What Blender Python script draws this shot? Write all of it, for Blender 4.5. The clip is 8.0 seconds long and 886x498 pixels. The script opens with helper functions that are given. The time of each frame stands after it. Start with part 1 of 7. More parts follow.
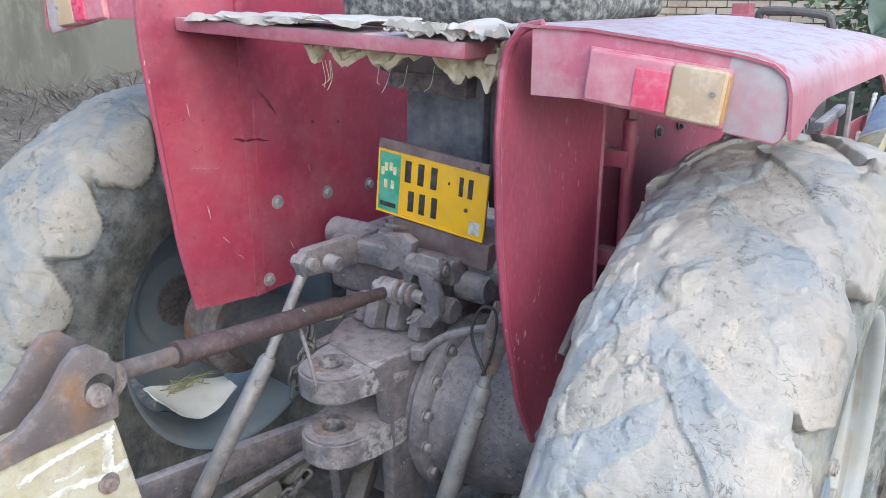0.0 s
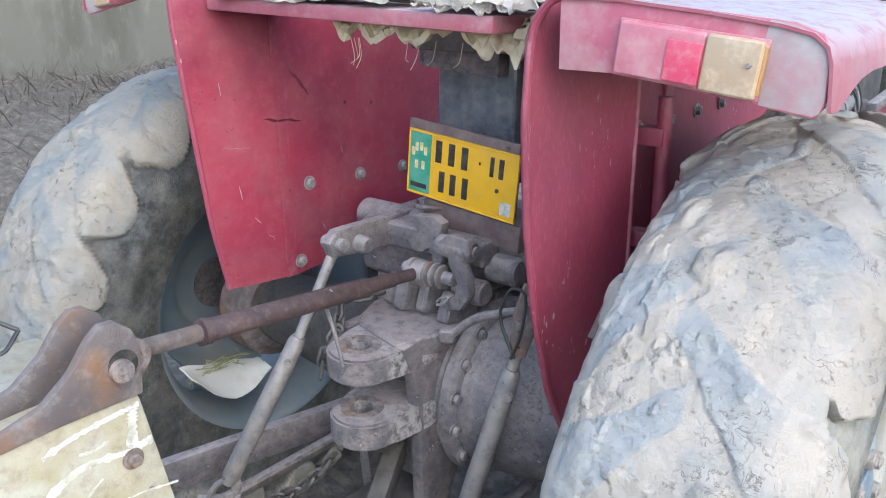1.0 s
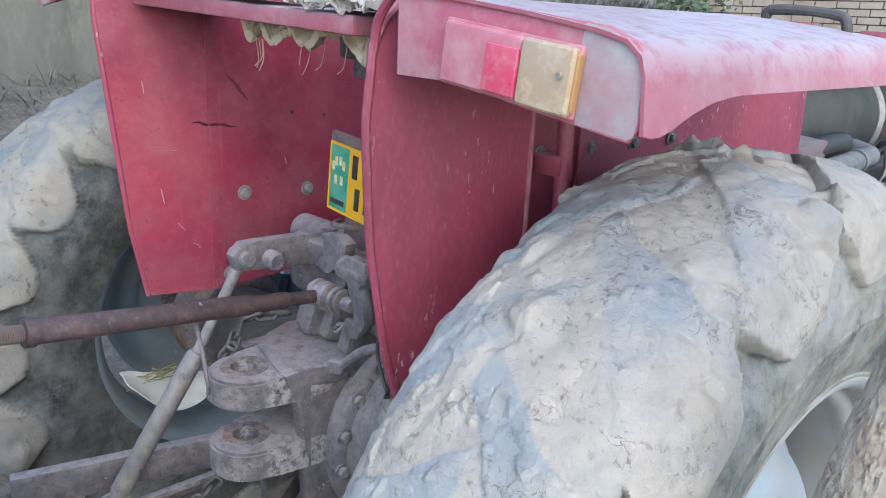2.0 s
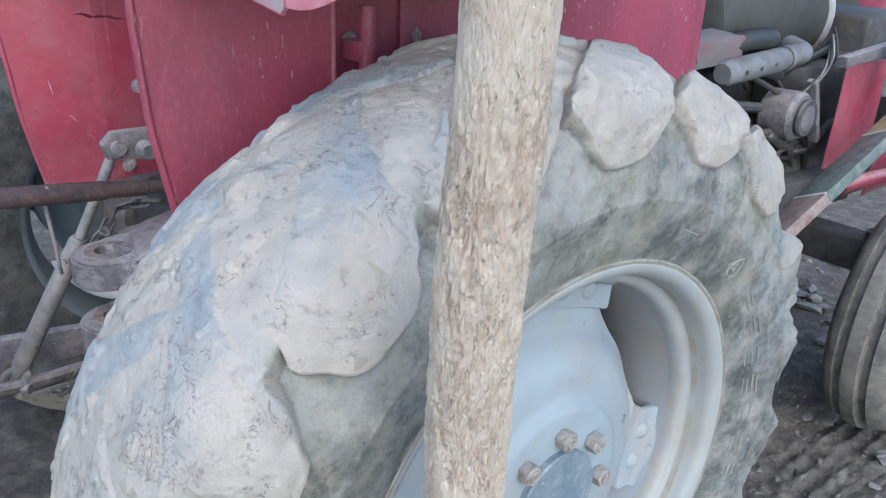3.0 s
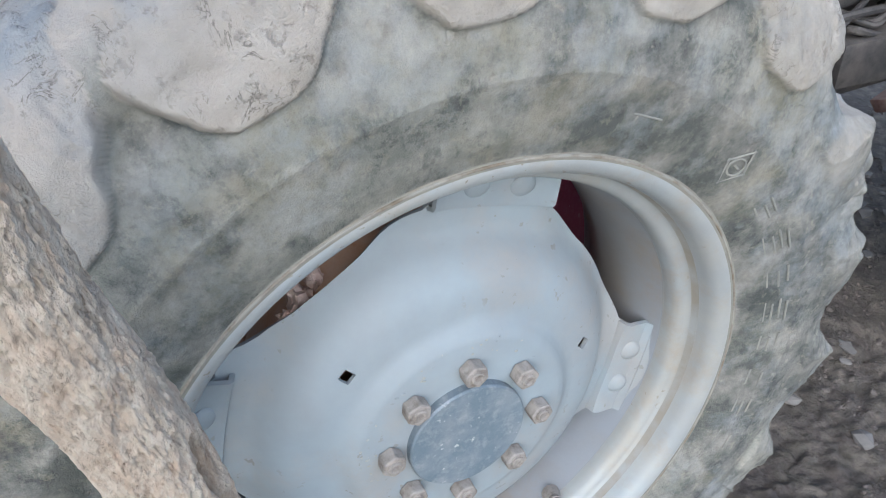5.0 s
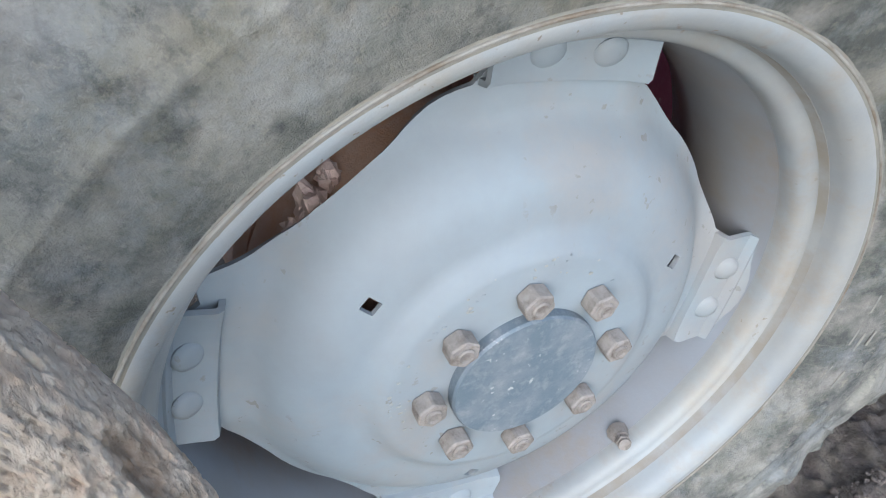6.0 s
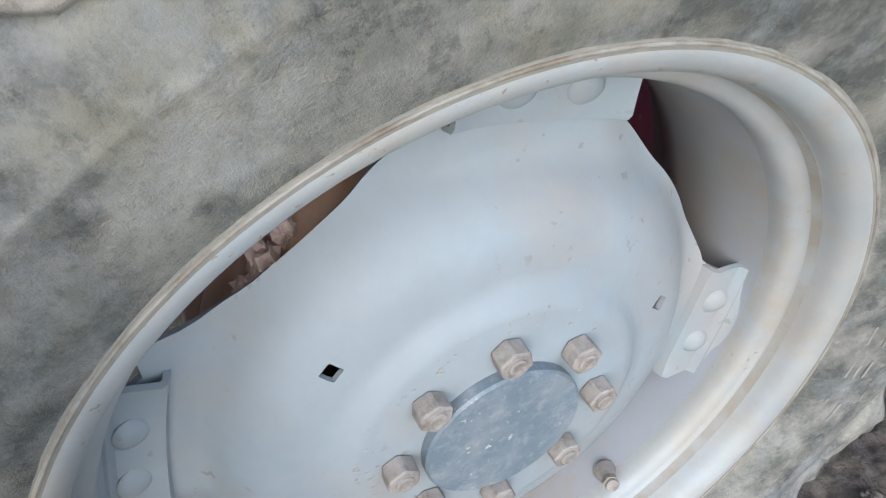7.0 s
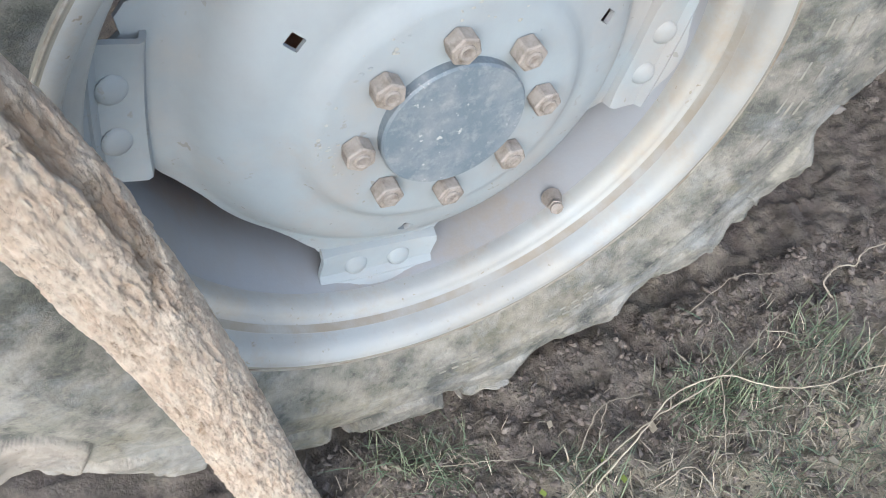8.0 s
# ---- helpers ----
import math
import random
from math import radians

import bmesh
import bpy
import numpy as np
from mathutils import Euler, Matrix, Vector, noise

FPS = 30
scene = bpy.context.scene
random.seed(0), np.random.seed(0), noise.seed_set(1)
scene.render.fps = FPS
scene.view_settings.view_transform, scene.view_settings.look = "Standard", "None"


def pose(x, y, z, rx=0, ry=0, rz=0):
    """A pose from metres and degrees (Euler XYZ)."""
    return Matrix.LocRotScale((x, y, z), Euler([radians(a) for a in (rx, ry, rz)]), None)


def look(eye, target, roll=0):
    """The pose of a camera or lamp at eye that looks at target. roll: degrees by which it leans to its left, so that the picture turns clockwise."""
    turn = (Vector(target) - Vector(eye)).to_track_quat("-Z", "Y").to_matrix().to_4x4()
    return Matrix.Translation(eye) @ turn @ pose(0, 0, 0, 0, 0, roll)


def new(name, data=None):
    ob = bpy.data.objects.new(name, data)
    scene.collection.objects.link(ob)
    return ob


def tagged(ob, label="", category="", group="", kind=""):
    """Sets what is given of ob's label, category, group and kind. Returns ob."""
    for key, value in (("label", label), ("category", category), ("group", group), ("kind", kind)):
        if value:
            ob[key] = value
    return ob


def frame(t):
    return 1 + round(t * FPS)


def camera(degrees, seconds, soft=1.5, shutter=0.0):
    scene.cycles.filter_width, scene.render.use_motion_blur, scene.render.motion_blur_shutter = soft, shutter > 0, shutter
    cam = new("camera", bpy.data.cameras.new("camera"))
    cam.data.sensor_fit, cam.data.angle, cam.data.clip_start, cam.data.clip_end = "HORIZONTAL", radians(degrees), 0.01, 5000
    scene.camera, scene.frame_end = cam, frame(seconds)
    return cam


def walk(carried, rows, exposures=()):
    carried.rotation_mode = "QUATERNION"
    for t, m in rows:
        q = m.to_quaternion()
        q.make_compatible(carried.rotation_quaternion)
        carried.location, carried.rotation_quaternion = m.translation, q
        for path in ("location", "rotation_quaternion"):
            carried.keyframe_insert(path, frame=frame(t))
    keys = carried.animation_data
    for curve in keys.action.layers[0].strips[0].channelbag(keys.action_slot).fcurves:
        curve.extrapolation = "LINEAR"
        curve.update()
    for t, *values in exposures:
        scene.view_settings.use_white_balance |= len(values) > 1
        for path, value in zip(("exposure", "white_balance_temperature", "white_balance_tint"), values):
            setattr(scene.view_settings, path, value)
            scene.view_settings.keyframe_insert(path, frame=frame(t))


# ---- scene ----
cam = camera(58.1, 8.0, 1.0)
PATH = [
    (0, (0.853, -1.345, 1.492), (-0.274, 0.194, 0.89), -0.0),
    (0.5, (0.883, -1.346, 1.502), (-0.29, 0.145, 0.868), -2.6),
    (1, (0.863, -1.314, 1.475), (-0.345, 0.149, 0.842), -0.6),
    (1.2, (0.86, -1.276, 1.468), (-0.376, 0.167, 0.844), 1.1),
    (2.3, (1.133, -0.917, 1.425), (-0.287, 0.374, 0.862), 3.4),
    (2.5, (1.203, -0.878, 1.423), (-0.219, 0.385, 0.805), 4.2),
    (3, (1.291, -0.765, 1.422), (-0.113, 0.431, 0.648), 2.2),
    (3.2, (1.292, -0.664, 1.409), (-0.077, 0.526, 0.565), 1.1),
    (3.5, (1.28, -0.6, 1.405), (-0.008, 0.685, 0.572), 0.7),
    (3.7, (1.268, -0.552, 1.416), (-0.018, 0.71, 0.547), 0.6),
    (4, (1.264, -0.506, 1.392), (-0.133, 0.618, 0.506), -2.9),
    (4.2, (1.25, -0.47, 1.373), (-0.228, 0.515, 0.454), -4.3),
    (4.5, (1.235, -0.4, 1.359), (-0.277, 0.446, 0.36), -5.5),
    (4.8, (1.255, -0.334, 1.38), (-0.231, 0.409, 0.267), -3.2),
    (5, (1.26, -0.311, 1.373), (-0.201, 0.4, 0.207), -1.4),
    (5.2, (1.241, -0.301, 1.363), (-0.204, 0.379, 0.16), -0.0),
    (6.3, (1.057, -0.222, 1.222), (-0.271, 0.294, -0.181), -4.4),
    (6.5, (1.042, -0.213, 1.236), (-0.278, 0.328, -0.165), -4.5),
    (6.8, (1.029, -0.201, 1.25), (-0.308, 0.359, -0.128), -4.2),
    (7, (1.035, -0.198, 1.238), (-0.299, 0.367, -0.14), -4.0),
    (7.2, (1.044, -0.196, 1.221), (-0.267, 0.363, -0.183), -3.9),
    (7.3, (1.054, -0.191, 1.212), (-0.223, 0.343, -0.231), -4.2),
    (7.5, (1.075, -0.192, 1.192), (-0.083, 0.313, -0.359), -3.0),
    (7.8, (1.12, -0.202, 1.19), (0.114, 0.259, -0.476), -0.7),
    (8, (1.163, -0.229, 1.216), (0.164, 0.216, -0.459), -0.4),
]
# the clip's camera opens up and turns from cool to warm on the way
EXPOSE = [(0, 1.61, 6200, 6), (1, 1.68, 6200, 6), (2.5, 1.34, 5850, 5), (3.5, 1.30, 5800, 5), (4, 1.32, 5850, 5), (4.5, 1.24, 6050, 7), (5, 1.24, 6150, 7), (6.5, 1.36, 6250, 8), (7, 1.40, 6400, 8), (7.5, 1.44, 6350, 8), (8, 1.54, 6650, 8)]
walk(cam, [(t, look(eye, target, roll)) for t, eye, target, roll in PATH], EXPOSE)

# ---- world and light: open shade under a bright overcast sky ----
world = bpy.data.worlds.new("sky")
scene.world = world
world.use_nodes = True
wn = world.node_tree.nodes
sky = wn.new("ShaderNodeTexSky")
sky.sky_type, sky.sun_disc = "NISHITA", False
sky.sun_elevation, sky.sun_rotation = radians(39), radians(118)
sky.air_density, sky.dust_density = 1.0, 1.5
world.node_tree.links.new(sky.outputs[0], wn["Background"].inputs[0])
wn["Background"].inputs[1].default_value = 0.15
sun = new("sun", bpy.data.lights.new("sun", "SUN"))
sun.data.energy, sun.data.angle, sun.data.color = 0.87, radians(85), (0.94, 0.975, 1.0)
sun.matrix_world = look((3.0, -1.6, 2.7), (0, 0, 0))

# ---- building helpers ----
AZ = 0.62           # height of the rear axle
RNG = random.Random(7)


def hashed(ix, iy, iz):
    h = (ix * 374761393 + iy * 668265263 + iz * 2147483647 + 1013904223) & 0xFFFFFFFF
    h = ((h ^ (h >> 13)) * 1274126177) & 0xFFFFFFFF
    return ((h ^ (h >> 16)) & 0xFFFF) / 32767.5 - 1.0


def vnoise(p, scale):
    """Smooth value noise in -1..1 at rows of points."""
    q = np.asarray(p, float) * scale
    i = np.floor(q).astype(np.int64)
    f = q - i
    f = f * f * (3 - 2 * f)
    out = 0
    for a in (0, 1):
        for b in (0, 1):
            for c in (0, 1):
                w = (f[:, 0] if a else 1 - f[:, 0]) * (f[:, 1] if b else 1 - f[:, 1]) * (f[:, 2] if c else 1 - f[:, 2])
                out = out + w * hashed(i[:, 0] + a, i[:, 1] + b, i[:, 2] + c)
    return out


def fbm(p, scale, octaves=4):
    return sum(vnoise(p, scale * 2 ** k) * 0.5 ** k for k in range(octaves))


def step(a, b, x):
    t = np.clip((x - a) / (b - a), 0, 1)
    return t * t * (3 - 2 * t)


def link(ob, parent, label):
    if parent is not None:
        ob.parent = parent
        if parent.data is None:
            ob.matrix_parent_inverse = Matrix.Translation(-parent.location)
    if label:
        ob["label"] = label
    return ob


def shade(me, angle=35):
    me.polygons.foreach_set("use_smooth", [True] * len(me.polygons))
    me.set_sharp_from_angle(angle=radians(angle))


def part(name, bm, material, parent=None, label="", angle=35):
    """Links a bmesh, in world coordinates, as one mesh object under a thing or a part."""
    me = bpy.data.meshes.new(name)
    bmesh.ops.recalc_face_normals(bm, faces=bm.faces[:])
    bm.to_mesh(me)
    bm.free()
    me.materials.append(material)
    shade(me, angle)
    return link(new(name, me), parent, label)


def part_mesh(name, verts, faces, material, parent=None, label="", angle=35, attr=None, attr2=None):
    me = bpy.data.meshes.new(name)
    me.from_pydata([tuple(v) for v in verts], [], faces)
    me.materials.append(material)
    shade(me, angle)
    if attr is not None:
        me.attributes.new("wear", "FLOAT", "POINT").data.foreach_set("value", np.asarray(attr, np.float32))
    if attr2 is not None:
        me.attributes.new("sidewall", "FLOAT", "POINT").data.foreach_set("value", np.asarray(attr2, np.float32))
    return link(new(name, me), parent, label)


def thing(name, at, label, category, group=""):
    ob = new(name)
    ob.empty_display_size = 0.1
    ob.location = at
    return tagged(ob, label, category, group)


def join(*bms):
    out = bms[0]
    for b in bms[1:]:
        me = bpy.data.meshes.new("joined")
        b.to_mesh(me)
        b.free()
        out.from_mesh(me)
        bpy.data.meshes.remove(me)
    return out


def box(size, at, rot=(0, 0, 0), bev=0.004, seg=2):
    bm = bmesh.new()
    bmesh.ops.create_cube(bm, size=1.0)
    bmesh.ops.scale(bm, vec=size, verts=bm.verts)
    if bev:
        bmesh.ops.bevel(bm, geom=bm.edges[:], offset=bev, segments=seg, affect="EDGES", profile=0.6)
    bmesh.ops.transform(bm, matrix=pose(*at, *rot), verts=bm.verts)
    return bm


def prism(outline, depth, m, bev=0.003, seg=2):
    """A plate: an outline in the local xy plane, from z = 0 to depth, laid by the matrix m."""
    bm = bmesh.new()
    face = bm.faces.new([bm.verts.new((x, y, 0)) for x, y in outline])
    got = bmesh.ops.extrude_face_region(bm, geom=[face])
    bmesh.ops.translate(bm, vec=(0, 0, depth), verts=[v for v in got["geom"] if isinstance(v, bmesh.types.BMVert)])
    if bev:
        bmesh.ops.bevel(bm, geom=bm.edges[:], offset=bev, segments=seg, affect="EDGES", profile=0.6)
    bmesh.ops.transform(bm, matrix=m, verts=bm.verts)
    return bm


AXLE = Matrix(((0, 0, 1, 0), (1, 0, 0, 0), (0, 1, 0, 0), (0, 0, 0, 1)))  # local x, y, z -> world y, z, x
REARWARD = Matrix(((1, 0, 0, 0), (0, 0, -1, 0), (0, 1, 0, 0), (0, 0, 0, 1)))  # local x, y, z -> world x, z, -y


def lathe(profile, c, n=64, closed=False):
    """Revolves (x, r) round the axis through c along x."""
    bm = bmesh.new()
    rings = []
    for x, r in profile:
        rings.append([bm.verts.new((c[0] + x, c[1] + r * math.cos(2 * math.pi * k / n), c[2] + r * math.sin(2 * math.pi * k / n))) for k in range(n)])
    pairs = list(zip(rings, rings[1:])) + ([(rings[-1], rings[0])] if closed else [])
    for a, b in pairs:
        for k in range(n):
            bm.faces.new((a[k], a[(k + 1) % n], b[(k + 1) % n], b[k]))
    if not closed:
        bm.faces.new(rings[0])
        bm.faces.new(rings[-1][::-1])
    return bm


def tube(points, radius, sides=12, wob=0.0, flat=1.0):
    """A round bar through the points; radius may be a list."""
    pts = [Vector(p) for p in points]
    bm, rings, side = bmesh.new(), [], None
    for k, p in enumerate(pts):
        way = (pts[min(k + 1, len(pts) - 1)] - pts[max(k - 1, 0)]).normalized()
        if side is None:
            side = way.orthogonal().normalized()
        side = (side - way * side.dot(way)).normalized()
        up = way.cross(side)
        r = radius[k] if isinstance(radius, (list, tuple)) else radius
        rings.append([bm.verts.new(p + (side * math.cos(a) + up * math.sin(a) * flat) * r * (1 + wob * RNG.uniform(-1, 1))) for a in [2 * math.pi * j / sides for j in range(sides)]])
    for a, b in zip(rings, rings[1:]):
        for j in range(sides):
            bm.faces.new((a[j], a[(j + 1) % sides], b[(j + 1) % sides], b[j]))
    bm.faces.new(rings[0][::-1])
    bm.faces.new(rings[-1])
    return bm


def curve(points, n=8):
    """Catmull-Rom points through the given ones."""
    p = [Vector(q) for q in points]
    p = [2 * p[0] - p[1], *p, 2 * p[-1] - p[-2]]
    out = []
    for k in range(1, len(p) - 2):
        for j in range(n):
            t = j / n
            out.append(0.5 * (2 * p[k] + (p[k + 1] - p[k - 1]) * t + (2 * p[k - 1] - 5 * p[k] + 4 * p[k + 1] - p[k + 2]) * t * t + (3 * p[k] - p[k - 1] - 3 * p[k + 1] + p[k + 2]) * t ** 3))
    return [*out, p[-2]]


def face_out(bm, side):
    """Turns the faces of an open sheet towards +x or -x."""
    bmesh.ops.recalc_face_normals(bm, faces=bm.faces[:])
    bm.normal_update()
    if sum(f.normal.x * f.calc_area() for f in bm.faces) * side < 0:
        bmesh.ops.reverse_faces(bm, faces=bm.faces[:])


def thicken(bm, t):
    """Gives an open sheet a thickness of t, inwards along its normals."""
    bm.normal_update()
    faces, verts = bm.faces[:], bm.verts[:]
    rim = [e for e in bm.edges if len(e.link_faces) == 1]
    back = {v: bm.verts.new(v.co - v.normal * t) for v in verts}
    for f in faces:
        bm.faces.new([back[v] for v in reversed(f.verts)])
    for e in rim:
        a, b = e.verts
        bm.faces.new((a, b, back[b], back[a]))


def carve(ob, cutter):
    """Cuts a closed bmesh out of a mesh object, for good."""
    bmesh.ops.recalc_face_normals(cutter, faces=cutter.faces[:])
    me = bpy.data.meshes.new("cutter")
    cutter.to_mesh(me)
    cutter.free()
    tool = new("cutter", me)
    mod = ob.modifiers.new("cut", "BOOLEAN")
    mod.operation, mod.object, mod.solver = "DIFFERENCE", tool, "EXACT"
    got = bpy.data.meshes.new_from_object(ob.evaluated_get(bpy.context.evaluated_depsgraph_get()))
    ob.modifiers.clear()
    ob.data = got
    bpy.data.objects.remove(tool)
    shade(got, 40)


def hexbolt(at, axis, across=0.018, height=0.012, washer=True):
    """A hexagon head standing on a point along an axis."""
    n = Vector(axis).normalized()
    turn = n.to_track_quat("Z", "Y").to_matrix().to_4x4()
    r = across / math.sqrt(3)
    bm = prism([(r * math.cos(math.pi * k / 3), r * math.sin(math.pi * k / 3)) for k in range(6)], height, Matrix.Translation(at) @ turn, bev=across * 0.06, seg=1)
    if washer:
        w = prism([(across * 0.85 * math.cos(math.pi * k / 8), across * 0.85 * math.sin(math.pi * k / 8)) for k in range(16)], height * 0.22, Matrix.Translation(at) @ turn, bev=0)
        bm = join(bm, w)
    return bm


def panel(corner, u, v, nu, nv, thick, bump=0.0, seed=0.0, shape=None):
    """A sheet from a corner along u and v, dented a little, with real thickness."""
    bm = bmesh.new()
    c, u, v = Vector(corner), Vector(u), Vector(v)
    n = u.cross(v).normalized()
    grid = [[None] * (nv + 1) for _ in range(nu + 1)]
    for i in range(nu + 1):
        for j in range(nv + 1):
            p = c + u * (i / nu) + v * (j / nv)
            if shape:
                p = Vector(shape(i / nu, j / nv, p))
            p += n * bump * noise.noise(p * 6 + Vector((seed, seed, seed)))
            grid[i][j] = bm.verts.new(p)
    for i in range(nu):
        for j in range(nv):
            bm.faces.new((grid[i][j], grid[i + 1][j], grid[i + 1][j + 1], grid[i][j + 1]))
    bmesh.ops.recalc_face_normals(bm, faces=bm.faces[:])
    thicken(bm, thick)
    return bm


# ---- materials ----
def surf(name, base, spots=None, amount=0.5, scale=6.0, rough=0.6, metal=0.0, bump=0.2, bscale=60.0, dust=None, dust_up=0.0, dust_noise=0.3, third=None, third_scale=25.0, third_amount=0.3, wear=None, stretch=(1, 1, 1), spec=0.5, distance=0.003, wall=None, wall2=None, chips=None, chip_scale=42.0, crack=None, crack_scale=26.0, crack_amount=0.6, island=0.0, edge=None, edge_amount=0.6, pits=None, pit_scale=60.0, pit_amount=0.55):
    """Base colour, large spots, a fine third colour, dust that lies on what faces up, wear by the mesh's own attribute, and a fine relief."""
    m = bpy.data.materials.new(name)
    m.use_nodes = True
    nt = m.node_tree
    nd, ln = nt.nodes, nt.links
    bs = nd["Principled BSDF"]
    co = nd.new("ShaderNodeTexCoord")
    mp = nd.new("ShaderNodeMapping")
    mp.inputs["Scale"].default_value = stretch
    ln.new(co.outputs["Object"], mp.inputs[0])

    def noisy(sc, detail=6.0, ro=0.6, warp=0.0):
        n = nd.new("ShaderNodeTexNoise")
        n.inputs["Distortion"].default_value = warp
        n.inputs["Scale"].default_value, n.inputs["Detail"].default_value, n.inputs["Roughness"].default_value = sc, detail, ro
        ln.new(mp.outputs[0], n.inputs["Vector"])
        return n.outputs[0]

    def ramp(src, a, b):
        r = nd.new("ShaderNodeMapRange")
        r.inputs[1].default_value, r.inputs[2].default_value = a, b
        ln.new(src, r.inputs[0])
        return r.outputs[0]

    def mix(fac, a, b):
        x = nd.new("ShaderNodeMix")
        x.data_type = "RGBA"
        if isinstance(fac, float):
            x.inputs[0].default_value = fac
        else:
            ln.new(fac, x.inputs[0])
        for slot, val in ((6, a), (7, b)):
            if isinstance(val, tuple):
                x.inputs[slot].default_value = (*val, 1)
            else:
                ln.new(val, x.inputs[slot])
        return x.outputs[2]

    def math_(op, a, b):
        x = nd.new("ShaderNodeMath")
        x.operation, x.use_clamp = op, True
        for slot, val in ((0, a), (1, b)):
            if isinstance(val, float):
                x.inputs[slot].default_value = val
            else:
                ln.new(val, x.inputs[slot])
        return x.outputs[0]

    col = base
    if spots:
        col = mix(ramp(noisy(scale), 0.62 - amount * 0.4, 0.72 - amount * 0.2), col, spots)
    if third:
        col = mix(math_("MULTIPLY", ramp(noisy(third_scale, 8.0, 0.7), 0.5, 0.68), third_amount), col, third)
    if wall:
        at = nd.new("ShaderNodeAttribute")
        at.attribute_name = "sidewall"
        blot = math_("ADD", math_("MULTIPLY", ramp(noisy(4.6, 9.0, 0.76), 0.47, 0.56), 0.72), math_("MULTIPLY", ramp(noisy(26.0, 8.0, 0.80), 0.52, 0.60), 0.42))
        grey = mix(blot, wall, wall2)
        tan = math_("MULTIPLY", ramp(noisy(3.4, 7.0, 0.66), 0.53, 0.60), 0.6)
        grey = mix(tan, grey, (wall[0] * 1.12, wall[1] * 1.02, wall[2] * 0.84))
        grey = mix(math_("MULTIPLY", ramp(noisy(13.0, 9.0, 0.8, 0.1), 0.56, 0.61), 0.6), grey, (wall2[0] * 0.75, wall2[1] * 0.75, wall2[2] * 0.72))
        grey = mix(math_("MULTIPLY", ramp(noisy(75.0, 6.0, 0.72, 0.1), 0.57, 0.66), 0.5), grey, (wall2[0] * 1.1, wall2[1] * 1.1, wall2[2] * 1.05))
        scuff = ramp(noisy(58.0, 6.0, 0.7, 0.4), 0.585, 0.65)
        grey = mix(math_("MULTIPLY", scuff, 0.5), grey, (wall[0] * 1.35, wall[1] * 1.25, wall[2] * 1.12))
        sep = nd.new("ShaderNodeSeparateXYZ")
        ln.new(co.outputs["Object"], sep.inputs[0])
        polar = nd.new("ShaderNodeCombineXYZ")
        rise = nd.new("ShaderNodeMath")
        rise.operation = "SUBTRACT"
        rise.inputs[1].default_value = AZ
        ln.new(sep.outputs["Z"], rise.inputs[0])
        for k, op in ((0, "ARCTAN2"), (1, "MULTIPLY")):
            q = nd.new("ShaderNodeMath")
            q.operation = op
            ln.new(rise.outputs[0], q.inputs[0])
            if k:
                ln.new(rise.outputs[0], q.inputs[1])
                yy = nd.new("ShaderNodeMath")
                yy.operation = "MULTIPLY_ADD"
                ln.new(sep.outputs["Y"], yy.inputs[0])
                ln.new(sep.outputs["Y"], yy.inputs[1])
                ln.new(q.outputs[0], yy.inputs[2])
                ln.new(yy.outputs[0], polar.inputs[1])
            else:
                ln.new(sep.outputs["Y"], q.inputs[1])
                ln.new(q.outputs[0], polar.inputs[0])
        streak = nd.new("ShaderNodeTexNoise")
        streak.inputs["Scale"].default_value, streak.inputs["Detail"].default_value, streak.inputs["Roughness"].default_value = 24.0, 8.0, 0.75
        ln.new(polar.outputs[0], streak.inputs["Vector"])
        grey = mix(math_("MULTIPLY", ramp(streak.outputs[0], 0.53, 0.60), 0.40), grey, (wall2[0] * 1.1, wall2[1] * 1.1, wall2[2] * 1.08))
        grey = mix(math_("MULTIPLY", ramp(streak.outputs[0], 0.44, 0.37), 0.45), grey, (wall[0] * 1.35, wall[1] * 1.3, wall[2] * 1.2))
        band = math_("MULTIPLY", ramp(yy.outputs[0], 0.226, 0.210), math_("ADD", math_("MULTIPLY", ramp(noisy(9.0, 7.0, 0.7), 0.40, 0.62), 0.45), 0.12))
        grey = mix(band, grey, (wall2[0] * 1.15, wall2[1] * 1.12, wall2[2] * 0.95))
        at_wall = at.outputs["Fac"]
        col = mix(at_wall, col, grey)
    if wear:
        at = nd.new("ShaderNodeAttribute")
        at.attribute_name = "wear"
        blend = nd.new("ShaderNodeMath")
        blend.operation = "MULTIPLY_ADD"
        blend.inputs[1].default_value = 1.1 if wall else 1.0
        ln.new(ramp(noisy(14.0, 9.0, 0.72), 0.3, 0.7), blend.inputs[0])
        shift = nd.new("ShaderNodeMath")
        shift.operation = "SUBTRACT"
        shift.inputs[1].default_value = 0.55 if wall else 0.5
        ln.new(at.outputs["Fac"], shift.inputs[0])
        ln.new(shift.outputs[0], blend.inputs[2])
        col = mix(math_("ADD", blend.outputs[0], 0.0), col, wear)
    if chips:
        speck = math_("MULTIPLY", ramp(noisy(chip_scale, 3.0, 0.55), 0.66, 0.70), ramp(noisy(6.0, 3.0, 0.5), 0.48, 0.56))
    if dust:
        ge = nd.new("ShaderNodeNewGeometry")
        sp = nd.new("ShaderNodeSeparateXYZ")
        ln.new(ge.outputs["Normal"], sp.inputs[0])
        up = math_("MULTIPLY", math_("MULTIPLY", ramp(sp.outputs["Z"], 0.0, 1.0), dust_up), math_("ADD", ramp(noisy(38.0, 8.0, 0.7), 0.38, 0.62), 0.35))
        patch = math_("MULTIPLY", ramp(noisy(scale * 1.7, 8.0, 0.65), 0.42, 0.66), dust_noise)
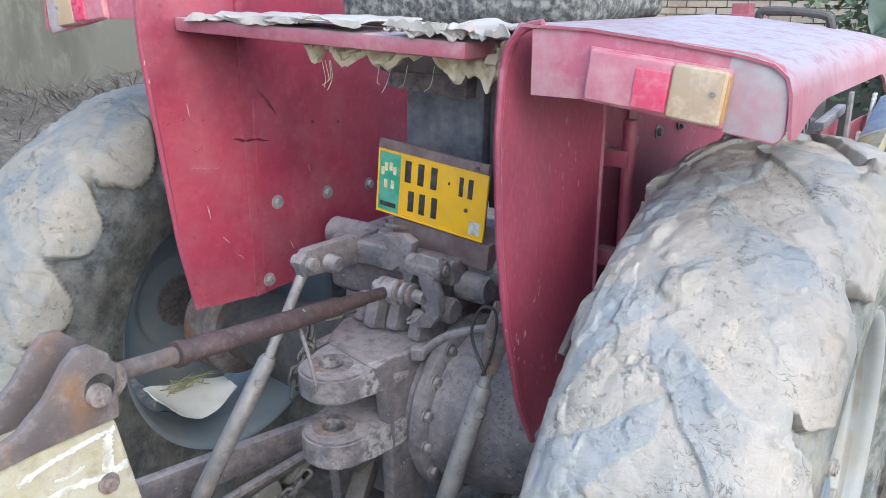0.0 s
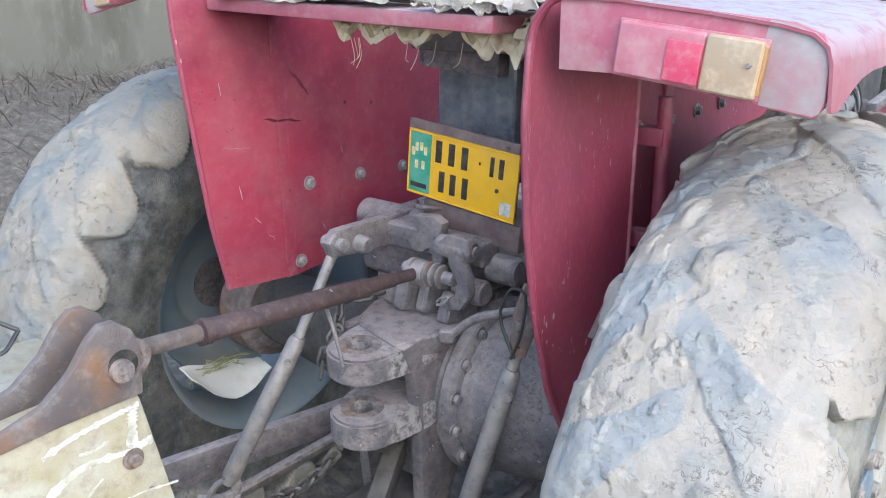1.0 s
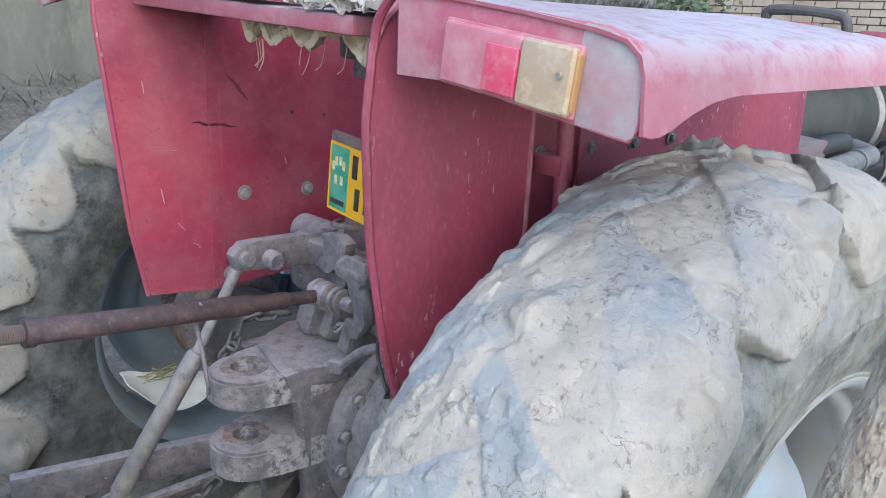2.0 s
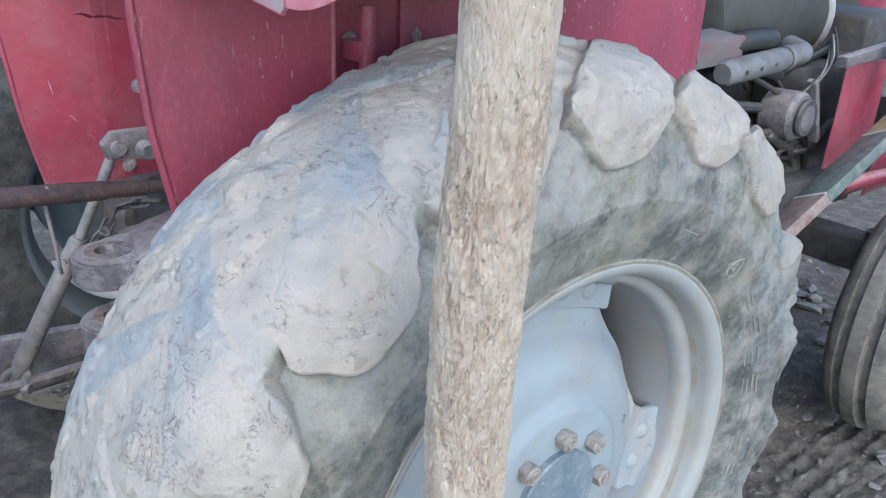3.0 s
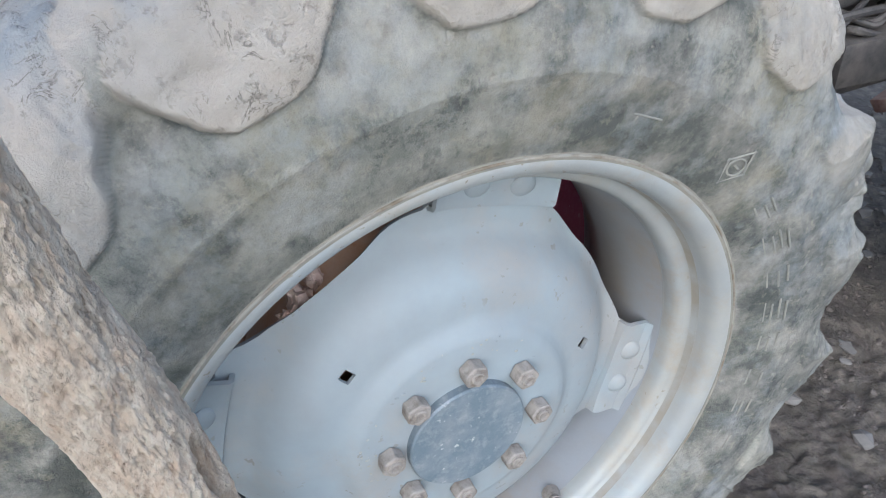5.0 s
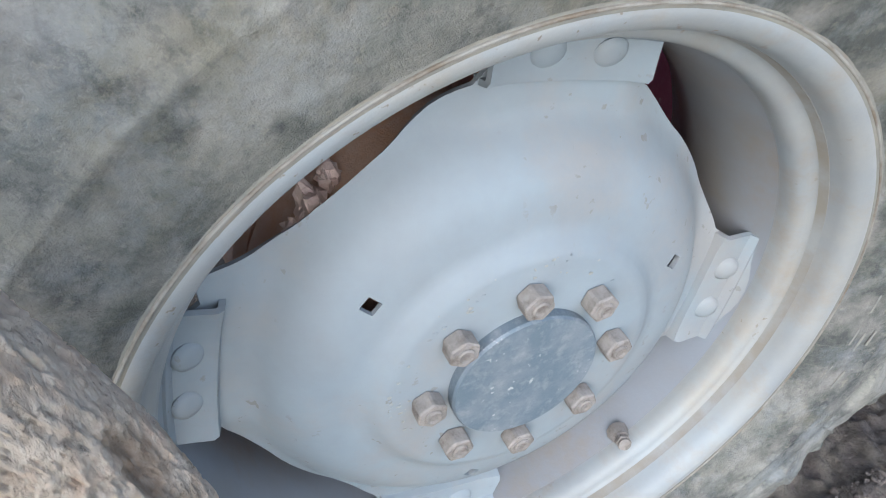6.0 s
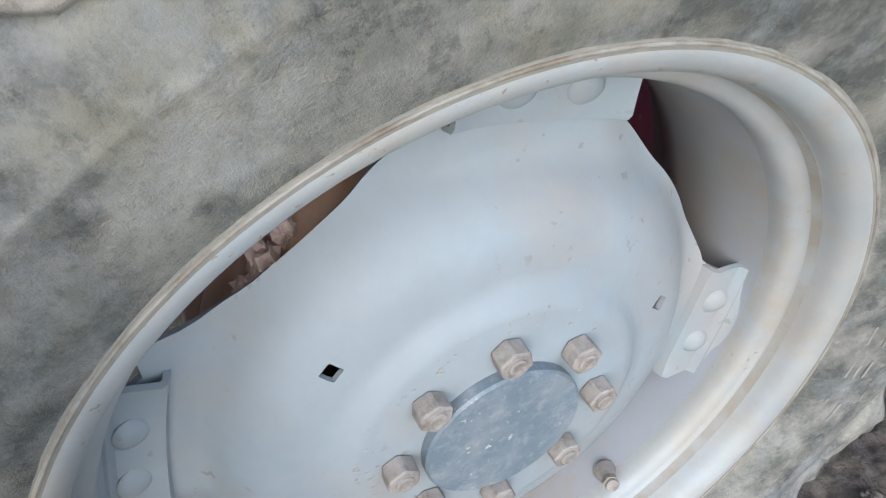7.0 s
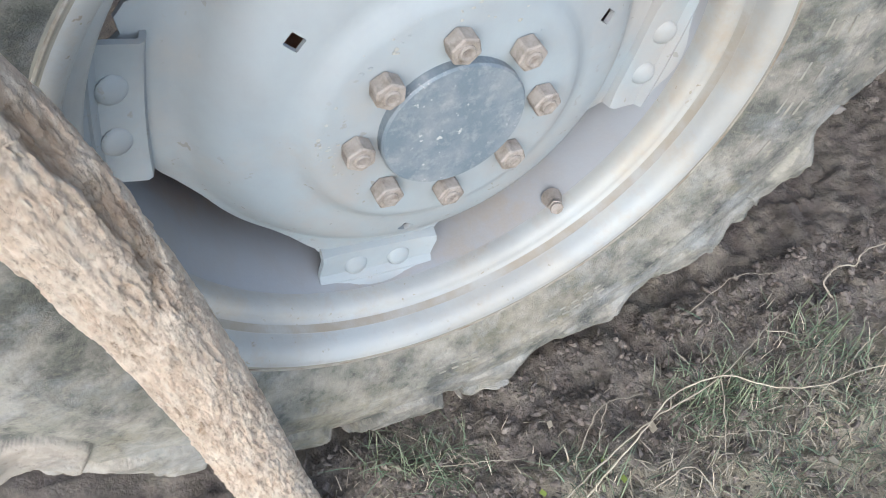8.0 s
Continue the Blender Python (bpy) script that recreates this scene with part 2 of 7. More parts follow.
        col = mix(math_("ADD", up, patch), col, dust)
    if chips:
        col = mix(speck, col, chips)
    if edge:
        pg = nd.new("ShaderNodeNewGeometry")
        rub = math_("MULTIPLY", math_("MULTIPLY", ramp(pg.outputs["Pointiness"], 0.56, 0.68), ramp(noisy(60.0, 6.0, 0.7), 0.42, 0.56)), edge_amount)
        col = mix(rub, col, edge)
    relief = []
    if pits:
        hole = math_("MULTIPLY", ramp(noisy(pit_scale, 5.0, 0.65, 0.15), 0.575, 0.645), ramp(noisy(pit_scale * 0.13, 5.0, 0.65), 0.45, 0.58))
        flake = ramp(noisy(pit_scale * 0.40, 8.0, 0.74, 0.1), 0.47, 0.58)
        if wall:
            bare = math_("SUBTRACT", 1.0, math_("MULTIPLY", at_wall, 0.45))
            hole, flake = math_("MULTIPLY", hole, bare), math_("MULTIPLY", flake, bare)
        col = mix(math_("MULTIPLY", hole, pit_amount), col, pits)
        relief = [(hole, -0.45), (flake, 0.22)]
        if wall:
            relief.append((math_("MULTIPLY", scuff, at_wall), 0.05))
    line = None
    if crack:
        thin = math_("ABSOLUTE", noisy(crack_scale, 5.0, 0.62, 1.5), 0.0)
        n = nd.new("ShaderNodeMath")
        n.operation = "SUBTRACT"
        n.inputs[1].default_value = 0.5
        ln.new(thin, n.inputs[0])
        a = nd.new("ShaderNodeMath")
        a.operation = "ABSOLUTE"
        ln.new(n.outputs[0], a.inputs[0])
        line = math_("MULTIPLY", ramp(a.outputs[0], 0.018, 0.004), ramp(noisy(crack_scale * 0.4, 5.0, 0.7), 0.52, 0.60))
        if wall:
            line = math_("MULTIPLY", line, math_("SUBTRACT", 1.0, math_("MULTIPLY", at_wall, 0.75)))
        col = mix(math_("MULTIPLY", line, crack_amount), col, crack)
    if island:
        isl = nd.new("ShaderNodeNewGeometry")
        hv = nd.new("ShaderNodeHueSaturation")
        vr = nd.new("ShaderNodeMapRange")
        vr.inputs[3].default_value, vr.inputs[4].default_value = 1 - island, 1 + island
        ln.new(isl.outputs["Random Per Island"], vr.inputs[0])
        ln.new(vr.outputs[0], hv.inputs["Value"])
        if isinstance(col, tuple):
            hv.inputs["Color"].default_value = (*col, 1)
        else:
            ln.new(col, hv.inputs["Color"])
        col = hv.outputs[0]
    if isinstance(col, tuple):
        bs.inputs["Base Color"].default_value = (*col, 1)
    else:
        ln.new(col, bs.inputs["Base Color"])
    r = nd.new("ShaderNodeMapRange")
    r.inputs[3].default_value, r.inputs[4].default_value = max(rough - 0.12, 0.02), min(rough + 0.12, 1)
    ln.new(noisy(30.0), r.inputs[0])
    ln.new(r.outputs[0], bs.inputs["Roughness"])
    bs.inputs["Metallic"].default_value = metal
    bs.inputs["Specular IOR Level"].default_value = spec
    if bump:
        b = nd.new("ShaderNodeBump")
        b.inputs["Strength"].default_value, b.inputs["Distance"].default_value = bump, distance
        if wall:
            ln.new(math_("MULTIPLY", math_("SUBTRACT", 1.0, math_("MULTIPLY", at_wall, 0.15)), bump), b.inputs["Strength"])
        two = nd.new("ShaderNodeMix")
        two.inputs[0].default_value = 0.45
        ln.new(noisy(bscale, 8.0, 0.65), two.inputs[2])
        ln.new(noisy(bscale * 4.5, 6.0, 0.7), two.inputs[3])
        if line is not None:
            relief.append((line, -0.25))
        height = two.outputs[0]
        for src, gain in relief:
            ma = nd.new("ShaderNodeMath")
            ma.operation = "MULTIPLY_ADD"
            ma.inputs[1].default_value = gain
            ln.new(src, ma.inputs[0])
            ln.new(height, ma.inputs[2])
            height = ma.outputs[0]
        ln.new(height, b.inputs["Height"])
        ln.new(b.outputs[0], bs.inputs["Normal"])
    return m


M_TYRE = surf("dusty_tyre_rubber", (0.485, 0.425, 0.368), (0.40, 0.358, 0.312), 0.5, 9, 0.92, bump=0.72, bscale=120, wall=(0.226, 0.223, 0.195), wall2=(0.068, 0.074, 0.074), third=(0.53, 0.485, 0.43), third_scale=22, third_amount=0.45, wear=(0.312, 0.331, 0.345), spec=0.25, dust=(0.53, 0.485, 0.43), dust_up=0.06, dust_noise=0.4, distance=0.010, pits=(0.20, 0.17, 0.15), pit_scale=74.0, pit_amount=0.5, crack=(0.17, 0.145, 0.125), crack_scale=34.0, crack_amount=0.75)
# darker copy of the tyre rubber: the far wheel's shade is in its colours
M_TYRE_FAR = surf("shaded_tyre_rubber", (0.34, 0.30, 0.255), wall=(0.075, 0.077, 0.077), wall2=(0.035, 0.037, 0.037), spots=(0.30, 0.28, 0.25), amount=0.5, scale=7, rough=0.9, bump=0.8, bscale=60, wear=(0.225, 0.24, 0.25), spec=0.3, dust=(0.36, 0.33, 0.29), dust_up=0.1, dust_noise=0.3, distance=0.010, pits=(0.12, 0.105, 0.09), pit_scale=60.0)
M_TYRE_FRONT = surf("muddy_front_tyre_rubber", (0.10, 0.092, 0.085), (0.17, 0.15, 0.13), 0.5, 12, 0.9, bump=0.8, bscale=50, third=(0.24, 0.215, 0.185), third_scale=30, third_amount=0.7, dust=(0.30, 0.27, 0.235), dust_up=0.35, dust_noise=0.35, spec=0.25, distance=0.006)
M_MARK = surf("worn_rubber_mark", (0.27, 0.258, 0.225), (0.20, 0.198, 0.18), 0.6, 40, 0.9, bump=0.8)
M_BEAD = surf("tan_bead_dirt", (0.24, 0.228, 0.192), (0.20, 0.19, 0.165), 0.55, 30, 0.9, bump=0.5, third=(0.22, 0.175, 0.13), third_scale=26, third_amount=0.55)
M_RIM = surf("pale_blue_grey_wheel_paint", (0.262, 0.302, 0.328), (0.235, 0.256, 0.272), 0.5, 4.5, 0.62, spec=0.4, bump=0.12, bscale=30, third=(0.305, 0.270, 0.242), third_scale=6, third_amount=0.55, dust=(0.42, 0.42, 0.41), dust_up=0.06, dust_noise=0.12, chips=(0.22, 0.215, 0.205), chip_scale=70.0)
M_RIM_LIP = surf("grimy_rim_lip_paint", (0.315, 0.34, 0.352), (0.275, 0.282, 0.28), 0.5, 5, 0.5, bump=0.25, bscale=50, third=(0.29, 0.235, 0.175), third_scale=11, third_amount=0.65, dust=(0.38, 0.35, 0.30), dust_noise=0.4, chips=(0.22, 0.185, 0.15), chip_scale=90.0)
M_CRUST = surf("flaked_paint_crust", (0.30, 0.295, 0.27), (0.34, 0.35, 0.345), 0.5, 60, 0.85, bump=0.3)
M_GROOVE = surf("dusty_rim_groove", (0.25, 0.222, 0.185), (0.30, 0.30, 0.29), 0.5, 12, 0.7, bump=0.3, third=(0.24, 0.205, 0.165), third_scale=22, third_amount=0.6)
M_SEAM = surf("brown_seam_rust", (0.17, 0.135, 0.10), (0.28, 0.265, 0.235), 0.6, 26, 0.9, bump=0.5, third=(0.30, 0.27, 0.23), third_scale=40, third_amount=0.6)
# brown grime, and a base darker than the lip's for the well's shade
M_WELL = surf("dirty_shaded_rim_well_paint", (0.235, 0.250, 0.275), (0.225, 0.215, 0.205), 0.5, 4, 0.6, bump=0.2, third=(0.25, 0.195, 0.145), third_scale=7, third_amount=0.55)
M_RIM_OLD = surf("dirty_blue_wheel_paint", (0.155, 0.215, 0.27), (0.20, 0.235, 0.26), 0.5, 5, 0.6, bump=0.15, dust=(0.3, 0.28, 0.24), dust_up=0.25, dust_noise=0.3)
# white glints are put into the colour by the pale third tone and chips
M_HUB = surf("worn_blue_grey_steel_with_glints", (0.14, 0.18, 0.215), (0.20, 0.23, 0.26), 0.5, 22, 0.6, metal=0.15, bump=0.5, third=(0.36, 0.375, 0.385), third_scale=80, third_amount=0.45, chips=(0.46, 0.46, 0.46), chip_scale=95.0)
M_NUT = surf("dusty_rusty_nut", (0.225, 0.192, 0.168), (0.31, 0.275, 0.25), 0.6, 60, 0.8, metal=0.15, bump=0.9, bscale=120, third=(0.11, 0.08, 0.06), third_scale=75, third_amount=0.75, dust=(0.42, 0.40, 0.375), dust_up=0.3, edge=(0.38, 0.33, 0.29))
M_RED = surf("faded_red_tractor_paint", (0.285, 0.030, 0.060), (0.20, 0.024, 0.050), 0.55, 4, 0.42, bump=0.06, bscale=25, third=(0.46, 0.11, 0.125), third_scale=45, third_amount=0.25, chips=(0.17, 0.03, 0.04), chip_scale=60.0, edge=(0.45, 0.25, 0.26), edge_amount=0.4, dust=(0.47, 0.30, 0.29), dust_up=0.75, dust_noise=0.16)
M_RED_OUT = surf("sun_bleached_red_paint", (0.270, 0.039, 0.074), (0.188, 0.030, 0.058), 0.5, 5, 0.5, bump=0.15, bscale=50, third=(0.34, 0.12, 0.15), third_scale=150, third_amount=0.35, dust=(0.42, 0.22, 0.24), dust_up=0.6, dust_noise=0.06, chips=(0.44, 0.30, 0.31), chip_scale=100.0, edge=(0.5, 0.33, 0.33), edge_amount=0.4, stretch=(1, 1, 0.4))
M_RED_TOP = surf("bleached_pink_red_paint", (0.34, 0.09, 0.125), (0.30, 0.07, 0.10), 0.5, 6, 0.5, bump=0.08, third=(0.42, 0.29, 0.29), third_scale=30, third_amount=0.4, dust=(0.43, 0.375, 0.385), dust_up=0.9, dust_noise=0.12)
M_CHALK = surf("chalky_bare_primer", (0.38, 0.345, 0.345), (0.40, 0.22, 0.245), 0.5, 16, 0.75, bump=0.4, third=(0.30, 0.27, 0.27), third_scale=45, third_amount=0.6, chips=(0.33, 0.09, 0.13), chip_scale=60.0)
M_PINK = surf("chalky_lamp_panel_paint", (0.42, 0.10, 0.15), (0.45, 0.22, 0.24), 0.25, 9, 0.6, bump=0.1, third=(0.5, 0.38, 0.37), third_scale=50, third_amount=0.3, dust=(0.55, 0.35, 0.36), dust_noise=0.12)
M_CAST = surf("dusty_grey_cast_iron", (0.122, 0.112, 0.124), (0.215, 0.185, 0.182), 0.5, 30, 0.6, metal=0.2, bump=1.0, bscale=120, third=(0.050, 0.036, 0.036), third_scale=85, third_amount=0.6, dust=(0.40, 0.345, 0.335), dust_up=0.85, dust_noise=0.14, chips=(0.33, 0.33, 0.37), chip_scale=85.0, edge=(0.46, 0.43, 0.42), edge_amount=0.85, pits=(0.03, 0.024, 0.024), pit_scale=130.0, pit_amount=0.5)
M_CAST_D = surf("dark_oily_iron", (0.045, 0.043, 0.045), (0.09, 0.08, 0.075), 0.5, 14, 0.6, metal=0.25, bump=0.8, bscale=70, third=(0.02, 0.018, 0.017), third_scale=40, third_amount=0.6, dust=(0.20, 0.175, 0.155), dust_up=0.35, dust_noise=0.2, edge=(0.22, 0.20, 0.18), edge_amount=0.6)
M_ROD = surf("pale_grey_worn_steel", (0.205, 0.192, 0.20), (0.30, 0.265, 0.25), 0.5, 22, 0.55, metal=0.3, bump=0.6, bscale=90, third=(0.11, 0.085, 0.075), third_scale=42, third_amount=0.6, dust=(0.38, 0.345, 0.31), dust_up=0.35, chips=(0.12, 0.075, 0.055), chip_scale=55.0, edge=(0.42, 0.39, 0.36))
M_RUSTPIPE = surf("brown_red_painted_pipe", (0.052, 0.034, 0.037), (0.085, 0.052, 0.05), 0.5, 25, 0.62, metal=0.0, bump=0.9, bscale=90, third=(0.26, 0.225, 0.21), third_scale=80, third_amount=0.25, dust=(0.20, 0.165, 0.16), dust_up=0.08, dust_noise=0.05, spec=0.35)
M_MUD = surf("dried_pinkish_mud", (0.60, 0.46, 0.40), (0.50, 0.36, 0.30), 0.5, 40, 0.95, bump=0.8, bscale=110, third=(0.66, 0.55, 0.50), third_scale=70, third_amount=0.5)
M_DRUM = surf("bare_brown_rust", (0.46, 0.25, 0.14), (0.52, 0.32, 0.22), 0.5, 14, 0.9, bump=0.7, bscale=70, third=(0.46, 0.34, 0.28), third_scale=26, third_amount=0.5, dust=(0.50, 0.40, 0.34), dust_up=0.35)
M_RUST = surf("orange_brown_rust", (0.115, 0.092, 0.090), (0.22, 0.115, 0.062), 0.36, 11, 0.85, metal=0.1, bump=1.0, bscale=80, third=(0.27, 0.245, 0.235), third_scale=30, third_amount=0.6, dust=(0.34, 0.30, 0.28), dust_up=0.25, dust_noise=0.15, chips=(0.05, 0.035, 0.03), chip_scale=45.0, edge=(0.44, 0.39, 0.37), edge_amount=0.7)
M_CREAM = surf("chipped_cream_yellow_paint", (0.33, 0.285, 0.18), (0.40, 0.375, 0.31), 0.5, 12, 0.75, bump=0.9, bscale=60, third=(0.22, 0.17, 0.12), third_scale=38, third_amount=0.75, dust=(0.50, 0.46, 0.39), dust_up=0.15, chips=(0.15, 0.11, 0.09), chip_scale=60.0, edge=(0.45, 0.42, 0.37))
M_WHITE = surf("white_brushed_paint", (0.60, 0.59, 0.56), (0.46, 0.43, 0.36), 0.5, 55, 0.8, bump=0.6, third=(0.20, 0.165, 0.12), third_scale=48, third_amount=0.7)
M_PLATE = surf("yellow_plate_enamel", (0.76, 0.41, 0.012), (0.68, 0.37, 0.02), 0.4, 20, 0.4, bump=0.05, third=(0.6, 0.42, 0.2), third_scale=50, third_amount=0.2)
M_GREEN = surf("green_plate_enamel", (0.03, 0.27, 0.17), (0.10, 0.33, 0.24), 0.4, 25, 0.45, bump=0.05)
M_BLACK = surf("black_stamped_paint", (0.02, 0.02, 0.02), (0.07, 0.06, 0.05), 0.4, 60, 0.5, bump=0.05)
M_GOLD = surf("faded_gold_print", (0.6, 0.45, 0.15), (0.7, 0.66, 0.5), 0.5, 80, 0.6, bump=0.0)
M_BROWNMETAL = surf("brown_primer_metal", (0.115, 0.07, 0.072), (0.17, 0.12, 0.11), 0.5, 18, 0.7, bump=0.3, dust=(0.3, 0.24, 0.22), dust_up=0.4)
M_BLUEBOX = surf("dusty_slate_blue_box", (0.055, 0.068, 0.092), (0.10, 0.11, 0.13), 0.5, 12, 0.55, bump=0.12, third=(0.25, 0.23, 0.21), third_scale=40, third_amount=0.3, dust=(0.35, 0.32, 0.3), dust_up=0.5)
M_LENS_R = surf("sun_faded_red_lens", (0.58, 0.055, 0.12), (0.55, 0.10, 0.16), 0.5, 30, 0.3, bump=0.05, third=(0.7, 0.35, 0.36), third_scale=60, third_amount=0.3)
M_LENS_P = surf("milky_pink_lens", (0.46, 0.125, 0.175), (0.46, 0.18, 0.215), 0.5, 20, 0.4, bump=0.05, dust=(0.65, 0.45, 0.44), dust_noise=0.3)
M_LENS_A = surf("dusty_amber_lens", (0.43, 0.29, 0.18), (0.42, 0.32, 0.23), 0.5, 15, 0.45, bump=0.05, third=(0.68, 0.55, 0.42), third_scale=35, third_amount=0.5)
M_AMBER_D = surf("orange_lens_edge", (0.42, 0.23, 0.09), (0.38, 0.22, 0.1), 0.5, 20, 0.35, bump=0.05)
M_FOAM = surf("yellowed_torn_foam", (0.66, 0.57, 0.43), (0.54, 0.45, 0.32), 0.5, 30, 0.95, bump=0.9, bscale=120, third=(0.62, 0.52, 0.36), third_scale=60, third_amount=0.5)
M_CLOTH = surf("frayed_white_sacking", (0.50, 0.465, 0.42), (0.42, 0.35, 0.32), 0.5, 14, 0.9, bump=0.8, bscale=150, third=(0.45, 0.40, 0.36), third_scale=50, third_amount=0.45)
M_SEAT = surf("patterned_black_seat_cloth", (0.05, 0.05, 0.055), (0.30, 0.29, 0.26), 0.35, 55, 0.9, bump=0.6, bscale=130, third=(0.40, 0.36, 0.3), third_scale=95, third_amount=0.5, dust=(0.4, 0.37, 0.33), dust_up=0.3)
M_BARK = surf("flaking_pale_bark", (0.76, 0.63, 0.515), (0.68, 0.52, 0.40), 0.5, 60, 0.95, bump=1.0, bscale=420, third=(0.82, 0.735, 0.63), third_scale=210, third_amount=0.8, wear=(0.34, 0.215, 0.135), dust=(0.77, 0.68, 0.56), dust_noise=0.35, stretch=(1, 1, 0.42), distance=0.0045, pits=(0.26, 0.16, 0.105), pit_scale=330.0, pit_amount=0.55, crack=(0.24, 0.15, 0.10), crack_scale=130.0, crack_amount=0.6)
M_SOIL = surf("dry_brown_soil", (0.165, 0.137, 0.120), (0.24, 0.203, 0.175), 0.5, 14, 0.95, bump=1.0, bscale=48, third=(0.062, 0.051, 0.045), third_scale=40, third_amount=0.75, wear=(0.43, 0.38, 0.29), dust=(0.170, 0.160, 0.115), dust_noise=0.4, distance=0.03)
M_CLOD = surf("soil_crumbs", (0.165, 0.137, 0.120), (0.24, 0.203, 0.173), 0.5, 40, 0.95, bump=1.0, bscale=150, third=(0.05, 0.042, 0.037), third_scale=90, third_amount=0.6, island=0.3, distance=0.006)
M_STONE = surf("pale_rubble", (0.19, 0.175, 0.165), (0.12, 0.11, 0.10), 0.5, 14, 0.9, bump=0.8, bscale=50, dust=(0.25, 0.23, 0.21), dust_up=0.3)
M_GRASS = surf("green_grass", (0.11, 0.155, 0.095), (0.19, 0.215, 0.135), 0.5, 30, 0.6, bump=0.0, island=0.4)
M_DRY = surf("dry_straw", (0.40, 0.355, 0.275), (0.27, 0.23, 0.175), 0.5, 30, 0.8, bump=0.3, bscale=90, third=(0.42, 0.37, 0.29), third_scale=60, third_amount=0.5, island=0.35)
M_BRUSH = surf("dark_dry_brush", (0.095, 0.08, 0.066), (0.15, 0.128, 0.10), 0.5, 10, 0.9, bump=0.0)
M_MUDWALL = surf("grey_mud_plaster", (0.128, 0.120, 0.100), (0.080, 0.075, 0.060), 0.5, 1.2, 0.95, bump=0.5, bscale=14, third=(0.185, 0.17, 0.14), third_scale=7, third_amount=0.7, stretch=(1, 1, 0.35))
M_LEAF = surf("dusty_green_leaves", (0.06, 0.09, 0.05), (0.11, 0.14, 0.085), 0.5, 6, 0.7, bump=0.0, spec=0.3)
M_BRICK = surf("pale_weathered_brick", (0.42, 0.34, 0.27), (0.33, 0.25, 0.19), 0.5, 2, 0.9, bump=0.4, bscale=20, third=(0.5, 0.45, 0.38), third_scale=9, third_amount=0.5)
M_PGREEN = surf("chipped_green_enamel", (0.03, 0.062, 0.05), (0.06, 0.085, 0.07), 0.5, 18, 0.5, bump=0.1, dust=(0.3, 0.3, 0.27), dust_up=0.4, dust_noise=0.3)
M_PYELLOW = surf("chipped_yellow_enamel", (0.34, 0.26, 0.06), (0.16, 0.135, 0.08), 0.6, 18, 0.5, bump=0.1, dust=(0.5, 0.45, 0.35), dust_up=0.3)
M_PBLUE = surf("chipped_blue_enamel", (0.10, 0.16, 0.30), (0.22, 0.27, 0.34), 0.5, 18, 0.5, bump=0.1, dust=(0.4, 0.4, 0.4), dust_up=0.3)
M_PBROWN = surf("chipped_maroon_enamel", (0.11, 0.055, 0.05), (0.18, 0.12, 0.105), 0.5, 20, 0.6, bump=0.2, dust=(0.4, 0.33, 0.28), dust_up=0.3)
M_TANK = surf("dark_olive_drum_paint", (0.025, 0.025, 0.021), (0.042, 0.04, 0.034), 0.5, 8, 0.7, bump=0.3, dust=(0.09, 0.085, 0.075), dust_up=0.3, dust_noise=0.25)
M_STAIN = surf("grey_sheet_with_red_stain", (0.13, 0.125, 0.125), (0.17, 0.09, 0.09), 0.45, 9, 0.65, bump=0.25, third=(0.22, 0.07, 0.07), third_scale=22, third_amount=0.5, dust=(0.24, 0.22, 0.21), dust_up=0.3)
M_SILENCER = surf("dusty_pale_grey_tube", (0.165, 0.165, 0.168), (0.105, 0.10, 0.10), 0.5, 14, 0.7, bump=0.5, third=(0.09, 0.08, 0.075), third_scale=30, third_amount=0.5)
M_SPROUT = surf("yellow_green_leaf", (0.20, 0.28, 0.06), (0.28, 0.29, 0.08), 0.5, 40, 0.6, bump=0.2)
M_HAY = surf("olive_cut_grass", (0.24, 0.25, 0.115), (0.34, 0.32, 0.18), 0.5, 60, 0.8, bump=0.2)
M_BROAD = surf("grey_green_broad_leaf", (0.17, 0.22, 0.185), (0.12, 0.165, 0.125), 0.5, 12, 0.55, bump=0.3, bscale=40, third=(0.24, 0.28, 0.24), third_scale=30, third_amount=0.4)
M_SMUDGE = surf("dark_greasy_smudge", (0.10, 0.022, 0.030), (0.20, 0.026, 0.048), 0.5, 40, 0.7, bump=0.3)
M_WIRE = surf("black_cable", (0.03, 0.03, 0.03), None, rough=0.5, bump=0.0)
M_BAG = surf("white_plastic_scrap", (0.60, 0.60, 0.57), (0.5, 0.48, 0.43), 0.4, 12, 0.5, bump=0.2)

# ---- ground: one sheet to the horizon, rising to a bank on one side ----
def graded(lo, hi, fine, far):
    mid = list(np.arange(lo, hi + fine / 2, fine))
    out, d, x = [], fine, hi
    while x < far:
        d = min(d * 1.06, 0.02) if x < hi + 1.3 else d * 1.25
        x += d
        out.append(x)
    inn, d, x = [], fine, lo
    while x > -far:
        d = min(d * 1.06, 0.02) if x > lo - 1.3 else d * 1.25
        x -= d
        inn.append(x)
    return np.array(inn[::-1] + mid + out)


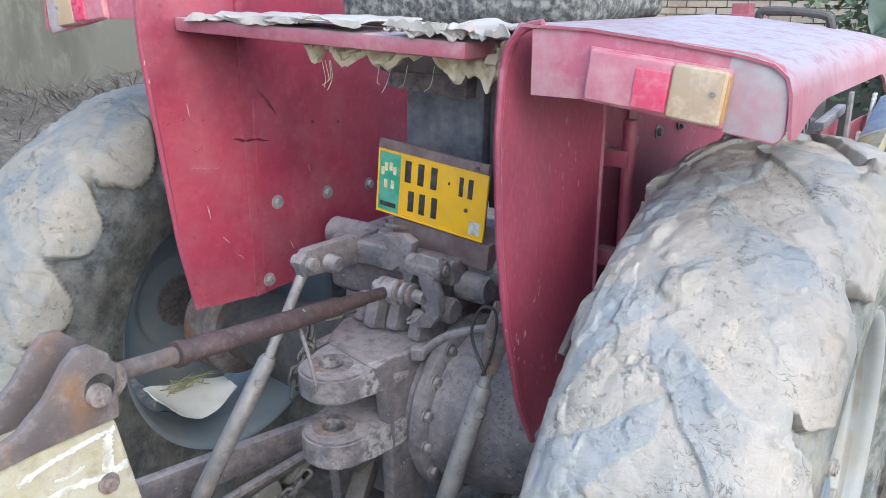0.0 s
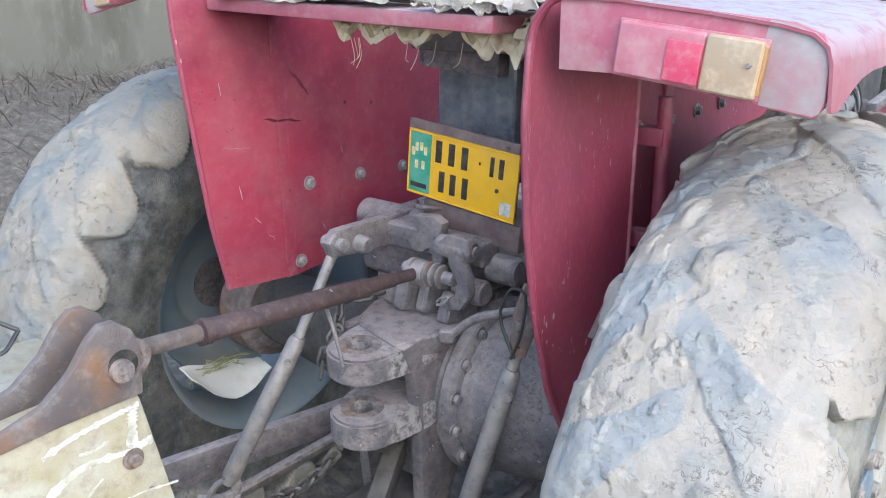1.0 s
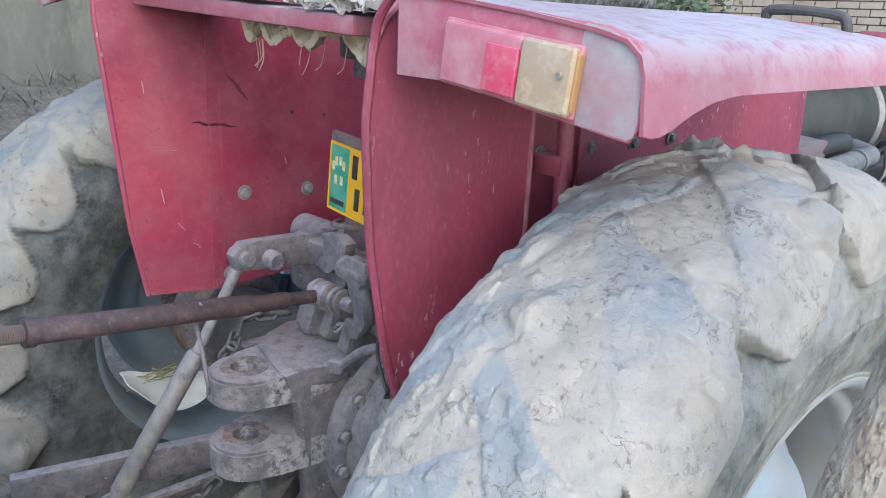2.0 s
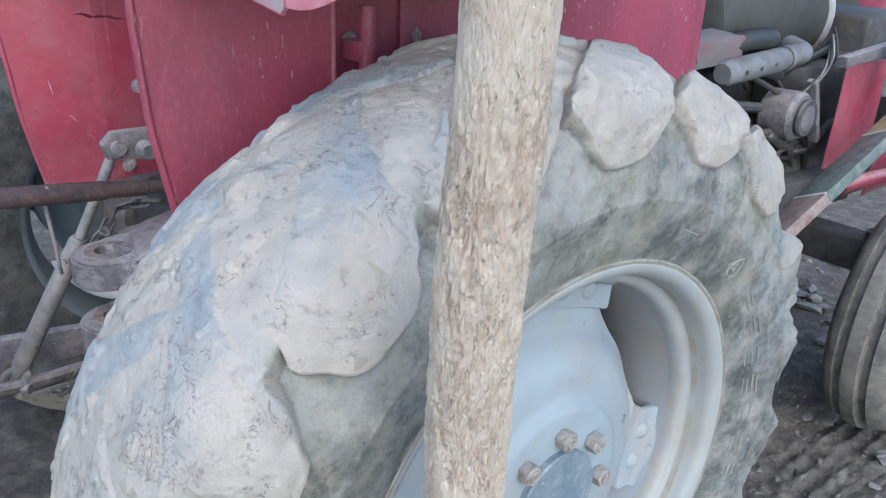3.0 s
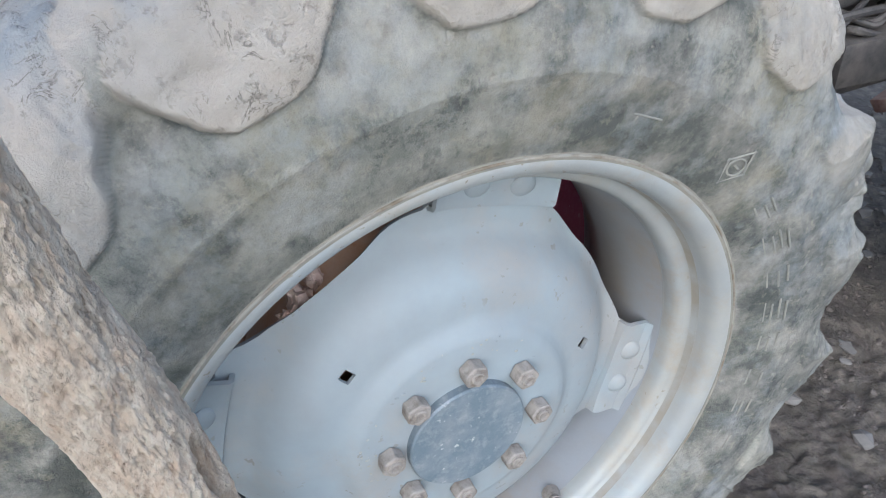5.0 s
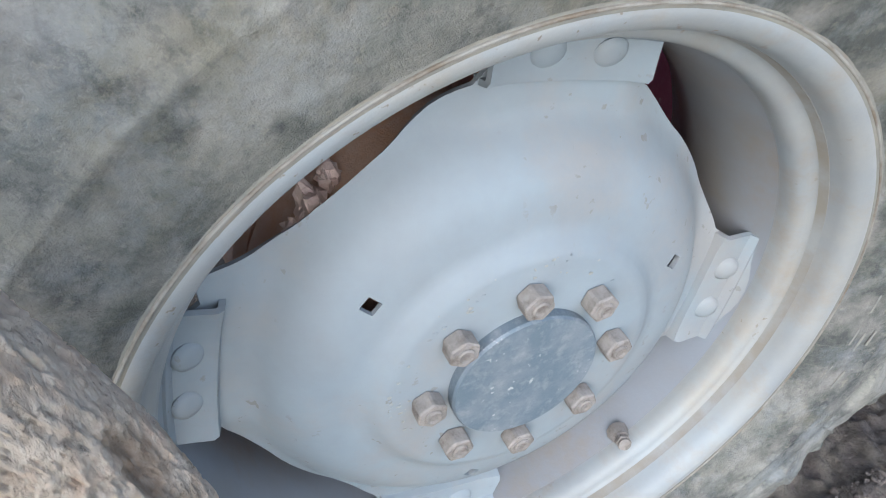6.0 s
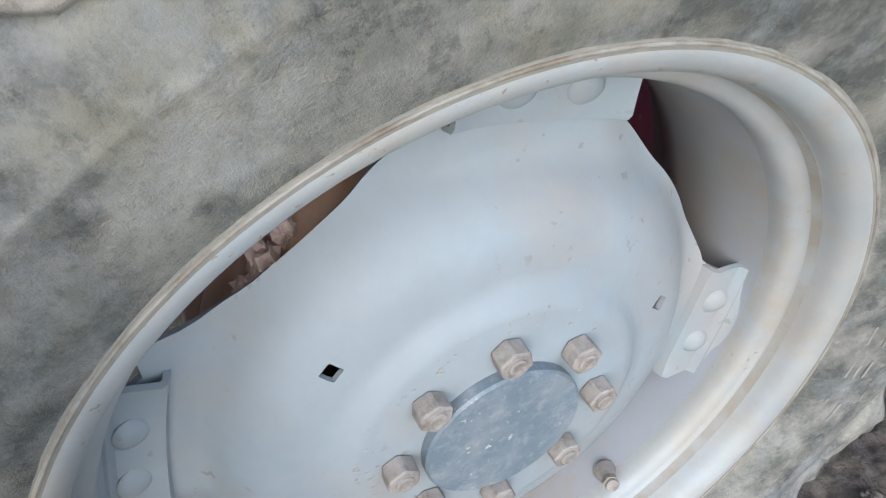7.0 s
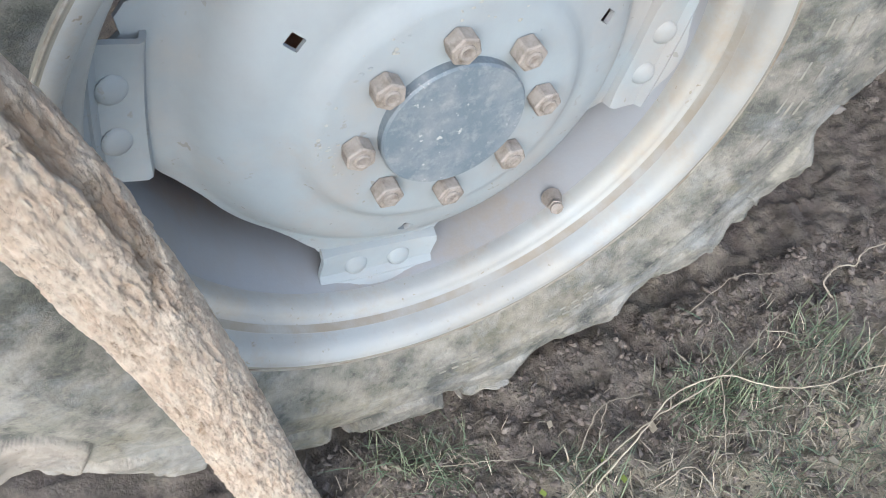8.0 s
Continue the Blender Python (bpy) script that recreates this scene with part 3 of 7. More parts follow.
def ground_height(x, y):
    p = np.stack([x, y, 0 * x], -1)
    near = np.exp(-((x - 0.9) ** 2 + (y - 0.3) ** 2) / 6.0)
    h = 0.012 * fbm(p, 3.0, 4) + near * (0.024 * np.abs(fbm(p, 11.0, 4)) + 0.014 * np.abs(fbm(p, 34.0, 4))) - 0.013
    h = h - 0.035 * np.exp(-((x - 0.56) / 0.2) ** 2) * step(-2.5, -0.6, y) * (1 - step(3.5, 5.0, y)) * 0.5
    # the ribbed track that the front wheel rolled
    h = h + 0.011 * np.cos(2 * math.pi * (x - 0.56) / 0.052) * step(0.13, 0.08, np.abs(x - 0.56)) * step(1.0, 1.25, y) * step(1.9, 1.5, y) * (0.7 + 0.6 * fbm(p, 7.0, 2))
    bank = step(-1.9, -5.0, x) * (1 - step(9, 16, y))
    return h + bank * (0.75 + 0.12 * fbm(p, 0.9, 4))


def ground():
    gx, gy = graded(0.42, 1.35, 0.0062, 500), graded(-0.35, 1.3, 0.0070, 500)
    xx, yy = np.meshgrid(gx, gy, indexing="ij")
    z = ground_height(xx.ravel(), yy.ravel())
    nx, ny = len(gx), len(gy)
    idx = np.arange(nx * ny).reshape(nx, ny)
    faces = np.stack([idx[:-1, :-1], idx[1:, :-1], idx[1:, 1:], idx[:-1, 1:]], -1).reshape(-1, 4).tolist()
    fx, fy = xx.ravel(), yy.ravel()
    spot = np.stack([fx, fy, 0 * fx], -1)
    verge = step(0.84, 1.0, fx + 0.07 * vnoise(spot, 7.0)) * step(-0.4, 0.1, fy + 0.2 * vnoise(spot, 2.5)) * step(1.6, 1.0, fy + 0.3 * vnoise(spot + 3, 2.0)) * step(2.0, 1.2, fx + 0.4 * vnoise(spot + 6, 2.2)) * 0.9
    # unseen pale, dusty ground in wide uneven patches, added to bounce light upwards
    bounce_yard = step(1.1, 3.2, fx + 1.3 * fbm(spot, 0.7, 4)) * np.clip(0.55 + 0.7 * fbm(spot + 8, 1.3, 4), 0.1, 1)
    ob = part_mesh("ground", np.stack([fx, fy, z], -1).tolist(), faces, M_SOIL, angle=80, attr=np.clip(np.maximum(verge, bounce_yard * 0.8), 0, 1))
    tagged(ob, "dry brown bare soil with crumbs and ruts", "ground", kind="structure")


ground()

# ---- the tractor ----
XC = -0.12          # the tractor's middle line
TRACTOR = thing("tractor", (XC, 0, 0), "old faded red farm tractor with dusty tyres parked on soil", "tractor")


def tyre_mesh(xt, side, nth, ns, phase):
    """A lugged tyre: side +1 has its outer face towards +x. Returns points, faces and the wear of the lug tops."""
    half = [(0.158, 0.372), (0.163, 0.386), (0.176, 0.42), (0.184, 0.462), (0.1875, 0.4795), (0.1893, 0.482), (0.1893, 0.4845), (0.1875, 0.487), (0.187, 0.52), (0.178, 0.56), (0.162, 0.590), (0.138, 0.611), (0.10, 0.624), (0.05, 0.632), (0.0, 0.634)]
    prof = np.array(half + [(-x, r) for x, r in half[-2::-1]])
    d = np.r_[0, np.cumsum(np.hypot(*np.diff(prof, axis=0).T))]
    s = np.linspace(0, d[-1], ns)
    px, pr = np.interp(s, d, prof[:, 0]), np.interp(s, d, prof[:, 1])
    px[1:-1] = (px[:-2] + 2 * px[1:-1] + px[2:]) / 4
    pr[1:-1] = (pr[:-2] + 2 * pr[1:-1] + pr[2:]) / 4
    tx, tr = np.gradient(px), np.gradient(pr)
    ln_ = np.hypot(tx, tr)
    nx_, nr_ = -tr / ln_, tx / ln_
    flip = np.sign((nx_ * px + nr_ * (pr - 0.5)).sum())
    nx_, nr_ = nx_ * flip, nr_ * flip
    th = np.arange(nth) * 2 * math.pi / nth
    T, S = np.meshgrid(th, np.arange(ns), indexing="ij")
    X, R = px[S], pr[S]
    dist = np.abs(s[S] - d[-1] / 2)                        # along the section from the crown
    pitch = 2 * math.pi / 19
    turned = np.degrees((T + math.pi / 2) % (2 * math.pi) - math.pi / 2)
    U = T - 0.05 * np.sin(T - radians(80)) if side > 0 else T   # the mould's lugs stand a little uneven
    lug, top = np.zeros_like(T), np.zeros_like(T)
    world0 = np.stack([X.ravel(), (R * np.cos(T)).ravel(), (R * np.sin(T)).ravel()], -1)
    wobble = (fbm(world0, 9.0, 3) * 0.0070 + fbm(world0 + 4.4, 32.0, 3) * 0.0042).reshape(T.shape)
    fine = (fbm(world0, 30.0, 3)).reshape(T.shape)
    for sg in (1, -1):
        on = X * sg
        run = np.where(on > 0, dist, -dist)                # from the crown out to this side
        run = np.where((np.abs(X) < 0.1), on, run)
        sweep = np.interp(run, [-0.03, 0.0, 0.11, 0.16, 0.245], [-0.04, 0.0, 0.165, 0.222, 0.272])
        centre = radians(phase) + (0 if sg == side else pitch / 2) + sweep
        off = (U - centre + pitch / 2) % pitch - pitch / 2
        arc = off * R + wobble
        wid = np.interp(run, [-0.03, 0.02, 0.08, 0.115, 0.150, 0.162, 0.222, 0.24], [0.028, 0.036, 0.050, 0.070, 0.092, 0.094, 0.044, 0.034])
        far = np.clip((run - 0.155) / 0.080, 0, 1)
        wid = wid * np.sqrt(np.clip(1 - far ** 14, 0, 1))
        wid = wid * (0.90 + 0.10 * step(38, 62, turned) * (1 - step(215, 240, turned)))
        lean = np.interp(run, [0.10, 0.16, 0.235], [0.0, 0.008, -0.008])
        worn = (1 - step(36, 58, turned)) * step(0.07, 0.13, run) if side > 0 else 0.0   # rounded to scallops towards the front
        edge = 0.0095
        across = 1 - step(wid - edge * 0.6, wid + edge * 0.4, np.abs(arc - lean))
        fang = np.clip(np.where(arc > 0, 1 - arc / 0.050, 1 + arc / 0.135), 0, 1) ** 1.15   # steep above, long below
        across = across * (1 - worn) + fang * worn
        along = step(-0.034, -0.018, run) * (1 - step(0.230, 0.238, run))
        high = np.interp(run, [-0.02, 0.12, 0.15, 0.18, 0.21, 0.235], [0.027, 0.032, 0.029, 0.020, 0.0130, 0.008]) * (1 + 0.25 * worn)
        lug = np.maximum(lug, across * along * high)
        top = np.maximum(top, across * along * (1 - step(0.10, 0.155, run)))
    tread = 1 - step(0.17, 0.23, dist)
    lump = fbm(world0 + 3.1, 7.0, 4).reshape(T.shape)
    # dried mud packs the grooves between the lugs nearly level over the crown
    reach = dist + 0.014 * lump - 0.028 * np.exp(-((np.degrees(T) - 121) / 8) ** 2)
    caked = step(64, 100, turned + 14 * lump) * (1 - step(205, 235, turned)) if side > 0 else 1.0
    rear = step(126, 148, turned + 8 * lump)
    pack = (0.0215 + 0.0065 * np.maximum(rear, step(88, 108, turned)) + 0.006 * lump) * (1 - step(0.122 + 0.03 * rear, 0.145 + 0.03 * rear, reach)) * caked
    pack = np.maximum(pack, np.maximum(0, lump) * 0.012 * tread)
    chunk = np.maximum(0, fbm(world0 + 9.7, 13.0, 3).reshape(T.shape) - 0.35) * 0.03 * tread
    plate = step(0.02, 0.09, fbm(world0 + 6.3, 12.0, 5).reshape(T.shape) - 0.12) * 0.0042 * tread   # a broken crust over the first layer
    crust = fbm(world0 + 1.7, 62.0, 3).reshape(T.shape)
    on_lug = step(0.004, 0.012, lug)
    base_h = np.maximum(lug * (1 + 0.05 * fine), pack)
    scoop = 0.010 * np.exp(-((reach - 0.152) / 0.017) ** 2) * (1 - step(0.0, 0.022, base_h))
    h = base_h - scoop + chunk + plate * step(0.003, 0.012, base_h) + 0.0009 * fine * (0.3 + tread)
    h = h + 0.0013 * crust * np.maximum(on_lug, tread * step(0.004, 0.012, pack)) - 0.0022 * np.maximum(0, crust - 0.45) * on_lug
    h += 0.004 * fbm(world0, 5.0, 2).reshape(T.shape) * tread
    X2, R2 = X + nx_[S] * h, R + nr_[S] * h - 0.004
    X2 = np.where((X2 < 0) & (side > 0), X2 * 0.76, X2)
    # the carcass flattens where it bears on the ground
    y, z = R2 * np.cos(T), R2 * np.sin(T) + AZ
    low = np.clip(0.02 - z, 0, None)
    z = z + low * 0.85
    X2 = X2 + np.sign(X) * low * 0.25
    pts = np.stack([(xt + X2).ravel(), y.ravel(), z.ravel()], -1)
    idx = np.arange(nth * ns).reshape(nth, ns)
    nxt = np.roll(idx, -1, axis=0)
    faces = np.stack([idx[:, :-1], nxt[:, :-1], nxt[:, 1:], idx[:, 1:]], -1).reshape(-1, 4)
    clean = np.clip(top * step(-0.008, -0.002, lug - pack) * (0.85 + 1.1 * fbm(world0 + 5, 7.0, 4).reshape(T.shape)), 0, 1)
    clean = clean * (1 - np.clip(chunk * 60, 0, 1))
    dusty = step(12, 58, turned + 10 * lump) * (1 - step(195, 225, turned)) if side > 0 else 1.0
    wall = step(0.13, 0.16, dist) * (1 - step(0.004, 0.009, lug) * (0.12 + 0.82 * dusty))
    clean = np.maximum(clean, wall * step(0.45, 0.52, R) * np.clip(0.10 + 0.5 * lump, 0, 0.3))
    return pts, faces.tolist(), clean.ravel(), wall.ravel()


def rear_wheel(xt, side, paint, rubber, nth, ns, phase, detail):
    c = (xt, 0, AZ)
    o = lambda *pairs: [(side * x, r) for x, r in pairs]
    PADS = [75.2, -14.8, -104.8, 165.2]
    # dished centre with four ears
    n, rings = 144, [0.0, 0.06, 0.10, 0.135, 0.143, 0.150, 0.156, 0.162, 0.170, 0.18, 0.19, 0.20, 0.21, 0.22, 0.23, 0.24, 0.25, 0.26, 0.268, 0.278, 0.29, 0.302, 0.314]
    dish = lambda r: np.interp(r, [0, 0.132, 0.143, 0.152, 0.162, 0.172, 0.195, 0.212, 0.226, 0.238, 0.248, 0.257, 0.267, 0.280, 0.314], [0.1295, 0.1295, 0.128, 0.1205, 0.1145, 0.1135, 0.1095, 0.1025, 0.0920, 0.0790, 0.0660, 0.0560, 0.0495, 0.0465, 0.0490])
    bm = bmesh.new()
    grid = []
    for k in range(n):
        a = 360 * k / n
        near = min(abs((a - p + 180) % 360 - 180) for p in PADS)
        rim_r = 0.266 + 0.020 * float(1 - step(14.0, 36.0, near)) + 0.027 * float(1 - step(12.0, 17.0, near)) - 0.009 * math.exp(-((a - 120) / 15) ** 2) + 0.030 * math.exp(-((a - 146.5) / 3.4) ** 2)
        row = []
        for r in rings[1:]:
            rr = r if r < 0.24 else 0.24 + (r - 0.24) * (rim_r - 0.24) / (0.314 - 0.24)
            row.append(bm.verts.new((xt + side * (float(dish(rr)) + 0.013 * float(1 - step(14, 27, near)) * float(step(0.246, 0.268, rr))), rr * math.cos(radians(a)), AZ + rr * math.sin(radians(a)))))
        grid.append(row)
    for k in range(n):
        a, b = grid[k], grid[(k + 1) % n]
        for j in range(len(a) - 1):
            bm.faces.new((a[j], b[j], b[j + 1], a[j + 1]))
    face_out(bm, side)
    thicken(bm, 0.006)
    wheel = part("rear_wheel", bm, paint, TRACTOR, "rear wheel with pale blue-grey dished centre and lugged dusty tyre" if detail else "rear wheel with dirty blue rim and dusty tyre", angle=50)
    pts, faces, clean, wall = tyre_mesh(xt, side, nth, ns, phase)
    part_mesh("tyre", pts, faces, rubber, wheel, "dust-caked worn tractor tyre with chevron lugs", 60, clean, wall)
    if detail:
        def mould(a, r, bars, ring=False):
            """Raised bars (across the wall, along it, half sizes, turn) on the sidewall about an angle."""
            ra = radians(a)
            xs = float(np.interp(r, [0.386, 0.42, 0.462, 0.48], [0.163, 0.176, 0.184, 0.188]))
            m = Matrix.Translation((xt + side * (xs + 0.0012), r * math.cos(ra), AZ + r * math.sin(ra))) @ Matrix.Rotation(ra, 4, "X") @ Matrix.Rotation(radians(-15), 4, "Z")
            bm = bmesh.new()
            for u, v, hu, hv, turn in bars:
                bm = join(bm, box((0.0024, 2 * hu, 2 * hv), (0, u, v), (turn, 0, 0), bev=0.0009, seg=1))
            if ring:
                bm = join(bm, tube([Vector((0.0, 0.0115 * math.cos(k * math.pi / 9), 0.0115 * math.sin(k * math.pi / 9))) for k in range(19)], 0.0015, 6))
            bmesh.ops.transform(bm, matrix=m, verts=bm.verts)
            part("moulded_mark", bm, M_MARK, wheel, "raised moulded mark on the sidewall")

        line = lambda u, half=0.019, v=0.0: (u, v, 0.0016, half, 0)
        mould(45.0, 0.439, [(0.0125, 0.009, 0.018, 0.0013, -36), (-0.0125, 0.009, 0.018, 0.0013, 36), (0.0125, -0.009, 0.018, 0.0013, 36), (-0.0125, -0.009, 0.018, 0.0013, -36), line(0.0, 0.005)], True)
        for a, us, half in ((31.9, (-0.015, -0.002, 0.008), 0.013), (23.5, (-0.017, -0.004, 0.006, 0.016), 0.017), (14.9, (-0.016, 0.0, 0.013), 0.015), (6.9, (-0.016, -0.005, 0.006, 0.016), 0.018), (-0.6, (-0.013, 0.001, 0.014), 0.013), (-9, (-0.012, 0.010), 0.014), (-16, (-0.012, 0.0, 0.012), 0.013), (-24, (-0.013, 0.011), 0.014)):
            mould(a, 0.446, [line(u, half, 0.003 * (-1) ** n) for n, u in enumerate(us)])
        for a in (-62, -64.5, -67, -69.5, -72, -88, -90, -92, -94.5):
            mould(a, 0.455, [line(-0.006, 0.0055), line(0.006, 0.0055)])
        mould(66.5, 0.44, [(0.0, 0.0, 0.0011, 0.020, 0), (-0.005, 0.013, 0.0035, 0.0011, 0)])
    # rim: outer lip, bead seat, drop centre, inner lip
    prof = o((0.1615, 0.369), (0.1645, 0.3745), (0.1665, 0.382), (0.165, 0.3865), (0.158, 0.388), (0.156, 0.384), (0.154, 0.376), (0.140, 0.366), (0.110, 0.354), (0.092, 0.346), (0.086, 0.340), (0.0885, 0.3345), (0.098, 0.3345), (0.108, 0.3355), (0.1145, 0.3385), (0.118, 0.3425), (0.1195, 0.347), (0.1205, 0.351), (0.124, 0.3545), (0.131, 0.357), (0.139, 0.3585), (0.147, 0.3600), (0.153, 0.3620), (0.158, 0.365))
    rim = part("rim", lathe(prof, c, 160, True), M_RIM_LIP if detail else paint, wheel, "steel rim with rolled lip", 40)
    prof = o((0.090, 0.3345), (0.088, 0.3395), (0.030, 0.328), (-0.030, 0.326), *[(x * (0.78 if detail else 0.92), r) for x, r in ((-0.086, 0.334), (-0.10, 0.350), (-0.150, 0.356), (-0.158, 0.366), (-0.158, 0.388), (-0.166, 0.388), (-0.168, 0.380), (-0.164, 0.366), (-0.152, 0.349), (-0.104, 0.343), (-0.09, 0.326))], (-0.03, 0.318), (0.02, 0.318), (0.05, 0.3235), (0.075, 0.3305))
    part("drop_centre", lathe(prof, c, 128, True), M_WELL if detail else paint, wheel, "grimy shaded drop centre of the rim", 50)
    if detail:
        part("bead_line", lathe(o((0.156, 0.3825), (0.1662, 0.3828), (0.1668, 0.386), (0.1660, 0.3885), (0.1664, 0.391), (0.1656, 0.395), (0.158, 0.396)), c, 160, True), M_BEAD, wheel, "tan dirt line at the tyre bead")
        part("bead_seam", lathe(o((0.1655, 0.3852), (0.1676, 0.3860), (0.1680, 0.3872), (0.1674, 0.3884), (0.1655, 0.3890)), c, 160, True), M_SEAM, wheel, "brown rust line between tyre and rim")
    if detail:
        part("groove_dirt", lathe(o((0.1240, 0.3540), (0.1305, 0.3564), (0.1345, 0.3573), (0.1345, 0.3580), (0.1240, 0.3550)), c, 128, True), M_GROOVE, rim, "tan dust lying in the rim groove")
    # hub cap
    hub = lathe(o((0.118, 0.0785), (0.1395, 0.0785), (0.1422, 0.0765), (0.1425, 0.05), (0.1412, 0.03), (0.1416, 0.001)), c, 64)
    part("hub_cap", hub, M_HUB if detail else M_CAST, wheel, "flat worn blue-grey hub end")
    for k in range(8):
        a = radians(86 - 45 * k)
        at = (xt + side * 0.1295, 0.1016 * math.cos(a), AZ + 0.1016 * math.sin(a))
        nut = join(hexbolt(at, (side, 0, 0), 0.0285, 0.0195, False), lathe(o((0.147, 0.0092), (0.1505, 0.0088), (0.1518, 0.0070), (0.1505, 0.004)), (xt, at[1], at[2]), 16))
        bmesh.ops.transform(nut, matrix=Matrix.Translation(at) @ Matrix.Rotation(RNG.uniform(0, 1), 4, "X") @ Matrix.Translation(-Vector(at)), verts=nut.verts)
        part("wheel_nut", nut, M_NUT, wheel, "dusty rust-brown hexagon nut", 18)
    for p in PADS:
        a = radians(p)
        # the bracket on the rim's well that holds the dished centre
        m = Matrix.Translation(c) @ Matrix.Rotation(a, 4, "X") if side > 0 else Matrix.Translation(c) @ Matrix.Rotation(a, 4, "X") @ Matrix.Diagonal((-1, 1, 1, 1))
        bm = bmesh.new()
        sec = [(0.050, 0.2745), (0.0610, 0.2760), (0.0685, 0.2795), (0.0690, 0.285), (0.0692, 0.306), (0.0710, 0.318), (0.0770, 0.3225), (0.0798, 0.3250), (0.0788, 0.3278), (0.0815, 0.3305), (0.086, 0.3328), (0.092, 0.3362)]
        rows = []
        for j in range(9):
            w = radians(-15.5 + 31 * j / 8)
            curl = 0.007 * abs(j / 4 - 1) ** 5        # the pressed ends turn up
            rows.append([bm.verts.new((x + curl * max(0.0, 1 - abs(i - 3) / 2.5), r - 0.003 * (j / 4 - 1) ** 2, 0.3 * math.sin(w))) for i, (x, r) in enumerate(sec)])
        for u, v in zip(rows, rows[1:]):
            for j in range(len(sec) - 1):
                bm.faces.new((u[j], v[j], v[j + 1], u[j + 1]))
        face_out(bm, 1)
        thicken(bm, 0.006)
        bmesh.ops.transform(bm, matrix=m, verts=bm.verts)
        part("bracket", bm, paint, wheel, angle=28)
        for w in (-5.7, 5.7):
            ra = radians(p + w)
            rc = Vector((xt + side * 0.0690, 0.306 * math.cos(ra), AZ + 0.306 * math.sin(ra)))
            nrm = Vector((side * 0.94, -0.33 * math.cos(ra), -0.33 * math.sin(ra)))
            bm = bmesh.new()
            bmesh.ops.create_uvsphere(bm, u_segments=16, v_segments=8, radius=0.0165)
            bmesh.ops.scale(bm, vec=(1, 1, 0.42), verts=bm.verts)
            bmesh.ops.transform(bm, matrix=Matrix.Translation(rc) @ nrm.to_track_quat("Z", "Y").to_matrix().to_4x4(), verts=bm.verts)
            part("rivet", bm, paint, wheel)
    if detail:
        rc = random.Random(17)
        for k in range(46):
            ra, rr_ = radians(rc.choice((rc.gauss(118, 16), rc.gauss(178, 9), rc.gauss(60, 14)))), rc.uniform(0.118, 0.142)
            sz = rc.uniform(0.0009, 0.0024)
            bm = bmesh.new()
            bmesh.ops.create_icosphere(bm, subdivisions=1, radius=sz)
            bmesh.ops.scale(bm, vec=(0.35, rc.uniform(0.7, 1.6), rc.uniform(0.6, 1.2)), verts=bm.verts)
            bmesh.ops.translate(bm, vec=(xt + float(dish(rr_)) + 0.0003, rr_ * math.cos(ra), AZ + rr_ * math.sin(ra)), verts=bm.verts)
            part("paint_crust", bm, M_CRUST if k % 3 else paint, wheel)
    # square punched holes, cut through the dished centre
    punch = None
    for a in (134.9, 14.9, -105.1):
        ra = radians(a)
        nrm = Vector((side * 0.97, 0.16 * math.cos(ra), 0.16 * math.sin(ra))).normalized()
        b = box((0.0145, 0.0145, 0.06), (0, 0, 0), bev=0.0012, seg=2)
        bmesh.ops.transform(b, matrix=Matrix.Translation((xt + side * 0.107, 0.1898 * math.cos(ra), AZ + 0.1898 * math.sin(ra))) @ nrm.to_track_quat("Z", "Y").to_matrix().to_4x4() @ Matrix.Rotation(radians(45), 4, "Z"), verts=b.verts)
        punch = join(punch, b) if punch else b
    carve(wheel, punch)
    if detail:
        va = radians(-58.3)
        vp = Vector((xt + 0.102, 0.322 * math.cos(va), AZ + 0.322 * math.sin(va)))
        vd = Vector((0.8, -0.5 * math.cos(va), -0.5 * math.sin(va))).normalized()
        part("valve_stem", join(tube([vp - vd * 0.01, vp + vd * 0.009], 0.0065, 12), tube([vp - vd * 0.022, vp - vd * 0.004], [0.015, 0.010], 12), tube([vp + vd * 0.001, vp + vd * 0.007], 0.0105, 6), tube([vp + vd * 0.006, vp + vd * 0.012], 0.008, 12)), M_NUT, wheel, "dusty brass valve stem")
    return wheel


rear_wheel(0.54, 1, M_RIM, M_TYRE, 1760, 270, 56.8, True)
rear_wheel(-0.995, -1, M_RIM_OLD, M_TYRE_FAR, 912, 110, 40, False)

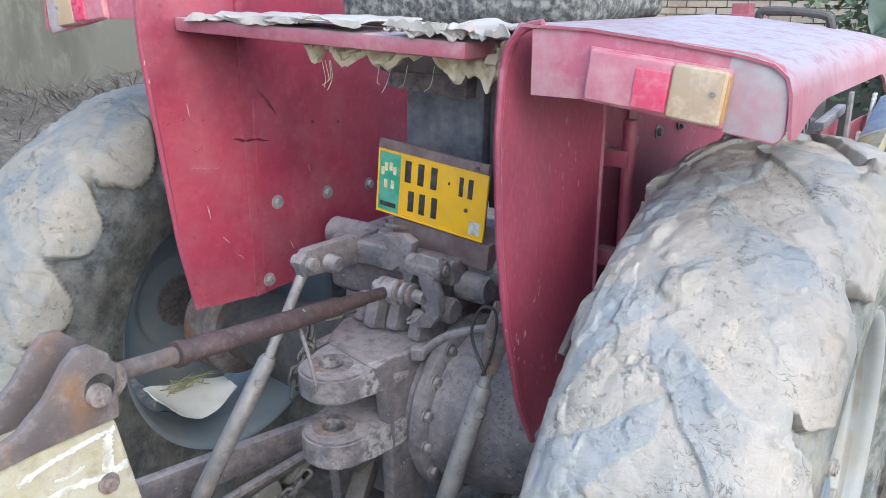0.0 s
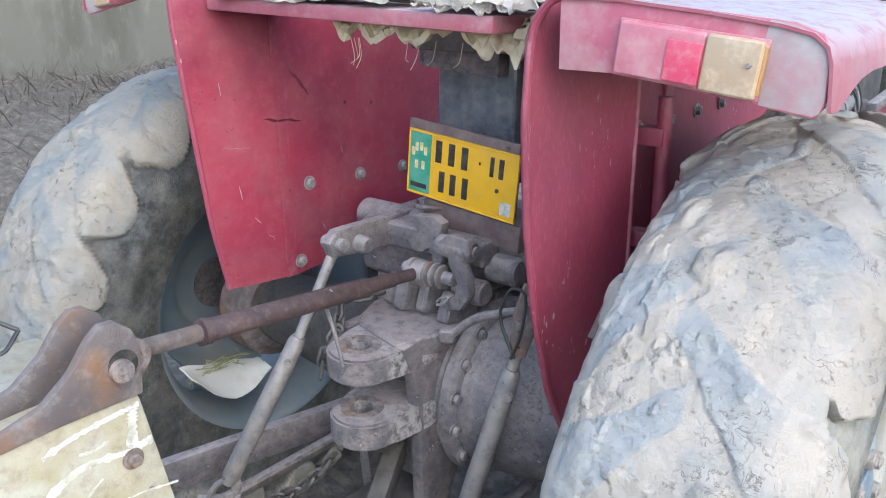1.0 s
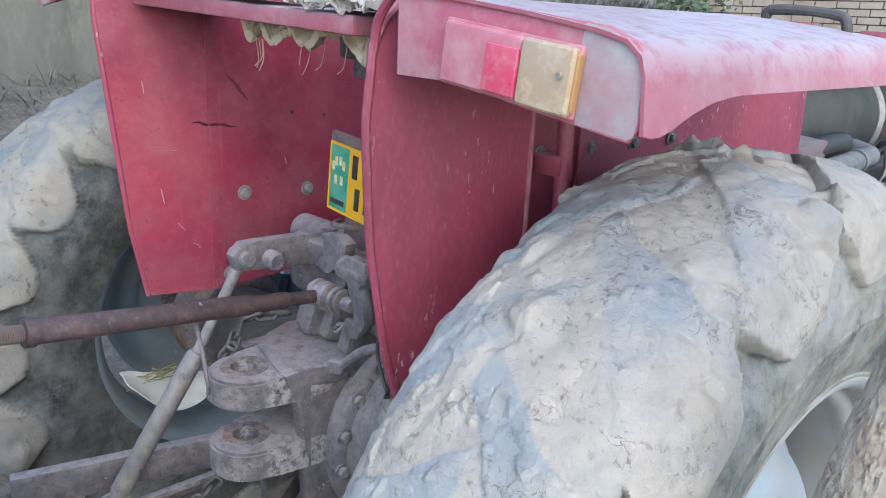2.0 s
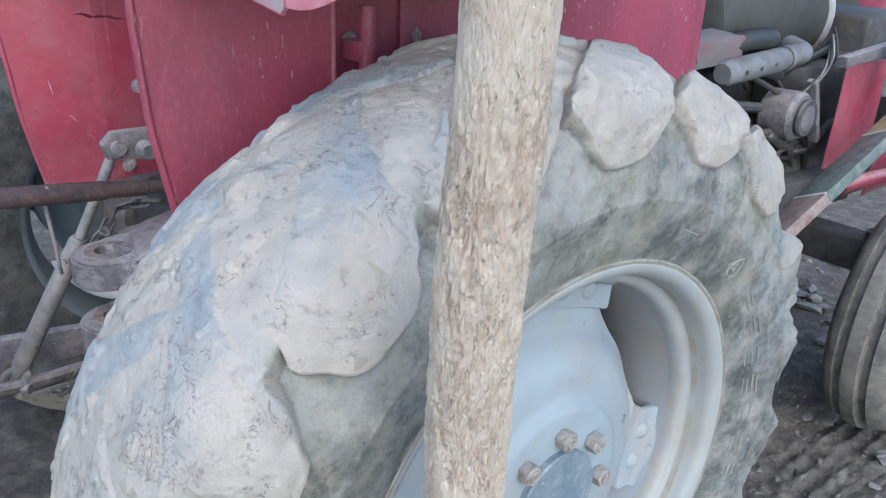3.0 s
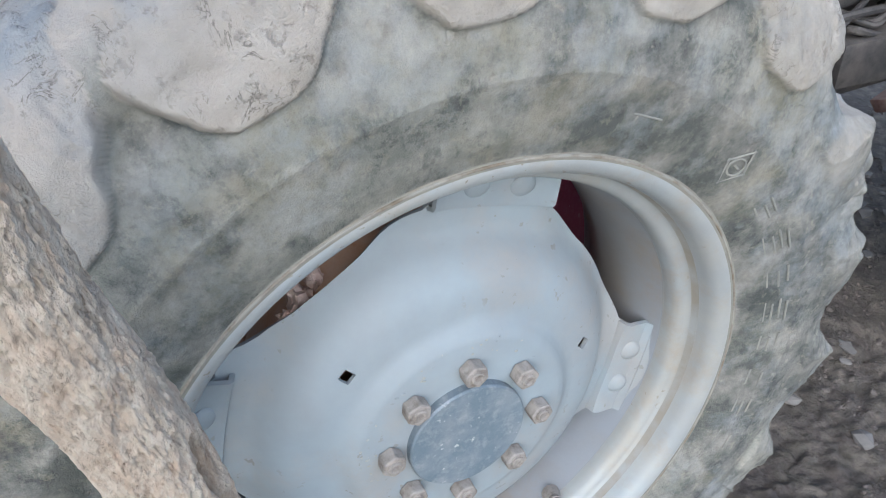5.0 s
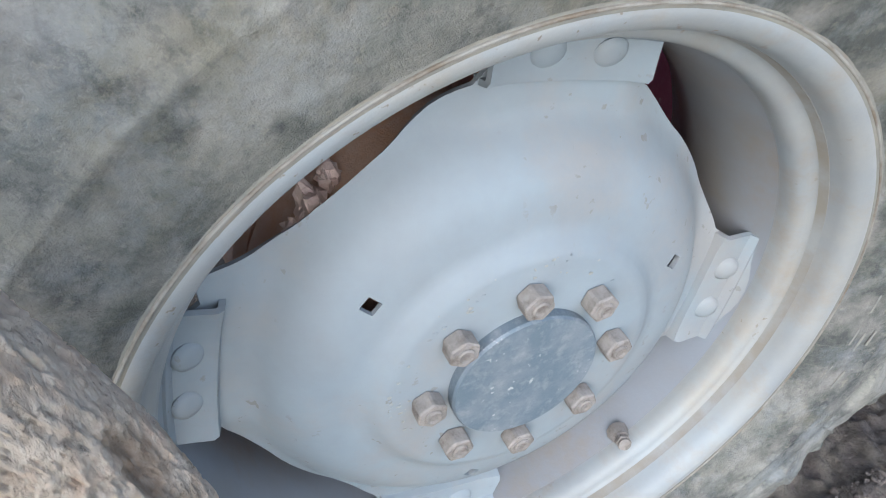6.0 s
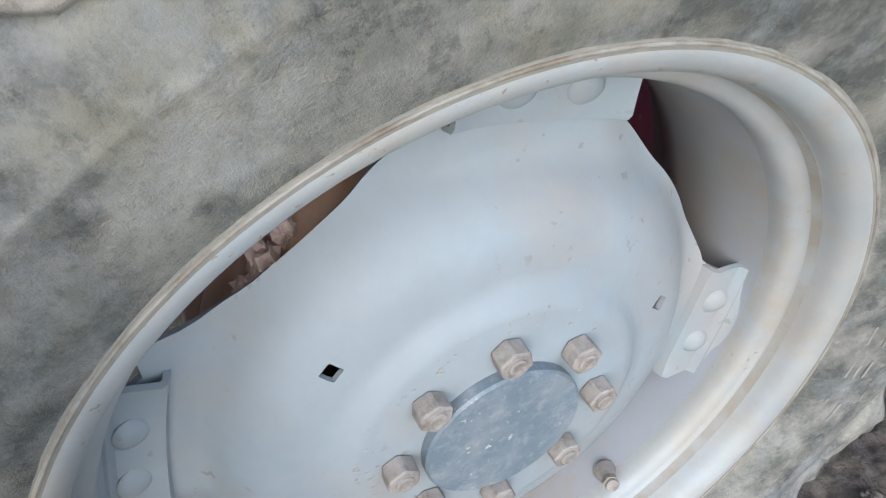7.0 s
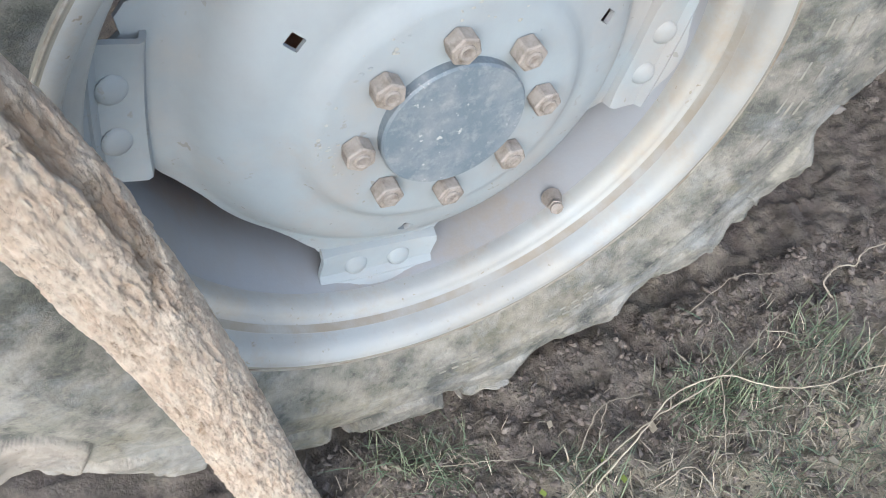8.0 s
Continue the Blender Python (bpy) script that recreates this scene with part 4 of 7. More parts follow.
# ---- fenders ----
def fender(side, plane, rear_x, bend_y, outer, paint_in, lift=0.0, sheet=None):
    """Upright side sheet, its flared rear strip, the sloping top with skirt, the lamp panel and the lamp."""
    z_top = 1.455 + lift
    sheet = plane if sheet is None else sheet
    def side_shape(u, v, p):
        # v runs forward from the bend, u upward
        zb = 0.845 + 0.05 * v if side < 0 else 0.845 - 0.36 * float(step(0.1, 0.2, v))
        return (p.x, p.y, zb + (z_top - zb) * u)
    bm = panel((sheet, bend_y - 0.03, 0), (0, 0, 1), (0, 0.98, 0), 14, 20, 0.004, 0.004, 1.0 + side, side_shape)
    body = part("fender", bm, paint_in, TRACTOR, "faded scratched red mudguard sheet")
    z_low = 0.765 if side > 0 else 0.845

    def strip_shape(u, v, p):
        zl = z_low + (0.10 * (1 - v) if side > 0 else 0.0)
        z = zl + (z_top - zl) * u
        back = float(np.interp(z, [0.76, 0.85, 1.0, 1.15, 1.3, 1.40, 1.44, 1.455], [-0.275, -0.325, -0.372, -0.40, -0.41, -0.40, -0.375, -0.35]))
        if side < 0:
            back = float(np.interp(z, [0.845, 1.0, 1.2, 1.40, 1.455, 1.54], [-0.355, -0.385, -0.405, -0.425, -0.425, -0.42]))
        w = v
        y = bend_y + (back - bend_y) * w
        x = plane + (rear_x - plane) * w
        return (x, y, z)

    part("rear_strip", panel((plane, bend_y, 0), (0, 0, 1), (0, -0.2, 0), 24, 10, 0.004, 0.003, 5.0 + side, strip_shape), M_RED_OUT if side > 0 else paint_in, body, "flared rear edge of the mudguard")
    # rolled rear edge
    pts = [strip_shape(k / 24, 1.0, Vector((0, 0, 0))) for k in range(25)]
    part("edge_bead", tube(pts, 0.006, 8), M_RED_OUT, body)
    # the top: slopes down outwards and forward, with a rounded outer corner and a skirt
    sec = [(0.0, 0.0), (0.10, -0.004), (0.22, -0.017), (0.30, -0.029), (0.335, -0.037), (0.352, -0.050), (0.358, -0.068)]
    wid = abs(outer - rear_x)
    ys = np.linspace(-0.405, 0.33, 56)
    bm = bmesh.new()
    rows = []
    for y in ys:
        drop = 0.0
        skirt = float(np.interp(y, [-0.405, -0.385, -0.36, -0.33, -0.29, -0.24, 0.17, 0.21, 0.235, 0.26, 0.33], [0.050, 0.054, 0.048, 0.036, 0.025, 0.020, 0.020, 0.030, 0.046, 0.058, 0.062]))
        x0 = rear_x + side * 0.03
        k = (wid - 0.03) / 0.358
        row = [bm.verts.new((x0 + side * a * k, y, z_top + 0.004 + b + drop + 0.002 * noise.noise(Vector((a * 9, y * 7, side))))) for a, b in sec]
        row.append(bm.verts.new((x0 + side * 0.362 * k, y, z_top + 0.004 - 0.068 - skirt)))
        rows.append(row)
    for a, b in zip(rows, rows[1:]):
        for j in range(len(a) - 1):
            bm.faces.new((a[j], a[j + 1], b[j + 1], b[j]))
    bmesh.ops.recalc_face_normals(bm, faces=bm.faces[:])
    thicken(bm, 0.004)
    part("fender_top", bm, M_RED_TOP, body, "sun-bleached pinkish mudguard top", 50)
    # rear panel that carries the lamp
    xa, xb = rear_x + side * 0.045, outer - side * 0.004
    w = abs(xb - xa)
    outline = [(px, pz + lift) for px, pz in [(0, 1.367), (w * 0.3, 1.366), (w * 0.55, 1.352), (w * 0.97, 1.332), (w, 1.345), (w, 1.400), (w * 0.97, 1.420), (w * 0.88, 1.432), (w * 0.5, 1.446), (0, 1.458)]]
    m = Matrix.Translation((xa, -0.396, 0)) @ REARWARD if side > 0 else Matrix.Translation((xa, -0.396, 0)) @ REARWARD @ Matrix.Diagonal((-1, 1, 1, 1))
    part("lamp_panel", prism(outline, 0.005, m, 0.0015), M_PINK, body, "chalky pink rear panel of the mudguard")
    chip = [(w * f, pz + lift) for f, pz in ((0.79, 1.342), (0.86, 1.3395), (0.965, 1.3345), (0.985, 1.338), (0.996, 1.350), (0.996, 1.397), (0.985, 1.409), (0.965, 1.417), (0.88, 1.4295), (0.80, 1.434), (0.775, 1.39))]
    part("bare_patch", prism(chip, 0.0056, m, 0.0002), M_CHALK, body, "flaked grey-white primer")
    part("roll_over", tube(curve([(rear_x, -0.400, 1.39 + lift), (rear_x + side * 0.006, -0.398, 1.425 + lift), (rear_x + side * 0.03, -0.398, 1.452 + lift), (rear_x + side * 0.06, -0.400, 1.460 + lift)], 5), 0.006, 8), M_RED_OUT, body)
    # tail lamp: pink, red and amber lenses on a sloping base
    slope = -6.5 * side
    lx = xa + side * 0.172
    tl = Matrix.Translation((lx, -0.4015, 1.391 + lift)) @ Matrix.Rotation(radians(-slope), 4, "Y")
    def slab(a, b, lo, hi, d, bev):
        q = box((abs(b - a), d, hi - lo), (side * (a + b) / 2, -d / 2, (lo + hi) / 2), bev=bev, seg=3)
        bmesh.ops.transform(q, matrix=tl, verts=q.verts)
        return q
    lamp = part("tail_lamp", slab(-0.088, 0.092, -0.035, 0.033, 0.006, 0.002), M_LENS_P, body, "rear lamp with faded red and dusty amber lenses")
    part("tail_lens", slab(-0.086, 0.0235, -0.033, 0.031, 0.012, 0.006), M_LENS_P, lamp, "milky pink lens")
    part("stop_lens", slab(-0.021, 0.0225, -0.029, 0.018, 0.0145, 0.002), M_LENS_R, lamp, "bright red lens")
    part("indicator_lens", slab(0.0235, 0.090, -0.034, 0.031, 0.014, 0.0068), M_LENS_A, lamp, "dusty amber indicator lens")
    part("indicator_edge", slab(0.086, 0.0925, -0.029, 0.026, 0.010, 0.0028), M_AMBER_D, lamp, "orange edge of the indicator")
    q = tl @ Vector((side * 0.078, -0.015, 0.004))
    part("lamp_screw", hexbolt(q, (0, -1, 0), 0.006, 0.003, False), M_ROD, lamp)
    return body


FR = fender(1, 0.294, 0.262, -0.137, 0.640, M_RED_OUT, 0.0, 0.276)
part("strip_edge", tube([(0.294, -0.137, 0.87), (0.294, -0.137, 1.15), (0.294, -0.137, 1.45)], 0.004, 8), M_RED_TOP, FR, "bare pale edge of the strip")
FL = fender(-1, -0.490, -0.533, -0.20, -0.90, M_RED, 0.085)
for y, z in ((-0.151, 1.05), (0.009, 1.042), (-0.19, 0.875), (0.16, 1.035), (0.30, 1.04)):
    part("bolt", hexbolt((-0.487, y, z), (1, 0, 0), 0.019, 0.012), M_ROD, FL, "dusty zinc bolt with washer")
for y, z in ((-0.116, 1.221), (-0.029, 1.217), (0.056, 1.207)):
    part("bolt_hole", hexbolt((-0.487, y, z), (1, 0, 0), 0.008, 0.0015, False), M_BLACK, FL)
def scar(name, a, b, widths, mat, label, seed):
    """A flat worn streak on the inner sheet, ragged along its length."""
    pts = []
    for k in range(13):
        f = k / 12
        y, z = a[0] + (b[0] - a[0]) * f, a[1] + (b[1] - a[1]) * f + 0.006 * noise.noise(Vector((f * 4, seed, 0)))
        pts.append(Vector((-0.4845 - 0.025 * max(0, (-0.2 - y) / 0.2), y, z)))
    part(name, tube(pts, [max(0.0006, widths * math.sin(math.pi * (k + 0.4) / 12.8) * (0.7 + 0.6 * noise.noise(Vector((k * 0.9, seed, 3))))) for k in range(13)], 8, flat=0.10), mat, FL, label)


scar("scorch_mark", (-0.262, 1.205), (-0.164, 1.192), 0.009, M_SMUDGE, "dark paint scar", 1.0)
scar("scorch_mark", (-0.190, 1.305), (-0.138, 1.245), 0.007, M_SMUDGE, "dark paint scar", 2.0)
for k, (a, b, w_) in enumerate((((-0.36, 1.158), (-0.296, 1.152), 0.0016), ((-0.33, 1.075), (-0.325, 1.045), 0.0016), ((-0.30, 1.00), (-0.285, 0.985), 0.0014), ((-0.27, 0.955), (-0.255, 0.945), 0.0012), ((-0.355, 1.29), (-0.352, 1.265), 0.0012), ((-0.12, 0.95), (-0.11, 0.93), 0.0014), ((-0.05, 1.12), (-0.045, 1.10), 0.0012))):
    scar("scratch", a, b, w_, M_CHALK, "pale scratch in the red paint", 5.0 + k)
part("stay", tube([(0.325, -0.10, 1.30), (0.327, -0.10, 1.05), (0.327, -0.10, 0.80)], 0.012, 12), M_RED_OUT, FR, "red tube stay of the mudguard")
for z in (1.235, 1.06):
    part("stay_bracket", box((0.05, 0.03, 0.03), (0.305, -0.10, z)), M_RED_OUT, FR)
for y in (-0.10, 0.02, 0.14, 0.26):
    part("bolt", hexbolt((0.279, y, 1.245), (1, 0, 0), 0.016, 0.010), M_CAST, FR)
part("lap_seam", box((0.006, 0.03, 0.52), (0.281, 0.005, 1.15), bev=0.001), M_RED_OUT, FR)
part("grab_handle", tube(curve([(0.40, 0.30, 1.40), (0.40, 0.30, 1.452), (0.415, 0.30, 1.468), (0.51, 0.30, 1.462), (0.53, 0.30, 1.445), (0.535, 0.30, 1.40)], 5), 0.008, 10), M_CAST_D, FR, "black steel grab handle")
part("hydraulic_hose", tube(curve([(0.30, 0.02, 1.02), (0.32, -0.10, 1.03), (0.31, -0.20, 1.00), (0.30, -0.26, 0.93)], 6), 0.007, 8), M_CAST, TRACTOR)

# ---- bench plank with torn cover, seat and box ----
plank = box((0.68, 0.16, 0.026), (-0.165, -0.285, 1.430), (0, 2.2, 0), bev=0.006)
PLANK = part("bench_plank", plank, M_RED_TOP, TRACTOR, "faded pink-red plank across the mudguards")
def rag(name, x0, x1, y0, y1, z, drop, mat, seed, parent, label):
    """A torn sheet with a ragged hanging edge."""
    bm = bmesh.new()
    n, r = 90, 8
    rows = []
    for i in range(n + 1):
        x = x0 + (x1 - x0) * i / n
        tear = max(0.05, 0.5 + 0.8 * noise.noise(Vector((x * 30, seed, 0.3))) + 0.6 * noise.noise(Vector((x * 110, seed, 2.3))))
        row = []
        for j in range(r + 1):
            v = j / r
            hang = max(0.0, v - 0.55) / 0.45
            y = y1 + (y0 - y1) * min(1, v / 0.6) + 0.012 * noise.noise(Vector((x * 20, v * 5, seed)))
            row.append(bm.verts.new((x + 0.01 * noise.noise(Vector((x * 30, v * 9, seed + 4))), y, z - hang * drop * tear + 0.012 * noise.noise(Vector((x * 12, v * 6, seed + 2))) + 0.004)))
        rows.append(row)
    for a, b in zip(rows, rows[1:]):
        for j in range(r):
            bm.faces.new((a[j], b[j], b[j + 1], a[j + 1]))
    bmesh.ops.recalc_face_normals(bm, faces=bm.faces[:])
    thicken(bm, 0.004)
    return part(name, bm, mat, parent, label, 60)


rag("torn_cover", -0.46, -0.02, -0.372, -0.22, 1.452, 0.004, M_CLOTH, 1.0, PLANK, "frayed white sacking on the plank")
rag("torn_cover", 0.03, 0.25, -0.372, -0.22, 1.448, 0.022, M_CLOTH, 7.0, PLANK, "frayed white sacking on the plank")


def foam(x0, x1, y, z0, drop, seed):
    """A lumpy sheet of torn foam whose lower edge hangs unevenly."""
    bm = bmesh.new()
    n, r = 40, 10
    rows = []
    for i in range(n + 1):
        x = x0 + (x1 - x0) * i / n
        e = noise.noise(Vector((x * 26, seed, 0))) + 0.4 * noise.noise(Vector((x * 60, seed, 3))) + 0.12 * noise.noise(Vector((x * 190, seed, 5)))
        L = drop * max(0.12, 0.55 + 0.75 * e) * min(1, 6 * min(i, n - i) / n + 0.3)
        rows.append([bm.verts.new((x + 0.006 * noise.noise(Vector((x * 50, j, seed))), y - 0.02 * (j / r) + 0.016 * noise.noise(Vector((x * 35, j * 0.4, seed + 1))), z0 - L * j / r)) for j in range(r + 1)])
    for a, b in zip(rows, rows[1:]):
        for j in range(r):
            bm.faces.new((a[j], a[j + 1], b[j + 1], b[j]))
    bmesh.ops.recalc_face_normals(bm, faces=bm.faces[:])
    thicken(bm, 0.012)
    return bm


part("torn_foam", foam(-0.225, -0.085, -0.275, 1.425, 0.055, 0.3), M_FOAM, PLANK, "yellowed torn foam hanging under the plank", 60)
part("torn_foam", foam(-0.10, 0.03, -0.268, 1.425, 0.05, 3.3), M_FOAM, PLANK, "yellowed torn foam hanging under the plank", 60)
part("torn_foam", foam(0.075, 0.21, -0.285, 1.425, 0.07, 7.2), M_FOAM, PLANK, "yellowed torn foam hanging under the plank", 60)
for k in range(8):
    x = -0.20 + 0.09 * RNG.random() if k < 4 else RNG.uniform(-0.1, 0.2)
    part("thread", tube(curve([(x, -0.29, 1.385), (x + RNG.uniform(-0.012, 0.012), -0.292, 1.355), (x + RNG.uniform(-0.02, 0.02), -0.295, 1.352 - 0.02 * RNG.random())], 3), 0.0006, 4), M_FOAM if k < 4 else M_CLOTH, PLANK)
part("seat_cushion", box((0.52, 0.36, 0.10), (-0.02, 0.03, 1.495), (3, 0, 0), bev=0.04, seg=4), M_SEAT, TRACTOR, "patterned black seat cushion")
part("seat_cushion", box((0.50, 0.08, 0.30), (-0.02, 0.25, 1.60), (-12, 0, 0), bev=0.035, seg=4), M_SEAT, TRACTOR, "patterned black seat backrest")
part("seat_base", box((0.24, 0.30, 0.10), (-0.1, 0.05, 1.40), bev=0.01), M_CAST_D, TRACTOR)
BOX = part("battery_box", box((0.195, 0.22, 0.30), (-0.119, 0.09, 1.235), (0, 2, 0), bev=0.010, seg=3), M_BLUEBOX, TRACTOR, "dusty slate-blue metal box under the seat")
part("box_lid", box((0.20, 0.05, 0.055), (-0.135, -0.03, 1.335), (0, 4, 0), bev=0.006), M_CAST, BOX, "dusty grey torn flap over the box")
part("box_side", box((0.03, 0.20, 0.30), (0.005, 0.09, 1.23), bev=0.005), M_CAST_D, BOX)

# ---- rear number plate: worn enamel, its signs shown as bars ----
pm = Matrix.Translation((-0.0675, -0.13, 1.125)) @ Matrix.Rotation(radians(5.6), 4, "Y") @ REARWARD
def plate_slab(x0, x1, y0, y1, z0, z1, bev=0.0015):
    return prism([(x0, y0), (x1, y0), (x1, y1), (x0, y1)], z1 - z0, pm @ Matrix.Translation((0, 0, z0)), bev, 2)
PLATE = part("number_plate", plate_slab(-0.133, 0.133, -0.066, 0.066, 0, 0.002), M_PLATE, TRACTOR, "yellow and green tractor number plate with black characters")
part("plate_rim", join(plate_slab(-0.133, 0.133, 0.061, 0.066, 0.002, 0.0045, 0.001), plate_slab(-0.133, 0.133, -0.066, -0.061, 0.002, 0.0045, 0.001), plate_slab(-0.133, -0.129, -0.061, 0.061, 0.002, 0.0045, 0.001), plate_slab(0.129, 0.133, -0.061, 0.061, 0.002, 0.0045, 0.001)), M_PLATE, PLATE)
part("green_band", plate_slab(-0.129, -0.076, -0.061, 0.061, 0.002, 0.0032, 0.0005), M_GREEN, PLATE, "green enamel band")
part("emblem", join(*[plate_slab(-0.103 + 0.018 * math.sin(a) - 0.004, -0.103 + 0.018 * math.sin(a) + 0.004, 0.014 + 0.02 * math.cos(a) - 0.009, 0.014 + 0.02 * math.cos(a) + 0.008, 0.0032, 0.0042, 0.0005) for a in (-1.2, -0.5, 0.2, 0.9, 2.6, 3.6)]), M_GOLD, PLATE, "faded gold emblem")
part("small_print_bar", plate_slab(-0.124, -0.082, -0.052, -0.042, 0.0032, 0.004, 0.0004), M_BLACK, PLATE)
for x0, x1, y0, y1 in ((-0.068, -0.044, 0.010, 0.054), (-0.036, -0.012, 0.010, 0.054), (-0.004, 0.020, 0.010, 0.054), (0.042, 0.047, 0.028, 0.034), (0.066, 0.080, 0.012, 0.050), (0.086, 0.103, 0.012, 0.050), (-0.056, -0.034, -0.048, -0.006), (-0.028, -0.006, -0.048, -0.006), (0.002, 0.024, -0.048, -0.006)):
    part("plate_bar", plate_slab(x0 + 0.2 * (x1 - x0), x1 - 0.2 * (x1 - x0), y0, y1, 0.002, 0.0042, 0.0008), M_BLACK, PLATE, "black bar")
part("plate_sticker", plate_slab(0.098, 0.122, -0.056, -0.030, 0.002, 0.003, 0.0005), M_WHITE, PLATE, "small white sticker")
part("plate_backing", plate_slab(-0.138, 0.128, -0.062, 0.084, -0.012, -0.0005, 0.003), M_BROWNMETAL, PLATE, "brown metal backing strip")
for x, y in ((0.105, 0.074), (0.088, -0.012)):
    part("rivet", hexbolt(pm @ Vector((x, y, 0.001)), (0, -1, 0), 0.008, 0.003, False), M_CAST_D, PLATE)
part("plate_bracket", box((0.24, 0.10, 0.055), (-0.06, -0.065, 1.02), (0, 5, 0), bev=0.006), M_BROWNMETAL, TRACTOR, "brown metal bracket")
part("lamp_cable", tube(curve([(-0.21, -0.10, 1.04), (-0.17, -0.14, 1.045), (-0.12, -0.10, 1.04)], 4), 0.006, 8), M_RUST, TRACTOR)

# ---- rear axle, housing, hitch and linkage ----
CEN = (0, 0, AZ)
part("gearbox_housing", join(box((0.22, 0.62, 0.44), (-0.24, 0.20, 0.66), bev=0.05, seg=3), box((0.34, 0.34, 0.13), (-0.20, 0.05, 0.925), bev=0.03, seg=3)), M_CAST, TRACTOR, "dusty grey cast-iron rear housing")
FC = (0.0, -0.080, 0.672)
HOUS = part("axle_housing", lathe([(-0.10, 0.175), (-0.092, 0.194), (-0.060, 0.194), (-0.054, 0.188), (-0.050, 0.172), (-0.028, 0.170), (-0.024, 0.182), (-0.018, 0.188), (0.004, 0.188), (0.010, 0.182), (0.014, 0.166), (0.10, 0.160), (0.17, 0.145), (0.24, 0.12), (0.26, 0.09)], FC, 72), M_CAST, TRACTOR, "flanged round side housing")
for k in range(16):
    a = radians(22.5 * k + 8)
    part("flange_bolt", hexbolt((0.010, FC[1] + 0.175 * math.cos(a), FC[2] + 0.175 * math.sin(a)), (1, 0, 0), 0.018, 0.012), M_CAST, HOUS, "hexagon flange bolt")
    if k % 2:
        part("flange_bolt", hexbolt((-0.054, FC[1] + 0.181 * math.cos(a), FC[2] + 0.181 * math.sin(a)), (1, 0, 0), 0.016, 0.010), M_CAST, HOUS, "hexagon flange bolt")
part("axle_housing", lathe([(-0.10, 0.12), (0.10, 0.115), (0.30, 0.105), (0.42, 0.098), (0.55, 0.095)], CEN, 48), M_ROD, TRACTOR, "round axle tube")
part("axle_housing", lathe([(-0.24, 0.20), (-0.30, 0.20), (-0.32, 0.17), (-0.45, 0.13), (-0.78, 0.098), (-0.90, 0.09)], CEN, 48), M_CAST_D, TRACTOR, "flanged conical axle housing")
part("brake_drum", lathe([(-0.80, 0.12), (-0.82, 0.145), (-0.90, 0.145), (-0.92, 0.12)], CEN, 48), M_RUST, TRACTOR, "rust-brown brake drum")
part("brake_drum", lathe([(0.30, 0.15), (0.312, 0.222), (0.325, 0.232), (0.37, 0.232), (0.378, 0.226), (0.388, 0.226), (0.396, 0.232), (0.452, 0.232), (0.464, 0.222), (0.468, 0.13)], CEN, 64), M_DRUM, TRACTOR, "rust-brown brake drum")
for spot, size, seed in (((0.560, -0.150, 0.802), (0.020, 0.013, 0.020), 3), ((0.568, -0.168, 0.790), (0.013, 0.011, 0.010), 8), ((0.545, -0.128, 0.818), (0.014, 0.010, 0.012), 5)):
    bm = bmesh.new()
    bmesh.ops.create_icosphere(bm, subdivisions=3, radius=1.0)
    off = Vector((seed * 3.1, seed * 1.7, 0))
    for v in bm.verts:
        n = v.co.normalized()
        q = Vector((round(n.x * 2.2) / 2.2, round(n.y * 2.2) / 2.2, round(n.z * 2.2) / 2.2)) * 0.45 + n * 0.55
        k = 1 + 0.55 * noise.noise(n * 1.7 + off) + 0.30 * noise.noise(n * 5 + off)
        v.co = Vector((q.x * k * size[0] + spot[0], q.y * k * size[1] + spot[1], q.z * k * size[2] + spot[2]))
    part("mud_lump", bm, M_MUD, TRACTOR, "pinkish dried mud stuck behind the wheel disc", 25)
part("drum_shield", lathe([(0.470, 0.13), (0.472, 0.216), (0.480, 0.226), (0.566, 0.229), (0.574, 0.224), (0.578, 0.205), (0.580, 0.10)], CEN, 72), M_DRUM, TRACTOR, "bare rusty drum rim behind the wheel disc")
part("fender_foot", box((0.16, 0.30, 0.05), (0.22, 0.0, 0.74), bev=0.012), M_CAST, TRACTOR)

# cast clevis hitch: body plate, two round ears with holes, cheek
def ear(z, thick):
    bm = bmesh.new()
    cx, cy, ro, ri, n = -0.120, -0.363, 0.068, 0.024, 40
    out, inn = [], []
    for k in range(n):
        a = 2 * math.pi * k / n
        x, y = cx + ro * math.cos(a), cy + ro * math.sin(a)
        if y > cy:
            x, y = cx + (ro + 0.02 * (y - cy) / ro) * (1 if math.cos(a) > 0 else -1) * min(1, abs(math.cos(a)) * 1.6), cy + 0.16 * math.sin(a)
        out.append((x, y))
        inn.append((-0.128 + ri * math.cos(a), cy + ri * math.sin(a)))
    lv = [[bm.verts.new((x, y, zz)) for x, y in pts] for pts, zz in ((out, z), (inn, z), (inn, z - thick), (out, z - thick))]
    for a, b in zip(lv, lv[1:] + lv[:1]):
        for k in range(n):
            bm.faces.new((a[k], a[(k + 1) % n], b[(k + 1) % n], b[k]))
    edges = [e for e in bm.edges if all(abs(f.normal.z) >= 0 for f in e.link_faces) and abs(e.verts[0].co.z - e.verts[1].co.z) < 1e-6 and any(v in lv[0] + lv[3] for v in e.verts) and e.verts[0] in (lv[0] + lv[3]) and e.verts[1] in (lv[0] + lv[3])]
    bmesh.ops.bevel(bm, geom=edges, offset=0.005, segments=2, affect="EDGES")
    return bm


